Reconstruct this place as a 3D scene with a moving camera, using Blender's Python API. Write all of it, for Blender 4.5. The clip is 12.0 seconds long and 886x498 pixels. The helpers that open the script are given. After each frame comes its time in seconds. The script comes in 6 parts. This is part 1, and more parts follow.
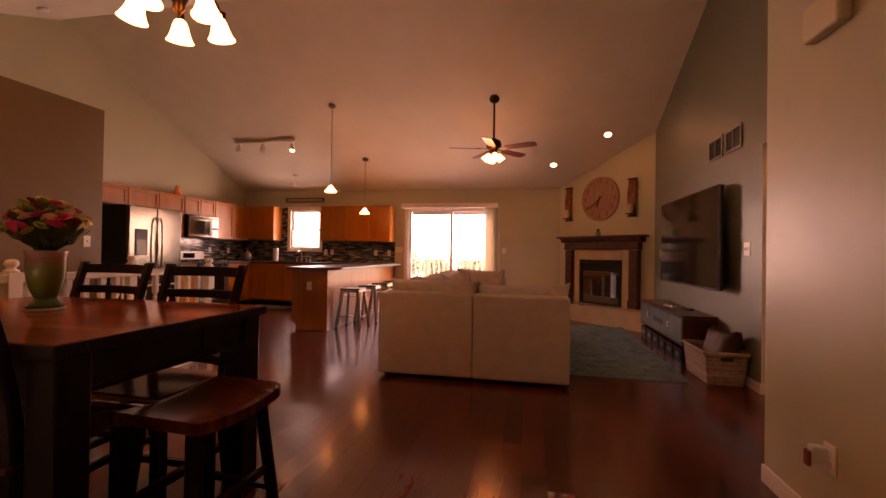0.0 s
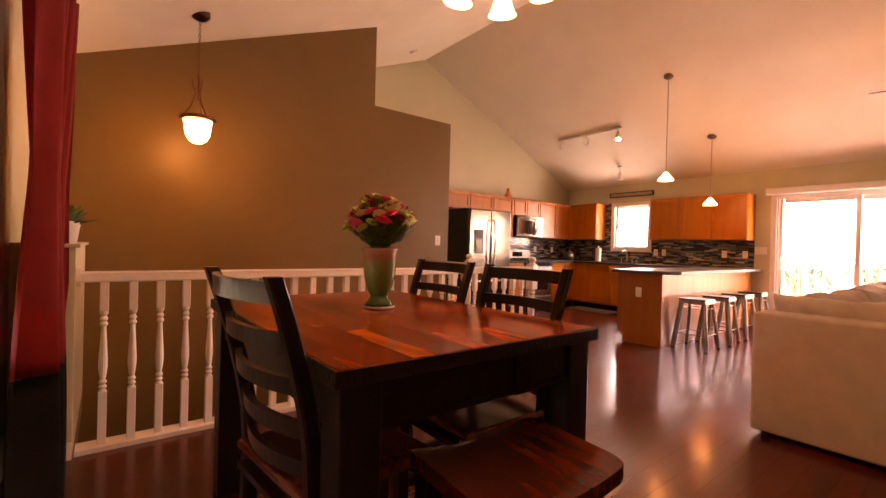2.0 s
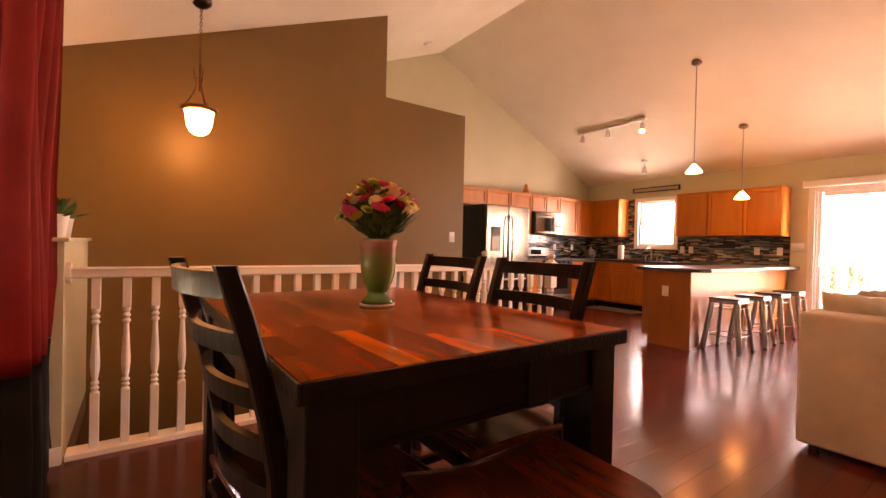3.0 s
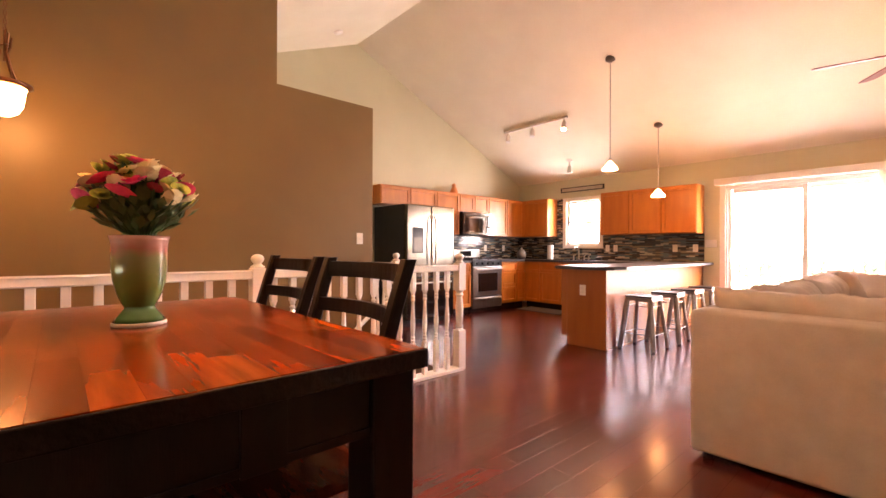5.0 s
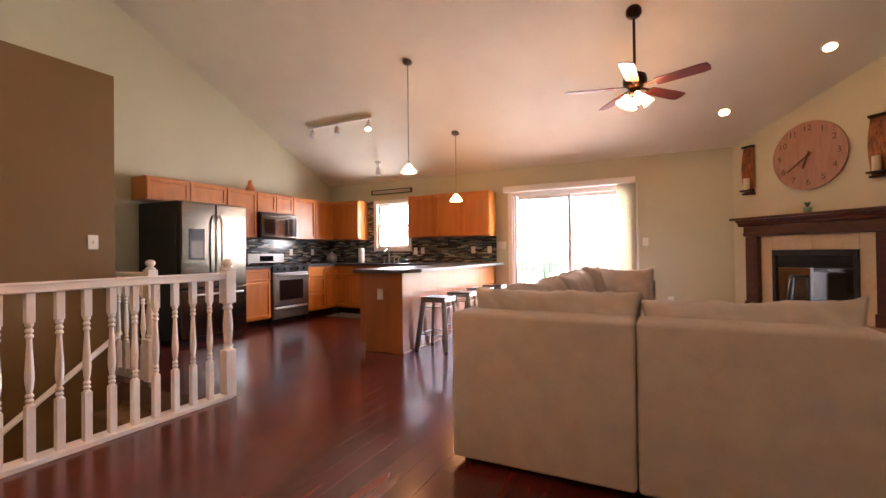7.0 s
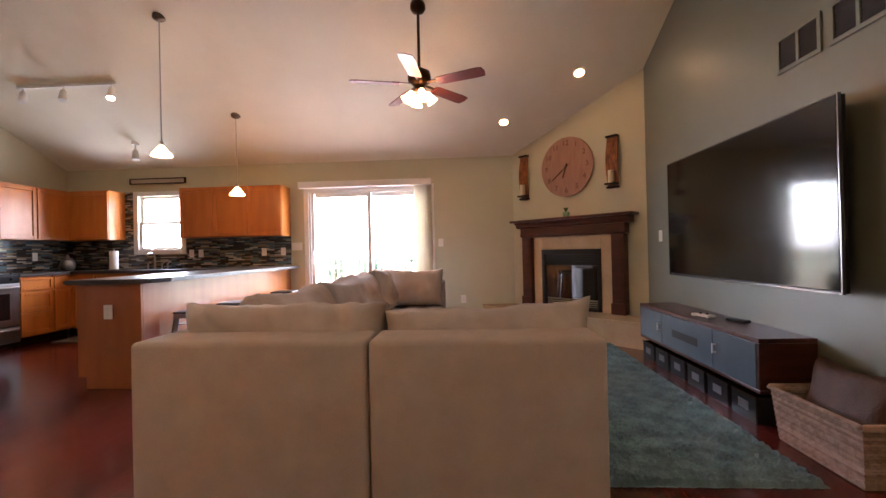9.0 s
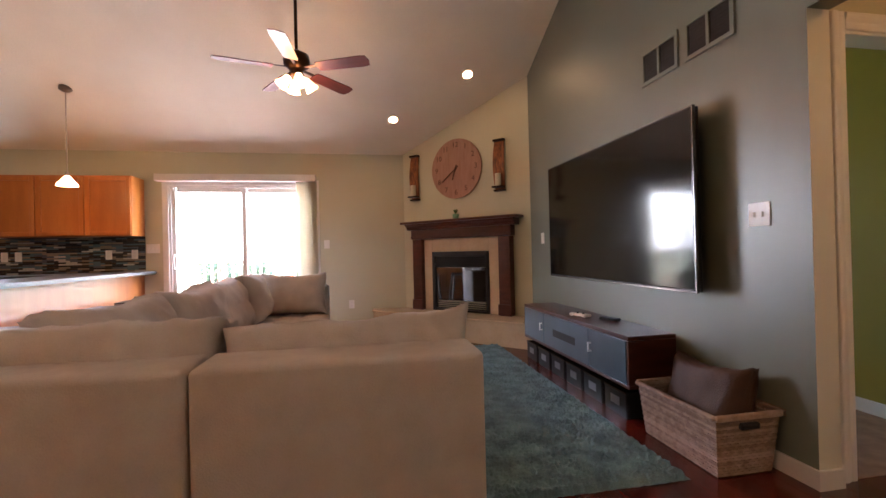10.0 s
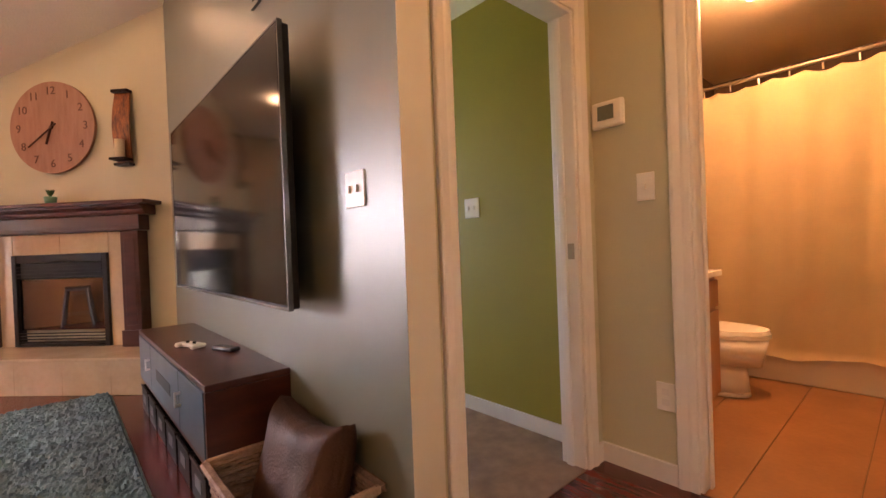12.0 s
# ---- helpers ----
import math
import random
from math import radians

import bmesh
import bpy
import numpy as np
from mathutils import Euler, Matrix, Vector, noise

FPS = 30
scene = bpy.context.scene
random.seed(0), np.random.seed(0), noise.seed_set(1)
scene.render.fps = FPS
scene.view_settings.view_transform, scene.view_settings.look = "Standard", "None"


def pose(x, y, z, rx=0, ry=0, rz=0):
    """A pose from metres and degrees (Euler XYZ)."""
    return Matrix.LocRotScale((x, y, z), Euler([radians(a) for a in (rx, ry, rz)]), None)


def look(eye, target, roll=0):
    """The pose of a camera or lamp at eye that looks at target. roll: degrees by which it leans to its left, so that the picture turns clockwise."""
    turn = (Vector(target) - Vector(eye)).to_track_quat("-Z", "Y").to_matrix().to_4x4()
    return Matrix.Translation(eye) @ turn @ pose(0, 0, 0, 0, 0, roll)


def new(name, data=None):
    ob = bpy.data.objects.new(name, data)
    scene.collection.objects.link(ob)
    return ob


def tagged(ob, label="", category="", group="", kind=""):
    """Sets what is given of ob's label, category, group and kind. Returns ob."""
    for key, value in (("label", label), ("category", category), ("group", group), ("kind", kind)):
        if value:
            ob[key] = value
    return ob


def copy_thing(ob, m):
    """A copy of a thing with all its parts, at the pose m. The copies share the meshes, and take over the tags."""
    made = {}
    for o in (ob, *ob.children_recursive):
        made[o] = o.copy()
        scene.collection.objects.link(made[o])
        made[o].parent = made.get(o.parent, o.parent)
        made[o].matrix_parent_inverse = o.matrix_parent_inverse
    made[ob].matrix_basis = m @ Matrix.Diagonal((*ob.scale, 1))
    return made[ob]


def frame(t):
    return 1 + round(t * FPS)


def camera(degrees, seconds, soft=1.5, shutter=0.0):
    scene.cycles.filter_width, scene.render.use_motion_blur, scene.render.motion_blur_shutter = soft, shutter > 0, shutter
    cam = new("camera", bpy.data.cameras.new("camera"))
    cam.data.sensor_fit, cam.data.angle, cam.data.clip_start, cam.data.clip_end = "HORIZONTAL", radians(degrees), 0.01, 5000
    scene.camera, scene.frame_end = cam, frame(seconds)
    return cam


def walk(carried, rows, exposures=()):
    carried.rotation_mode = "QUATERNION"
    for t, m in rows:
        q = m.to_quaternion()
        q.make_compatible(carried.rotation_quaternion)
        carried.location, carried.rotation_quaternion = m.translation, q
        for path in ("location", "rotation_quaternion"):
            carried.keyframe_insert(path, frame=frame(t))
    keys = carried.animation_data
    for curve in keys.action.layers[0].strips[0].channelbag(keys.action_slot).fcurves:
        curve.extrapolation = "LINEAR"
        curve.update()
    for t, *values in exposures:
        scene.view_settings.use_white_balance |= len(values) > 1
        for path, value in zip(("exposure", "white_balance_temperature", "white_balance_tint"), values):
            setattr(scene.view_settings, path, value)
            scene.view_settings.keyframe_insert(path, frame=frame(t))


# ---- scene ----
cam = camera(91.4, 12.0)
PATH = [
    (0, (0.497, 0.09, 1.135), (0.097, 2.05, 1.156), 0.9),
    (0.5, (0.422, 0.388, 1.143), (-0.307, 2.251, 1.16), 1.0),
    (1, (0.325, 0.548, 1.168), (-0.789, 2.208, 1.172), 1.4),
    (1.5, (0.195, 0.595, 1.154), (-1.212, 2.017, 1.155), 1.7),
    (2, (0.078, 0.644, 1.134), (-1.5, 1.872, 1.123), 1.5),
    (2.5, (-0.013, 0.711, 1.115), (-1.646, 1.865, 1.099), 1.4),
    (4.5, (-0.063, 1.213, 1.088), (-1.622, 2.465, 1.089), 0.3),
    (5, (-0.033, 1.375, 1.083), (-1.525, 2.707, 1.089), 0.2),
    (5.5, (0.016, 1.507, 1.079), (-1.377, 2.943, 1.092), -0.1),
    (6, (0.045, 1.615, 1.095), (-1.197, 3.183, 1.104), -0.2),
    (6.5, (0.053, 1.736, 1.092), (-1.025, 3.42, 1.103), -0.4),
    (7, (0.078, 1.858, 1.08), (-0.801, 3.654, 1.099), -0.7),
    (9, (0.361, 2.387, 1.083), (0.246, 4.384, 1.092), -1.3),
    (9.5, (0.411, 2.515, 1.079), (0.52, 4.512, 1.086), -1.4),
    (10, (0.481, 2.621, 1.078), (0.836, 4.589, 1.087), -1.4),
    (10.5, (0.616, 2.687, 1.064), (1.226, 4.592, 1.067), -1.8),
    (11, (0.869, 2.806, 1.037), (1.741, 4.605, 1.038), -1.9),
    (11.5, (1.226, 2.968, 1.024), (2.358, 4.617, 1.014), -1.9),
    (12, (1.661, 3.198, 1.03), (2.994, 4.689, 1.007), -2.2),
]
EXPOSURES = [
    (0.0, 3.75, 10500, 68), (1.0, 4.42, 10900, 63), (2.0, 4.9, 10200, 57), (2.7, 5.08, 9600, 51), (4.5, 5.7, 7700, 38), (5.5, 5.64, 6700, 31),
    (7.0, 5.0, 6100, 23), (9.0, 4.72, 5600, 20), (10.5, 4.76, 5550, 20), (11.0, 4.9, 5800, 25), (12.0, 5.45, 6300, 32)]
walk(cam, [(t, look(eye, target, roll)) for t, eye, target, roll in PATH], EXPOSURES)

# ---- world, sun and window light ----
world = bpy.data.worlds.new("sky")
scene.world = world
world.use_nodes = True
wn = world.node_tree
sky = wn.nodes.new("ShaderNodeTexSky")
sky.sky_type = "NISHITA"
sky.sun_disc = False
sky.dust_density, sky.air_density = 3.0, 1.3
sky.sun_elevation, sky.sun_rotation = radians(48), radians(270)
wn.links.new(sky.outputs[0], wn.nodes["Background"].inputs[0])
wn.nodes["Background"].inputs[1].default_value = 0.15
sun = new("sun", bpy.data.lights.new("sun", "SUN"))
sun.data.energy, sun.data.angle, sun.data.color = 5.0, radians(0.6), (1.0, 0.94, 0.84)
sun.matrix_basis = look((-10, -0.8, 11), (0, 0, 0))
patio = new("patio_daylight", bpy.data.lights.new("patio_daylight", "AREA"))
patio.data.shape, patio.data.size, patio.data.size_y = "RECTANGLE", 1.76, 1.1
patio.data.energy, patio.data.color, patio.data.spread = 5.0, (1.0, 0.97, 0.92), radians(165)
daylight = new("window_daylight", bpy.data.lights.new("window_daylight", "AREA"))
daylight.data.shape, daylight.data.size, daylight.data.size_y = "RECTANGLE", 0.72, 0.92
daylight.data.energy, daylight.data.color = 2.0, (1.0, 0.97, 0.92)


# ---- materials ----


def mat(name, c1, c2=None, rough=0.5, metal=0.0, scale=4.0, fine=90.0, bump=0.1, stretch=(1, 1, 1), coat=0.0, vary=0.0, emit=0.0, spec=0.5, rvar=0.12):
    m = bpy.data.materials.new(name)
    m.use_nodes = True
    nt = m.node_tree
    n, l = nt.nodes, nt.links
    b = n["Principled BSDF"]
    c2 = c2 or tuple(v * 0.8 for v in c1)
    tc, mp = n.new("ShaderNodeTexCoord"), n.new("ShaderNodeMapping")
    mp.inputs["Scale"].default_value = stretch
    l.new(tc.outputs["Object"], mp.inputs["Vector"])
    na, nb = n.new("ShaderNodeTexNoise"), n.new("ShaderNodeTexNoise")
    na.inputs["Scale"].default_value, nb.inputs["Scale"].default_value = scale, fine
    na.inputs["Detail"].default_value, nb.inputs["Detail"].default_value = 5, 3
    l.new(mp.outputs[0], na.inputs["Vector"])
    l.new(mp.outputs[0], nb.inputs["Vector"])
    add = n.new("ShaderNodeMath")
    add.operation = "MULTIPLY_ADD"
    l.new(nb.outputs["Fac"], add.inputs[0])
    add.inputs[1].default_value = 0.4
    l.new(na.outputs["Fac"], add.inputs[2])
    fac = add.outputs[0]
    if vary:
        oi = n.new("ShaderNodeObjectInfo")
        rp = n.new("ShaderNodeNewGeometry")
        v0 = n.new("ShaderNodeMath")
        v0.operation = "ADD"
        l.new(oi.outputs["Random"], v0.inputs[0])
        l.new(rp.outputs["Random Per Island"], v0.inputs[1])
        fr = n.new("ShaderNodeMath")
        fr.operation = "FRACT"
        l.new(v0.outputs[0], fr.inputs[0])
        v = n.new("ShaderNodeMath")
        v.operation = "MULTIPLY_ADD"
        l.new(fr.outputs[0], v.inputs[0])
        v.inputs[1].default_value = vary
        sb = n.new("ShaderNodeMath")
        sb.operation = "SUBTRACT"
        l.new(fac, sb.inputs[0])
        sb.inputs[1].default_value = vary / 2
        l.new(sb.outputs[0], v.inputs[2])
        fac = v.outputs[0]
    cr = n.new("ShaderNodeValToRGB")
    cr.color_ramp.elements[0].position, cr.color_ramp.elements[1].position = 0.45, 0.95
    cr.color_ramp.elements[0].color, cr.color_ramp.elements[1].color = (*c1, 1), (*c2, 1)
    l.new(fac, cr.inputs[0])
    l.new(cr.outputs[0], b.inputs["Base Color"])
    mr = n.new("ShaderNodeMapRange")
    lo, hi = max(0.02, rough - rvar * rough), min(1, rough + rvar * rough)
    lo, hi = (lo, min(hi, 0.265)) if rough < 0.274 else (max(lo, 0.285), hi)
    mr.inputs[3].default_value, mr.inputs[4].default_value = lo, hi
    l.new(na.outputs["Fac"], mr.inputs[0])
    l.new(mr.outputs[0], b.inputs["Roughness"])
    b.inputs["Metallic"].default_value = metal
    b.inputs["Coat Weight"].default_value = coat
    b.inputs["Coat Roughness"].default_value = 0.12
    b.inputs["Specular IOR Level"].default_value = spec
    if bump:
        bp = n.new("ShaderNodeBump")
        bp.inputs["Strength"].default_value, bp.inputs["Distance"].default_value = bump, 0.01
        l.new(fac if bump > 0.5 else nb.outputs["Fac"], bp.inputs["Height"])
        l.new(bp.outputs[0], b.inputs["Normal"])
    if emit:
        l.new(cr.outputs[0], b.inputs["Emission Color"])
        b.inputs["Emission Strength"].default_value = emit
    return m


def stave_wood(name):
    """Polished butcher-block wood: a tone for each stave, long grain and a few dark knots."""
    m = bpy.data.materials.new(name)
    m.use_nodes = True
    n, l = m.node_tree.nodes, m.node_tree.links
    b = n["Principled BSDF"]
    oi, tone = n.new("ShaderNodeObjectInfo"), n.new("ShaderNodeValToRGB")
    el = tone.color_ramp.elements
    el[0].position, el[0].color = 0.0, (0.10, 0.014, 0.004, 1)
    el[1].position, el[1].color = 1.0, (0.40, 0.115, 0.018, 1)
    for p, c in ((0.25, (0.17, 0.026, 0.005, 1)), (0.55, (0.23, 0.044, 0.007, 1)), (0.85, (0.28, 0.056, 0.009, 1))):
        el.new(p).color = c
    l.new(oi.outputs["Random"], tone.inputs[0])
    tc, mp = n.new("ShaderNodeTexCoord"), n.new("ShaderNodeMapping")
    mp.inputs["Scale"].default_value = (0.6, 6, 1)
    l.new(tc.outputs["Object"], mp.inputs["Vector"])
    grain, knot = n.new("ShaderNodeTexNoise"), n.new("ShaderNodeTexVoronoi")
    grain.inputs["Scale"].default_value, grain.inputs["Detail"].default_value = 5, 6
    l.new(mp.outputs[0], grain.inputs["Vector"])
    mk = n.new("ShaderNodeMapping")
    mk.inputs["Scale"].default_value = (0.7, 1.5, 1)
    l.new(tc.outputs["Object"], mk.inputs["Vector"])
    knot.inputs["Scale"].default_value = 3.2
    l.new(mk.outputs[0], knot.inputs["Vector"])
    lo, hi = n.new("ShaderNodeMapRange"), n.new("ShaderNodeMapRange")
    for node, src, vals in ((lo, grain.outputs["Fac"], (0.3, 0.7, 0.66, 1.34)), (hi, knot.outputs["Distance"], (0.03, 0.1, 0.3, 1.0))):
        for k in range(4):
            node.inputs[k + 1].default_value = vals[k]
        l.new(src, node.inputs[0])
    f, g = n.new("ShaderNodeMath"), n.new("ShaderNodeVectorMath")
    f.operation, g.operation = "MULTIPLY", "SCALE"
    l.new(lo.outputs[0], f.inputs[0])
    l.new(hi.outputs[0], f.inputs[1])
    l.new(tone.outputs[0], g.inputs[0])
    l.new(f.outputs[0], g.inputs["Scale"])
    l.new(g.outputs[0], b.inputs["Base Color"])
    b.inputs["Roughness"].default_value = 0.16
    b.inputs["Specular IOR Level"].default_value = 0.22
    return m


def glass(name, tint=(1, 1, 1), rough=0.0):
    m = bpy.data.materials.new(name)
    m.use_nodes = True
    b = m.node_tree.nodes["Principled BSDF"]
    b.inputs["Base Color"].default_value = (*tint, 1)
    b.inputs["Transmission Weight"].default_value = 1
    b.inputs["Roughness"].default_value = rough
    b.inputs["IOR"].default_value = 1.45
    return m


SAGE = mat("sage_wall_paint", (0.57, 0.54, 0.37), (0.51, 0.48, 0.325), 0.42, scale=1.2, fine=160, bump=0.06)
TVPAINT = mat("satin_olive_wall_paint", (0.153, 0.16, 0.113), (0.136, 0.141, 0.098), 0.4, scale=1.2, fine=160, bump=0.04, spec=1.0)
BROWN = mat("brown_wall_paint", (0.195, 0.117, 0.037), (0.166, 0.098, 0.031), 0.42, scale=1.2, fine=160, bump=0.06)
GREEN = mat("green_wall_paint", (0.33, 0.275, 0.028), (0.285, 0.235, 0.024), 0.55, scale=1.2, fine=160, bump=0.06)
CREAM = mat("cream_wall_paint", (0.72, 0.62, 0.42), (0.66, 0.56, 0.37), 0.5, scale=1.2, fine=160, bump=0.06)
CEIL = mat("textured_ceiling_paint", (0.82, 0.77, 0.63), (0.76, 0.7, 0.56), 0.85, scale=2, fine=70, bump=0.35)
WHITE = mat("white_gloss_paint", (0.8, 0.77, 0.72), (0.74, 0.7, 0.65), 0.3, scale=6, fine=60, bump=0.03)
PLATE = mat("white_plastic", (0.84, 0.81, 0.74), (0.82, 0.79, 0.72), 0.35, bump=0)
FLOOR = mat("cherry_laminate", (0.118, 0.017, 0.011), (0.05, 0.0075, 0.006), 0.22, scale=7, fine=60, bump=0, stretch=(4, 0.35, 1), vary=0.5, spec=0.5, coat=0.2)
CHERRY = mat("honey_cherry_cabinet_wood", (0.58, 0.197, 0.026), (0.44, 0.135, 0.016), 0.36, scale=3, fine=70, bump=0.04, stretch=(3, 3, 0.4), vary=0.2)
PANELW = mat("end_panel_wood", (0.38, 0.132, 0.028), (0.30, 0.095, 0.019), 0.34, scale=3, fine=70, bump=0.03, stretch=(3, 3, 0.4), coat=0.15)
COUNTER = mat("dark_speckled_laminate", (0.035, 0.033, 0.035), (0.10, 0.09, 0.085), 0.36, scale=60, fine=300, bump=0.02)
STEEL = mat("brushed_steel", (0.15, 0.132, 0.11), (0.115, 0.1, 0.085), 0.17, metal=1, scale=3, fine=120, bump=0.03, stretch=(1, 1, 14))
OVENST = mat("oven_steel", (0.34, 0.31, 0.28), (0.28, 0.255, 0.23), 0.3, metal=1, scale=3, fine=120, bump=0.03, stretch=(1, 14, 1))
BLACKP = mat("black_plastic", (0.012, 0.012, 0.013), (0.02, 0.02, 0.02), 0.4, bump=0.03, spec=0.25)
BLACKG = mat("black_glass", (0.006, 0.006, 0.007), (0.008, 0.008, 0.009), 0.05, bump=0, spec=0.9)
SCREEN = mat("dark_screen_glass", (0.005, 0.005, 0.005), (0.006, 0.006, 0.006), 0.1, bump=0, spec=0.5)
IRON = mat("dark_bronze_metal", (0.06, 0.035, 0.022), (0.04, 0.022, 0.014), 0.35, metal=1, bump=0.05)
GUND = mat("dark_metal_seat", (0.10, 0.085, 0.075), (0.06, 0.05, 0.045), 0.35, metal=1, scale=6, fine=60, bump=0.05)
NICKEL = mat("brushed_nickel", (0.45, 0.4, 0.34), (0.38, 0.34, 0.29), 0.3, metal=1, bump=0.02)
ESPRESSO = mat("espresso_wood", (0.016, 0.007, 0.005), (0.009, 0.004, 0.003), 0.3, scale=5, fine=60, bump=0.06, stretch=(6, 6, 0.6), spec=0.18)
ACACIA = stave_wood("acacia_tabletop")
SEATW = mat("red_brown_seat_wood", (0.14, 0.028, 0.011), (0.05, 0.01, 0.005), 0.18, scale=6, fine=50, bump=0, stretch=(1, 6, 1), vary=0.3)
MAHOG = mat("mahogany", (0.085, 0.022, 0.012), (0.045, 0.012, 0.007), 0.28, scale=5, fine=70, bump=0.05, stretch=(1, 1, 5))
SOFA = mat("beige_microsuede", (0.545, 0.5, 0.463), (0.45, 0.41, 0.378), 0.95, scale=9, fine=220, bump=0.25, spec=0.15)
RUG = mat("teal_grey_shag", (0.22, 0.36, 0.43), (0.105, 0.17, 0.205), 1.0, scale=9, fine=160, bump=0.9, spec=0.1)
BATHT = mat("tan_floor_tile", (0.27, 0.125, 0.045), (0.2, 0.09, 0.032), 0.35, scale=4, fine=40, bump=0.06, vary=0.2)
GROUT = mat("dark_grout", (0.2, 0.14, 0.09), (0.15, 0.1, 0.06), 0.9, bump=0.2)
CARPET = mat("brown_carpet", (0.28, 0.175, 0.095), (0.18, 0.11, 0.06), 1.0, scale=12, fine=300, bump=0.8, spec=0.1)
GLASS = glass("clear_glass")
FIREG = mat("firebox_glass", (0.012, 0.011, 0.01), (0.008, 0.007, 0.007), 0.03, bump=0, spec=0.8)
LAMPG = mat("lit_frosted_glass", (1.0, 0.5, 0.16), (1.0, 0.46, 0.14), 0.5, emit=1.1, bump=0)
LAMPB = mat("lit_amber_bowl", (1.0, 0.5, 0.16), (1.0, 0.46, 0.13), 0.5, emit=1.4, bump=0)
BULB = mat("lit_bulb", (1.0, 0.58, 0.26), (1.0, 0.56, 0.25), 0.5, emit=3.2, bump=0)
BATHL = mat("lit_bath_lens", (1.0, 0.52, 0.19), (1.0, 0.5, 0.18), 0.5, emit=6.5, bump=0)

# ---- building helpers ----


def part(name, bm, material, parent=None, label="", smooth=False):
    me = bpy.data.meshes.new(name)
    bmesh.ops.recalc_face_normals(bm, faces=bm.faces)
    bm.to_mesh(me)
    bm.free()
    if material:
        me.materials.append(material)
    if smooth:
        for p in me.polygons:
            p.use_smooth = True
    ob = new(name, me)
    if parent:
        ob.parent = parent
    if label:
        ob["label"] = label
    return ob


def thing(name, m, label, category, group="", kind=""):
    ob = new(name)
    ob.empty_display_size = 0.1
    ob.matrix_basis = m
    return tagged(ob, label, category, group, kind)


def bx(bm, a, b, bev=0.0, seg=2):
    """A box between two corners, with rounded edges if bev is given."""
    a, b = [min(p) for p in zip(a, b)], [max(p) for p in zip(a, b)]
    r = bmesh.ops.create_cube(bm, size=1.0)
    vs = r["verts"]
    for v in vs:
        v.co = [(a[i] + b[i]) / 2 + v.co[i] * (b[i] - a[i]) for i in range(3)]
    if bev:
        es = list({e for v in vs for e in v.link_edges})
        bmesh.ops.bevel(bm, geom=es, offset=bev, segments=seg, profile=0.5, affect="EDGES")
    return bm


def box(a, b, bev=0.0, seg=2):
    return bx(bmesh.new(), a, b, bev, seg)


def rod(bm, p, q, r0, r1=None, seg=12):
    """A round bar from p to q."""
    p, q = Vector(p), Vector(q)
    d = q - p
    m = Matrix.Translation((p + q) / 2) @ d.to_track_quat("Z", "Y").to_matrix().to_4x4()
    bmesh.ops.create_cone(bm, cap_ends=True, segments=seg, radius1=r0, radius2=r0 if r1 is None else r1, depth=d.length, matrix=m)
    return bm


def bar(bm, p, q, w, h, bev=0.0):
    """A square bar from p to q."""
    p, q = Vector(p), Vector(q)
    d = q - p
    m = Matrix.Translation((p + q) / 2) @ d.to_track_quat("Z", "Y").to_matrix().to_4x4()
    r = bmesh.ops.create_cube(bm, size=1.0)
    for v in r["verts"]:
        v.co = m @ Vector((v.co.x * w, v.co.y * h, v.co.z * d.length))
    if bev:
        es = list({e for v in r["verts"] for e in v.link_edges})
        bmesh.ops.bevel(bm, geom=es, offset=bev, segments=1, affect="EDGES")
    return bm


def lathe(bm, prof, at=(0, 0, 0), seg=20, m=None):
    """Turned shape from (radius, height) pairs."""
    rings = []
    for r, z in prof:
        ring = []
        for k in range(seg):
            a = 2 * math.pi * k / seg
            co = Vector((r * math.cos(a), r * math.sin(a), z))
            co = (m @ co) if m else co
            ring.append(bm.verts.new(co + Vector(at)))
        rings.append(ring)
    for u, v in zip(rings, rings[1:]):
        for k in range(seg):
            bm.faces.new((u[k], u[(k + 1) % seg], v[(k + 1) % seg], v[k]))
    for ring, r in ((rings[0], prof[0][0]), (rings[-1], prof[-1][0])):
        if r > 0.0005:
            bm.faces.new(ring)
    return bm


def prism(bm, pts, axis, lo, hi):
    """A polygon swept along an axis: 'x' takes (y, z), 'y' takes (x, z), 'z' takes (x, y)."""
    def co(p, t):
        return {"x": (t, p[0], p[1]), "y": (p[0], t, p[1]), "z": (p[0], p[1], t)}[axis]
    a = [bm.verts.new(co(p, lo)) for p in pts]
    b = [bm.verts.new(co(p, hi)) for p in pts]
    bm.faces.new(a)
    bm.faces.new(b)
    n = len(pts)
    for k in range(n):
        bm.faces.new((a[k], a[(k + 1) % n], b[(k + 1) % n], b[k]))
    return bm


def structure(name, bm, material, label, category):
    ob = part(name, bm, material)
    return tagged(ob, label, category, "", "structure")


# ---- the shell ----
BACK, GABLE, TVX, STX = 8.85, -5.92, 2.40, -4.08
RIDGE_Y, RIDGE_Z, SB, SF = 4.83, 4.27, 0.447, 0.41
TE, HY, HE = 4.187, 4.222, 3.53


def ceil_z(y):
    return RIDGE_Z - (SB * (y - RIDGE_Y) if y > RIDGE_Y else SF * (RIDGE_Y - y))


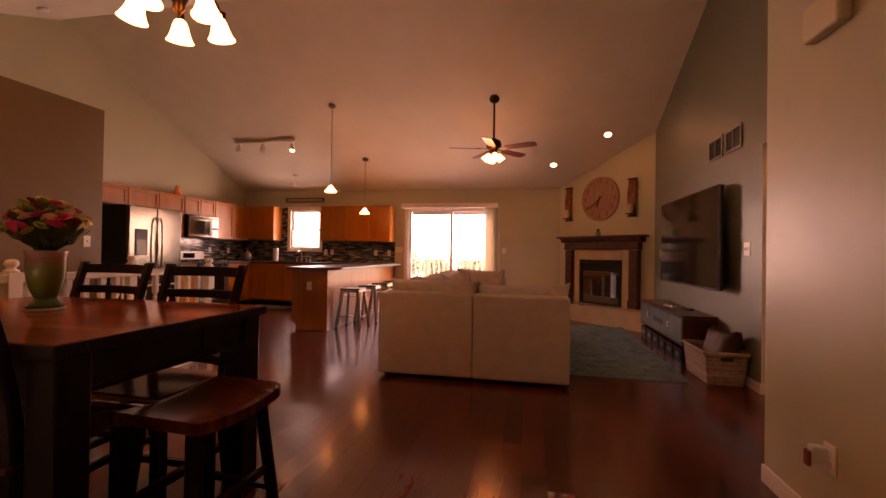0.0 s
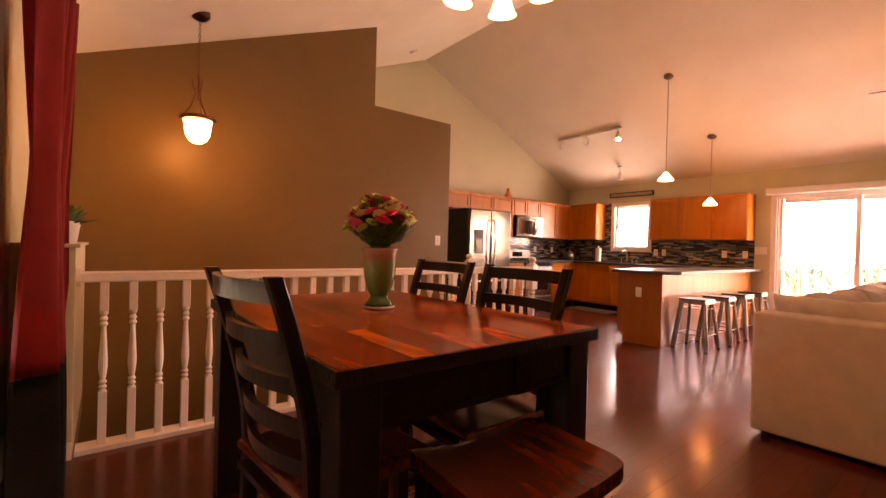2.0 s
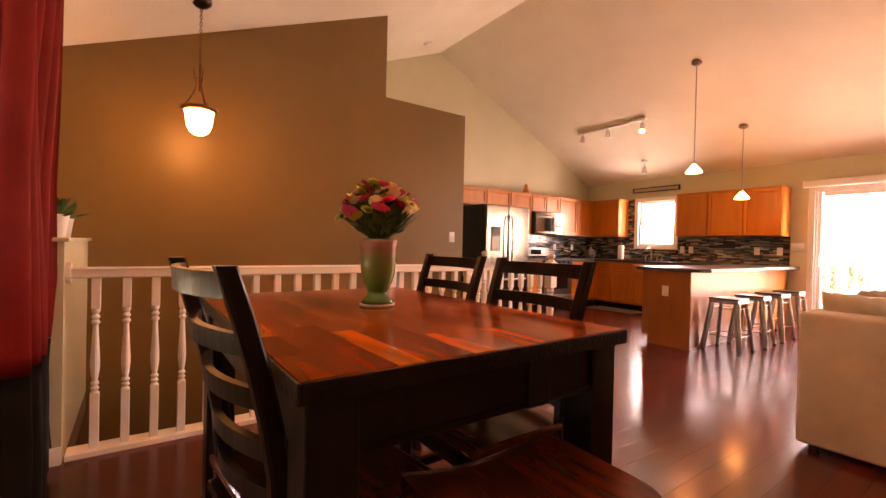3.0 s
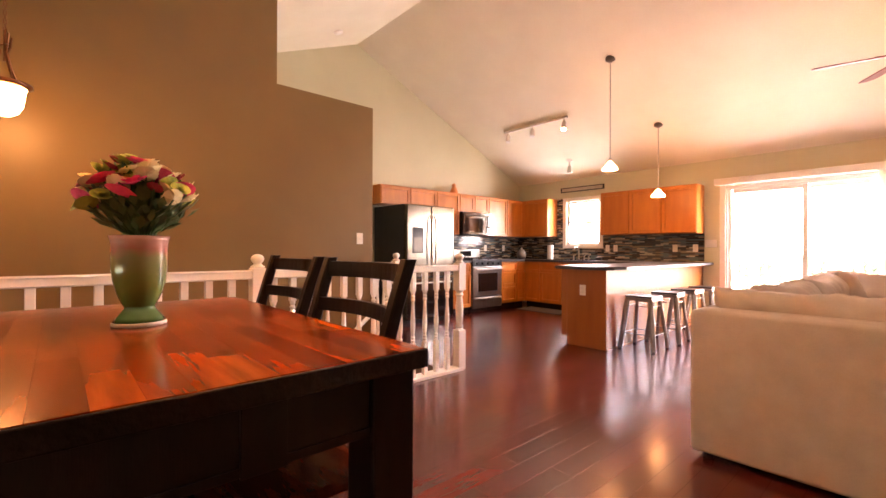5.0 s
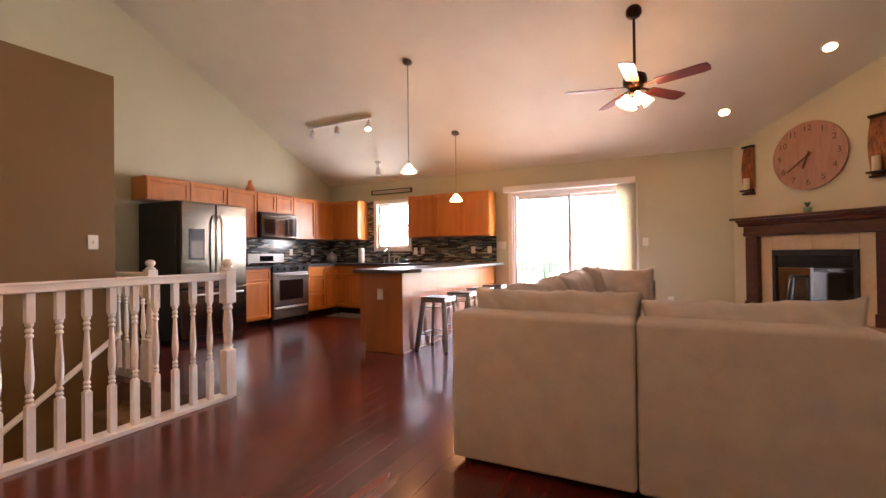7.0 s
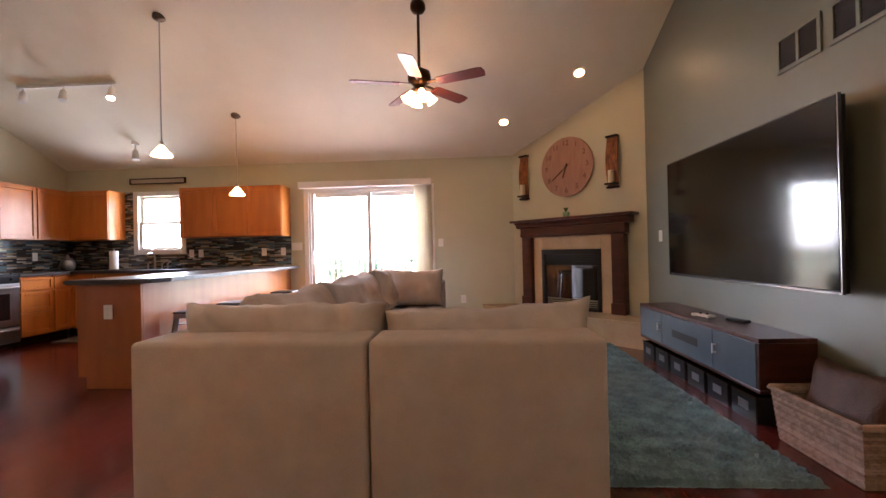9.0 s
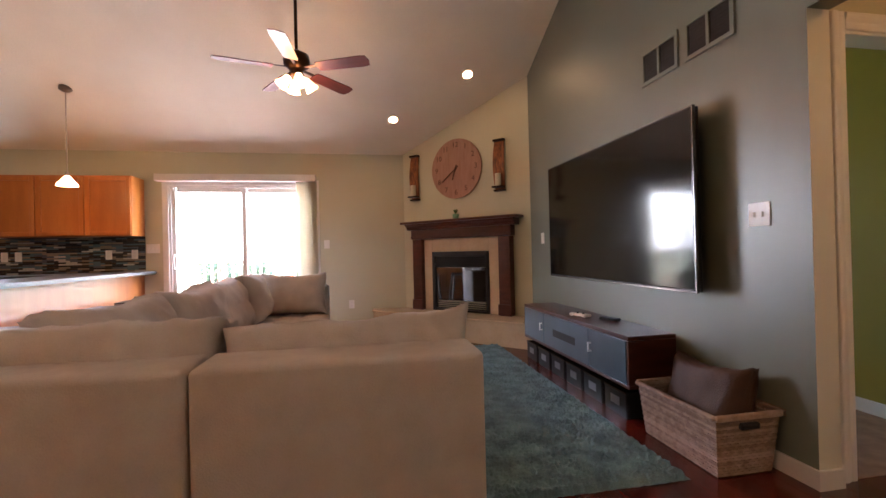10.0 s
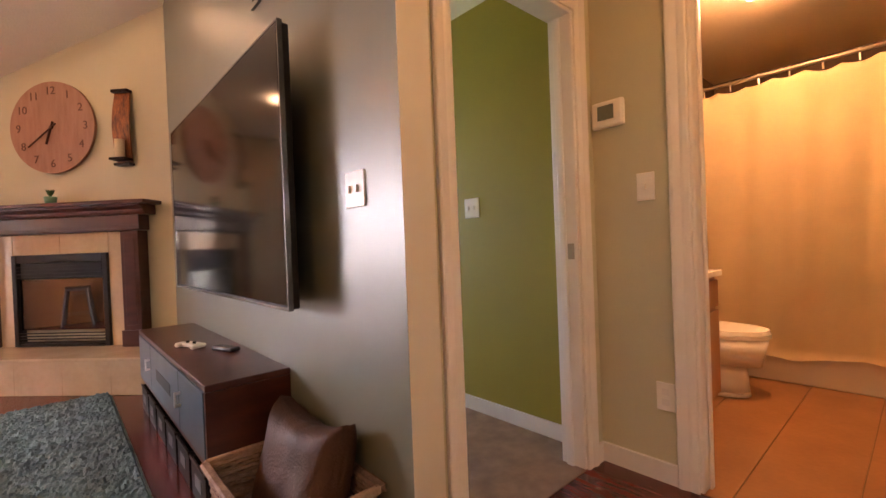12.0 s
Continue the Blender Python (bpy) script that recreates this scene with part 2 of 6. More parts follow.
bm = bmesh.new()
prism(bm, [(0.08, ceil_z(0.08)), (RIDGE_Y, RIDGE_Z), (8.99, ceil_z(8.99)), (8.99, ceil_z(8.99) + 0.15), (RIDGE_Y, RIDGE_Z + 0.15), (0.08, ceil_z(0.08) + 0.15)], "x", GABLE - 0.12, 2.52)
bx(bm, (-0.42, -1.12, 2.4), (1.8, 0.08, 2.55))
bx(bm, (2.52, 2.48, 2.42), (HE, 7.7, 2.55))
bx(bm, (HE, 2.2, 2.42), (6.4, 4.6, 2.55))
bx(bm, (HE, 4.6, 2.42), (3.75, 7.7, 2.55))
structure("ceiling", bm, CEIL, "vaulted ceiling with textured cream paint", "ceiling")

# back wall with kitchen window and sliding door openings
WX0, WX1, WZ0, WZ1 = -4.76, -4.06, 1.2, 2.04
DX0, DX1, DZ = -2.05, -0.2, 2.03
top = ceil_z(BACK)
bm = bmesh.new()
for x0, x1, z0, z1 in ((GABLE - 0.12, WX0, -0.1, top), (WX0, WX1, -0.1, WZ0), (WX0, WX1, WZ1, top), (WX1, DX0, -0.1, top), (DX0, DX1, DZ, top), (DX1, 2.52, -0.1, top)):
    bx(bm, (x0, BACK, z0), (x1, BACK + 0.14, z1))
structure("wall_north", bm, SAGE, "sage beige painted back wall with sliding door", "wall")
bm = bmesh.new()
prism(bm, [(2.9, -0.1), (BACK, -0.1), (BACK, ceil_z(BACK)), (RIDGE_Y, RIDGE_Z), (2.9, ceil_z(2.9))], "x", GABLE - 0.12, GABLE)
structure("wall_west", bm, SAGE, "sage beige painted kitchen gable wall", "wall")
bm = bmesh.new()
prism(bm, [(0.08, -2.7), (4.0, -2.7), (4.0, -0.15), (3.95, -0.15), (3.95, 2.635), (2.9, 2.635), (2.9, ceil_z(2.9)), (0.08, ceil_z(0.08))], "x", STX - 0.12, STX)
structure("wall_stair", bm, BROWN, "brown painted stairwell wall with stepped top", "wall")
bm = prism(bmesh.new(), [(GABLE - 0.12, -0.1), (STX - 0.12, -0.1), (STX - 0.12, ceil_z(2.8)), (GABLE - 0.12, ceil_z(2.8))], "y", 2.78, 2.9)
structure("wall_pantry", bm, SAGE, "sage beige painted wall behind stairwell", "wall")
# television wall, hall header and the near wall
bm = bmesh.new()
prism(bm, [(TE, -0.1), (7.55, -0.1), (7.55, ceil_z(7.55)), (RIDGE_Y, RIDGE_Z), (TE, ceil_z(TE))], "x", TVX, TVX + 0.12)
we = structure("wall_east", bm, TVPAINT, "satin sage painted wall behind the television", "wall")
# paler sage on end and hall-side faces: hall light put into the colour
we.data.materials.append(mat("hall_lit_corner_paint", (0.7, 0.67, 0.57), (0.66, 0.63, 0.53), 0.42, scale=1.2, fine=160, bump=0.06))
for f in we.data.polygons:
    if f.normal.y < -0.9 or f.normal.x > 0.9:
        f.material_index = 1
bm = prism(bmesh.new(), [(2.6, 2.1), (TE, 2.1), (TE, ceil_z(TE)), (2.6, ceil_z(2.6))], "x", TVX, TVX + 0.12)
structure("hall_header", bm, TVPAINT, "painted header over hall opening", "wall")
bm = bmesh.new()
prism(bm, [(-1.12, -0.1), (2.6, -0.1), (2.6, ceil_z(2.6)), (0.08, ceil_z(0.08)), (-1.12, 2.4)], "x", 1.68, 1.8)
structure("wall_entry", bm, SAGE, "satin sage painted wall by the entry", "wall")
bm = bmesh.new()
bx(bm, (1.8, 2.48, -0.1), (2.4, 2.6, ceil_z(2.48)))
bx(bm, (2.4, 2.48, -0.1), (HE, 2.6, 2.42))
structure("wall_hall_south", bm, SAGE, "sage painted hall wall", "wall")
bm = prism(bmesh.new(), [(2.4, 7.42), (2.52, 7.47), (1.1, 8.97), (1.0, 8.9)], "z", -0.1, 3.2)
structure("wall_fireplace", bm, SAGE, "sage painted corner wall over fireplace", "wall")
# front wall with window, entry recess
FX0, FX1, FZ0, FZ1 = -2.45, -1.0, 0.75, 2.1
bm = bmesh.new()
for x0, x1, z0, z1 in ((STX, FX0, -2.7, ceil_z(0.28)), (FX0, FX1, -0.1, FZ0), (FX0, FX1, FZ1, ceil_z(0.28)), (FX1, -0.3, -0.1, ceil_z(0.28))):
    bx(bm, (x0, 0.16, z0), (x1, 0.28, z1))
bx(bm, (-0.42, -1.0, -0.1), (-0.3, 0.16, 2.4))
bx(bm, (-0.42, -1.12, -0.1), (1.68, -1.0, 2.4))
structure("wall_south", bm, SAGE, "sage painted front wall with window and entry recess", "wall")
# hall door wall, bathroom wall, far rooms
DL, DR = 2.635, 3.395
bm = bmesh.new()
for x0, x1, z0, z1 in ((TVX + 0.12, DL, -0.1, 2.42), (DL, DR, 2.04, 2.42), (DR, HE, -0.1, 2.42)):
    bx(bm, (x0, HY, z0), (x1, HY + 0.12, z1))
structure("wall_hall_north", bm, SAGE, "sage painted hall wall with bedroom doorway", "wall")
bm = bmesh.new()
for y0, y1, z0, z1 in ((2.48, 3.07, -0.1, 2.42), (3.07, 3.815, 2.04, 2.42), (3.815, HY + 0.12, -0.1, 2.42)):
    bx(bm, (HE, y0, z0), (3.665, y1, z1))
structure("wall_hall_east", bm, SAGE, "sage painted hall wall with thermostat", "wall")
bm = bmesh.new()
bx(bm, (3.55, HY + 0.12, -0.1), (3.65, 7.6, 2.42))
structure("wall_bedroom_east", bm, GREEN, "green painted bedroom wall", "wall")
bm = bmesh.new()
bx(bm, (2.52, 7.6, -0.1), (2.62, 7.7, 2.42))
bx(bm, (2.62, 7.6, -0.1), (3.6, 7.7, 0.8))
bx(bm, (2.62, 7.6, 2.1), (3.6, 7.7, 2.42))
bx(bm, (3.6, 7.6, -0.1), (3.65, 7.7, 2.42))
structure("wall_bedroom_north", bm, GREEN, "green painted bedroom wall", "wall")
bm = bmesh.new()
bx(bm, (3.74, 4.5, -0.1), (6.4, 4.6, 2.42))
bx(bm, (3.665, HY + 0.12, -0.1), (3.74, 4.6, 2.42))
bx(bm, (HE, 2.2, -0.1), (6.4, 2.3, 2.42))
bx(bm, (HE, 2.3, -0.1), (3.665, 2.48, 2.42))
bx(bm, (6.3, 2.3, -0.1), (6.4, 4.5, 2.42))
structure("wall_bathroom", bm, mat("dark_bath_paint", (0.16, 0.105, 0.06), rough=0.5, bump=0.05), "dark taupe painted bathroom wall", "wall")

# ---- floors ----
bm = bmesh.new()
for a, b in (((GABLE, 2.9), (STX - 0.12, BACK)), ((STX - 0.12, 3.95), (STX, 4.0)), ((STX - 0.12, 4.0), (-2.82, BACK)), ((-2.82, 0.2), (2.4, BACK)), ((STX, 0.2), (-2.82, 0.52)), ((-0.3, -1.0), (1.68, 0.2)), ((2.4, 2.6), (HE, HY))):
    bx(bm, (a[0], a[1], -0.15), (b[0], b[1], -0.006))
floor = structure("floor", bm, GROUT, "dark cherry laminate plank floor", "floor")
bm = box((2.52, HY + 0.12, -0.1), (3.55, 7.6, 0.004))
bx(bm, (DL, HY, -0.1), (DR, HY + 0.12, 0.004))
structure("carpet", bm, CARPET, "brown carpet in green bedroom", "carpet")
bath_floor = structure("bathroom_floor", box((HE, 2.3, -0.1), (6.3, 4.5, -0.004)), GROUT, "tan tile bathroom floor with dark joints", "floor")

# ---- trim, doors and windows ----
BASEH = 0.085


def baseboard(bm, p, q, side):
    """A skirting strip along the wall line p to q; side is the way into the room."""
    p, q, sd = Vector((*p, 0)), Vector((*q, 0)), Vector((*side, 0))
    o, i = sd * 0.001, sd * 0.014
    pts = [(p + o), (q + o), (q + i), (p + i)]
    prism(bm, [(v.x, v.y) for v in pts], "z", 0.0, BASEH)


bm = bmesh.new()
for p, q, sd in (((TVX, TE - 0.014), (TVX, 7.42), (-1, 0)), ((DX1 + 0.1, BACK), (0.45, BACK), (0, -1)), ((1.68, -1.0), (1.68, 2.6), (-1, 0)),
                 ((TVX, TE), (2.52, TE), (0, -1)), ((2.52, HY), (DL - 0.077, HY), (0, -1)), ((HE, 3.89), (HE, HY - 0.002), (-1, 0)), ((DR + 0.077, HY), (HE - 0.016, HY), (0, -1)),
                 ((3.55, HY + 0.12), (3.55, 7.6), (-1, 0)), ((1.694, 2.6), (HE, 2.6), (0, 1)), ((-2.81, 0.28), (-2.81, 0.52), (1, 0)), ((-2.3, BACK), (DX0 - 0.1, BACK), (0, -1))):
    baseboard(bm, p, q, sd)
structure("baseboard", bm, WHITE, "white painted baseboard", "baseboard")


def casing(name, axis, at, lo, hi, ztop, side, depth, label):
    """Door casing with jambs round an opening; axis is the way the wall runs."""
    root = tagged(new(name), label, "door frame", "", "structure")

    def put(pname, u0, u1, v0, v1, z0, z1):
        a = (u0, v0, z0) if axis == "x" else (v0, u0, z0)
        b = (u1, v1, z1) if axis == "x" else (v1, u1, z1)
        part(pname, box(a, b, 0.006), WHITE, root)
    prof = [(0, 0), (0, 0.008), (0.006, 0.0115), (0.022, 0.0125), (0.034, 0.0105), (0.046, 0.015), (0.06, 0.019), (0.072, 0.019), (0.078, 0.014), (0.078, 0)]
    for edge, way in ((lo + 0.004, -1), (hi - 0.004, 1)):
        pts = [(edge + way * p, at + side * q) for p, q in prof]
        bm = prism(bmesh.new(), pts if axis == "x" else [(q, p) for p, q in pts], "z", 0, ztop + 0.074)
        part("casing", bm, WHITE, root)
    pts = [(at + side * q, ztop - 0.004 + p) for p, q in prof]
    part("head_casing", prism(bmesh.new(), pts, axis, lo + 0.0045, hi - 0.0045), WHITE, root)
    put("jamb", lo, lo + 0.018, at, at - side * depth, 0, ztop)
    put("jamb", hi - 0.018, hi, at, at - side * depth, 0, ztop)
    put("head_jamb", lo + 0.018, hi - 0.018, at, at - side * depth, ztop - 0.018, ztop)
    put("door_stop", hi - 0.03, hi - 0.018, at - side * depth * 0.45, at - side * depth * 0.75, 0, ztop - 0.018)
    put("door_stop", lo + 0.018, lo + 0.03, at - side * depth * 0.45, at - side * depth * 0.75, 0, ztop - 0.018)
    return root


d1 = casing("door_1", "x", HY, DL, DR, 2.04, -1, 0.12, "white painted bedroom doorway casing, open")
part("strike_plate", box((DR - 0.022, HY + 0.02, 0.94), (DR - 0.0175, HY + 0.05, 1.01)), NICKEL, d1)
casing("door_2", "y", HE, 3.07, 3.815, 2.04, -1, 0.12, "white painted bathroom doorway casing, open")

# sliding patio door
sd = tagged(new("door_3"), "white framed sliding glass patio door", "sliding door", "", "structure")
for x0, x1, z0, z1 in ((DX0 - 0.07, DX0 + 0.005, 0, DZ + 0.07), (DX1 - 0.005, DX1 + 0.07, 0, DZ + 0.07), (DX0 + 0.005, DX1 - 0.005, DZ - 0.005, DZ + 0.07)):
    part("casing", box((x0, BACK - 0.018, z0), (x1, BACK, z1), 0.004), WHITE, sd)
for x0, x1, z0, z1 in ((DX0, DX0 + 0.03, 0, DZ), (DX1 - 0.03, DX1, 0, DZ), (DX0 + 0.03, DX1 - 0.03, DZ - 0.03, DZ), (DX0 + 0.03, DX1 - 0.03, -0.02, 0.03)):
    part("track", box((x0, BACK + 0.002, z0), (x1, BACK + 0.12, z1), 0.003), WHITE, sd)
xm = (DX0 + DX1) / 2
for x0, x1, y in ((DX0 + 0.03, xm + 0.03, BACK + 0.03), (xm - 0.03, DX1 - 0.03, BACK + 0.08)):
    leaf = part("sash", box((x0, y, 0.03), (x0 + 0.045, y + 0.035, DZ - 0.03), 0.004), WHITE, sd)
    part("stile", box((x1 - 0.06, y, 0.03), (x1, y + 0.035, DZ - 0.03), 0.004), WHITE, leaf)
    part("rail", box((x0 + 0.06, y, 0.03), (x1 - 0.06, y + 0.035, 0.11), 0.004), WHITE, leaf)
    part("rail", box((x0 + 0.06, y, DZ - 0.09), (x1 - 0.06, y + 0.035, DZ - 0.03), 0.004), WHITE, leaf)
    pane = part("pane", box((x0 + 0.055, y + 0.014, 0.1), (x1 - 0.055, y + 0.02, DZ - 0.085)), GLASS, leaf)
    pane.visible_shadow = False
patio.matrix_basis = pose(xm, BACK + 0.42, 1.5, -60, 0, 0)
bm = rod(bmesh.new(), (DX0 + 0.06, BACK - 0.02, 0.92), (DX0 + 0.06, BACK - 0.02, 1.12), 0.009)
rod(bm, (DX0 + 0.06, BACK - 0.02, 0.93), (DX0 + 0.06, BACK + 0.03, 0.93), 0.008)
rod(bm, (DX0 + 0.06, BACK - 0.02, 1.11), (DX0 + 0.06, BACK + 0.03, 1.11), 0.008)
part("door_handle", bm, WHITE, sd)
vb = thing("vertical_blind", pose(0, 0, 0), "white vertical blind drawn open beside patio door", "blind")
part("valance", box((-2.17, BACK - 0.12, 2.07), (-0.16, BACK - 0.02, 2.165), 0.006), WHITE, vb)
VINYL = mat("translucent_vinyl", (0.8, 0.76, 0.68), (0.76, 0.72, 0.63), 0.5, bump=0.02)
vt = VINYL.node_tree
tr_, mx_ = vt.nodes.new("ShaderNodeBsdfTranslucent"), vt.nodes.new("ShaderNodeMixShader")
tr_.inputs["Color"].default_value = (0.8, 0.74, 0.6, 1)
mx_.inputs[0].default_value = 0.45
vt.links.new(vt.nodes["Principled BSDF"].outputs[0], mx_.inputs[1])
vt.links.new(tr_.outputs[0], mx_.inputs[2])
vt.links.new(mx_.outputs[0], vt.nodes["Material Output"].inputs["Surface"])
for k in range(10):
    bm = bmesh.new()
    pts = [(-0.043 + 0.0086 * i, 0.006 * math.sin(math.pi * i / 10)) for i in range(11)]
    prism(bm, pts + [(p, q + 0.0012) for p, q in reversed(pts)], "z", 0.04, 2.075)
    sl = part("slat", bm, VINYL, vb)
    sl.matrix_basis = pose(-0.405 + k * 0.026, BACK - 0.068, 0, 0, 0, 72 + 5 * math.sin(k * 2.1))

# kitchen window
kw = tagged(new("window_1"), "white double-hung kitchen window over sink", "window", "", "structure")
for x0, x1, z0, z1 in ((WX0 - 0.07, WX0 + 0.004, WZ0 - 0.07, WZ1 + 0.07), (WX1 - 0.004, WX1 + 0.07, WZ0 - 0.07, WZ1 + 0.07), (WX0 + 0.004, WX1 - 0.004, WZ1 - 0.004, WZ1 + 0.07), (WX0 + 0.004, WX1 - 0.004, WZ0 - 0.07, WZ0 + 0.004)):
    part("window_casing", box((x0, BACK - 0.02, z0), (x1, BACK, z1), 0.005), WHITE, kw)
zm = (WZ0 + WZ1) / 2
for z0, z1, y in ((WZ0, zm + 0.02, BACK + 0.03), (zm - 0.02, WZ1, BACK + 0.07)):
    for a, b in (((WX0, z0), (WX0 + 0.04, z1)), ((WX1 - 0.04, z0), (WX1, z1)), ((WX0 + 0.04, z0), (WX1 - 0.04, z0 + 0.04)), ((WX0 + 0.04, z1 - 0.04), (WX1 - 0.04, z1))):
        part("sash_bar", box((a[0], y, a[1]), (b[0], y + 0.03, b[1]), 0.003), WHITE, kw)
    p = part("pane", box((WX0 + 0.035, y + 0.012, z0 + 0.035), (WX1 - 0.035, y + 0.017, z1 - 0.035)), GLASS, kw)
    p.visible_shadow = False
daylight.matrix_basis = pose((WX0 + WX1) / 2, BACK + 0.112, (WZ0 + WZ1) / 2, -90, 0, 0)
rs = thing("wall_sign", pose(-4.41, BACK - 0.05, 2.22), "dark wooden sign frame above kitchen window", "sign")
part("frame", bx(bx(bx(bx(bmesh.new(), (-0.45, 0.0, 0.075), (0.45, 0.03, 0.09)), (-0.45, 0.0, 0), (0.45, 0.03, 0.015)), (-0.45, 0.0, 0.015), (-0.43, 0.03, 0.075)), (0.43, 0.0, 0.015), (0.45, 0.03, 0.075)), ESPRESSO, rs)
part("board", box((-0.43, 0.012, 0.015), (0.43, 0.03, 0.075)), mat("pale_board", (0.5, 0.42, 0.32), rough=0.6), rs, "pale printed board")

# front window
fw = tagged(new("window_2"), "white framed front window with cellular shade", "window", "", "structure")
for x0, x1, z0, z1 in ((FX0 - 0.08, FX0 + 0.004, FZ0 - 0.08, FZ1 + 0.08), (FX1 - 0.004, FX1 + 0.08, FZ0 - 0.08, FZ1 + 0.08), (FX0 + 0.004, FX1 - 0.004, FZ1 - 0.004, FZ1 + 0.08), (FX0 + 0.004, FX1 - 0.004, FZ0 - 0.08, FZ0 + 0.004)):
    part("window_casing", box((x0, 0.28, z0), (x1, 0.30, z1), 0.005), WHITE, fw)
for k in range(3):
    x = FX0 + k * (FX1 - FX0 - 0.05) / 2
    part("mullion", box((x, 0.18, FZ0), (x + 0.05, 0.24, FZ1), 0.003), WHITE, fw)
for z in (FZ0, (FZ0 + FZ1) / 2 - 0.02, FZ1 - 0.04):
    part("sash_bar", box((FX0 + 0.05, 0.19, z), (FX1 - 0.05, 0.23, z + 0.04), 0.003), WHITE, fw)
p = part("pane", box((FX0 + 0.02, 0.208, FZ0 + 0.02), (FX1 - 0.02, 0.212, FZ1 - 0.02)), GLASS, fw)
p.visible_shadow = False
part("cellular_shade", box((FX0 + 0.01, 0.25, 0.86), (FX1 - 0.01, 0.275, FZ1 - 0.005)), mat("shade_fabric", (0.62, 0.6, 0.5), rough=0.9, fine=200), fw, "pale pleated shade")
bm = bmesh.new()
rod(bm, (-2.3, 0.31, 2.1), (-2.31, 0.32, 1.5), 0.003, seg=6)
rod(bm, (-2.31, 0.32, 1.5), (-2.25, 0.33, 1.44), 0.003, seg=6)
part("blind_cord", bm, WHITE, fw)

# ---- outside ----
# unseen overhang, added to cut the sky light entering the front window
bm = bx(bmesh.new(), (-4.3, -1.6, 2.12), (-0.43, 0.158, 2.2))
bx(bm, (-4.3, -1.68, 2.06), (-0.43, -1.6, 2.24))
structure("added_front_overhang", bm, WHITE, "white unseen overhang added to shade front window", "eave")
GRASS = mat("lawn", (0.17, 0.2, 0.12), (0.11, 0.14, 0.08), 0.9, scale=1.5, fine=40, bump=0.5)
DECKW = mat("weathered_redwood_deck", (0.42, 0.27, 0.2), (0.32, 0.19, 0.13), 0.7, scale=5, fine=60, bump=0.2, stretch=(1, 6, 1), vary=0.3)
LEAF = mat("leaves", (0.12, 0.155, 0.085), (0.06, 0.085, 0.045), 0.6, vary=0.8, bump=0)
BARK = mat("bark", (0.12, 0.08, 0.05), (0.07, 0.045, 0.03), 0.9, bump=0.6)
bm = bmesh.new()
bmesh.ops.create_grid(bm, x_segments=2, y_segments=2, size=400, matrix=Matrix.Translation((0, 0, -2.75)))
tagged(part("ground", bm, GRASS), "green lawn round the house", "lawn", "", "structure")
deck = thing("deck", pose(-1.2, 9.0, -0.06), "weathered redwood deck with railing outside patio door", "deck")
for k in range(24):
    part("deck_board", box((-2.6, 0.04 + k * 0.145, -0.04), (2.6, 0.175 + k * 0.145, 0.0), 0.004, 1), DECKW, deck)
for k in range(5):
    part("post", box((-2.6 + k * 1.28, 3.45, -2.7), (-2.51 + k * 1.28, 3.54, 1.0), 0.005), DECKW, deck)
part("top_rail", box((-2.65, 3.42, 1.0), (2.65, 3.57, 1.04), 0.006), DECKW, deck)
part("lower_rail", box((-2.6, 3.47, 0.1), (2.6, 3.52, 0.18), 0.004), DECKW, deck)
for k in range(36):
    part("picket", box((-2.5 + k * 0.14, 3.43, 0.02), (-2.46 + k * 0.14, 3.468, 1.0)), DECKW, deck)
rng = random.Random(7)


def tree(x, y, h, r):
    t = thing("tree", pose(x, y, -2.75), "leafy green tree beyond the deck", "tree", "backyard trees")
    bm = rod(bmesh.new(), (0, 0, 0), (0.1, 0, h * 0.6), 0.22, 0.1)
    for k in range(6):
        a = k * 1.05
        rod(bm, (0.05, 0, h * 0.35 + k * 0.25), (math.cos(a) * r * 0.6, math.sin(a) * r * 0.6, h * 0.6 + k * 0.2), 0.07, 0.02, 6)
    part("trunk", bm, BARK, t)
    bm = bmesh.new()
    for k in range(1100):
        d = Vector((rng.gauss(0, 1), rng.gauss(0, 1), rng.gauss(0, 1))).normalized() * r * rng.uniform(0.35, 1.05)
        c = Vector((d.x, d.y, h * 0.68 + d.z * 0.75 + 0.4 * math.sin(d.x * 3)))
        m = Matrix.Translation(c) @ Euler((rng.uniform(0, 6), rng.uniform(0, 6), rng.uniform(0, 6))).to_matrix().to_4x4()
        s = rng.uniform(0.1, 0.22)
        vs = [bm.verts.new(m @ Vector(v)) for v in ((-s, 0, 0), (0, -s * 0.6, 0.05), (s, 0, 0), (0, s * 0.6, 0.05))]
        bm.faces.new(vs)
    part("crown", bm, LEAF, t)


for x, y, h, r in ((-9, 42, 3.6, 1.8), (-3.5, 46, 3.3, 1.7), (2, 44, 3.4, 1.8), (8, 41, 3.8, 1.9), (-13, 45, 3.9, 2), (-6.5, 52, 3.8, 2), (-22, 30, 7.5, 2.8), (-17.5, 27, 6, 2.3), (-27, 33, 8, 3), (-2, -32, 8, 3), (4, -36, 8, 3)):
    tree(x, y, h, r)

# ---- stairwell ----
bm = bmesh.new()
for k in range(8):
    bx(bm, (STX, 4.0 - (k + 1) * 0.255, -0.19 * (k + 1) - 0.6), (-2.82, 4.0 - k * 0.255, -0.19 * (k + 1)))
bx(bm, (STX, 0.28, -2.12), (-2.82, 1.96, -1.71))
structure("stairs", bm, CARPET, "carpeted stairs going down beside brown wall", "stairs")
bm = box((-2.82, 0.28, -2.7), (-2.72, 4.0, -0.15))
bx(bm, (STX, 4.0, -2.7), (-2.72, 4.1, -0.15))
structure("wall_stair_side", bm, BROWN, "brown painted stairwell side wall", "wall")
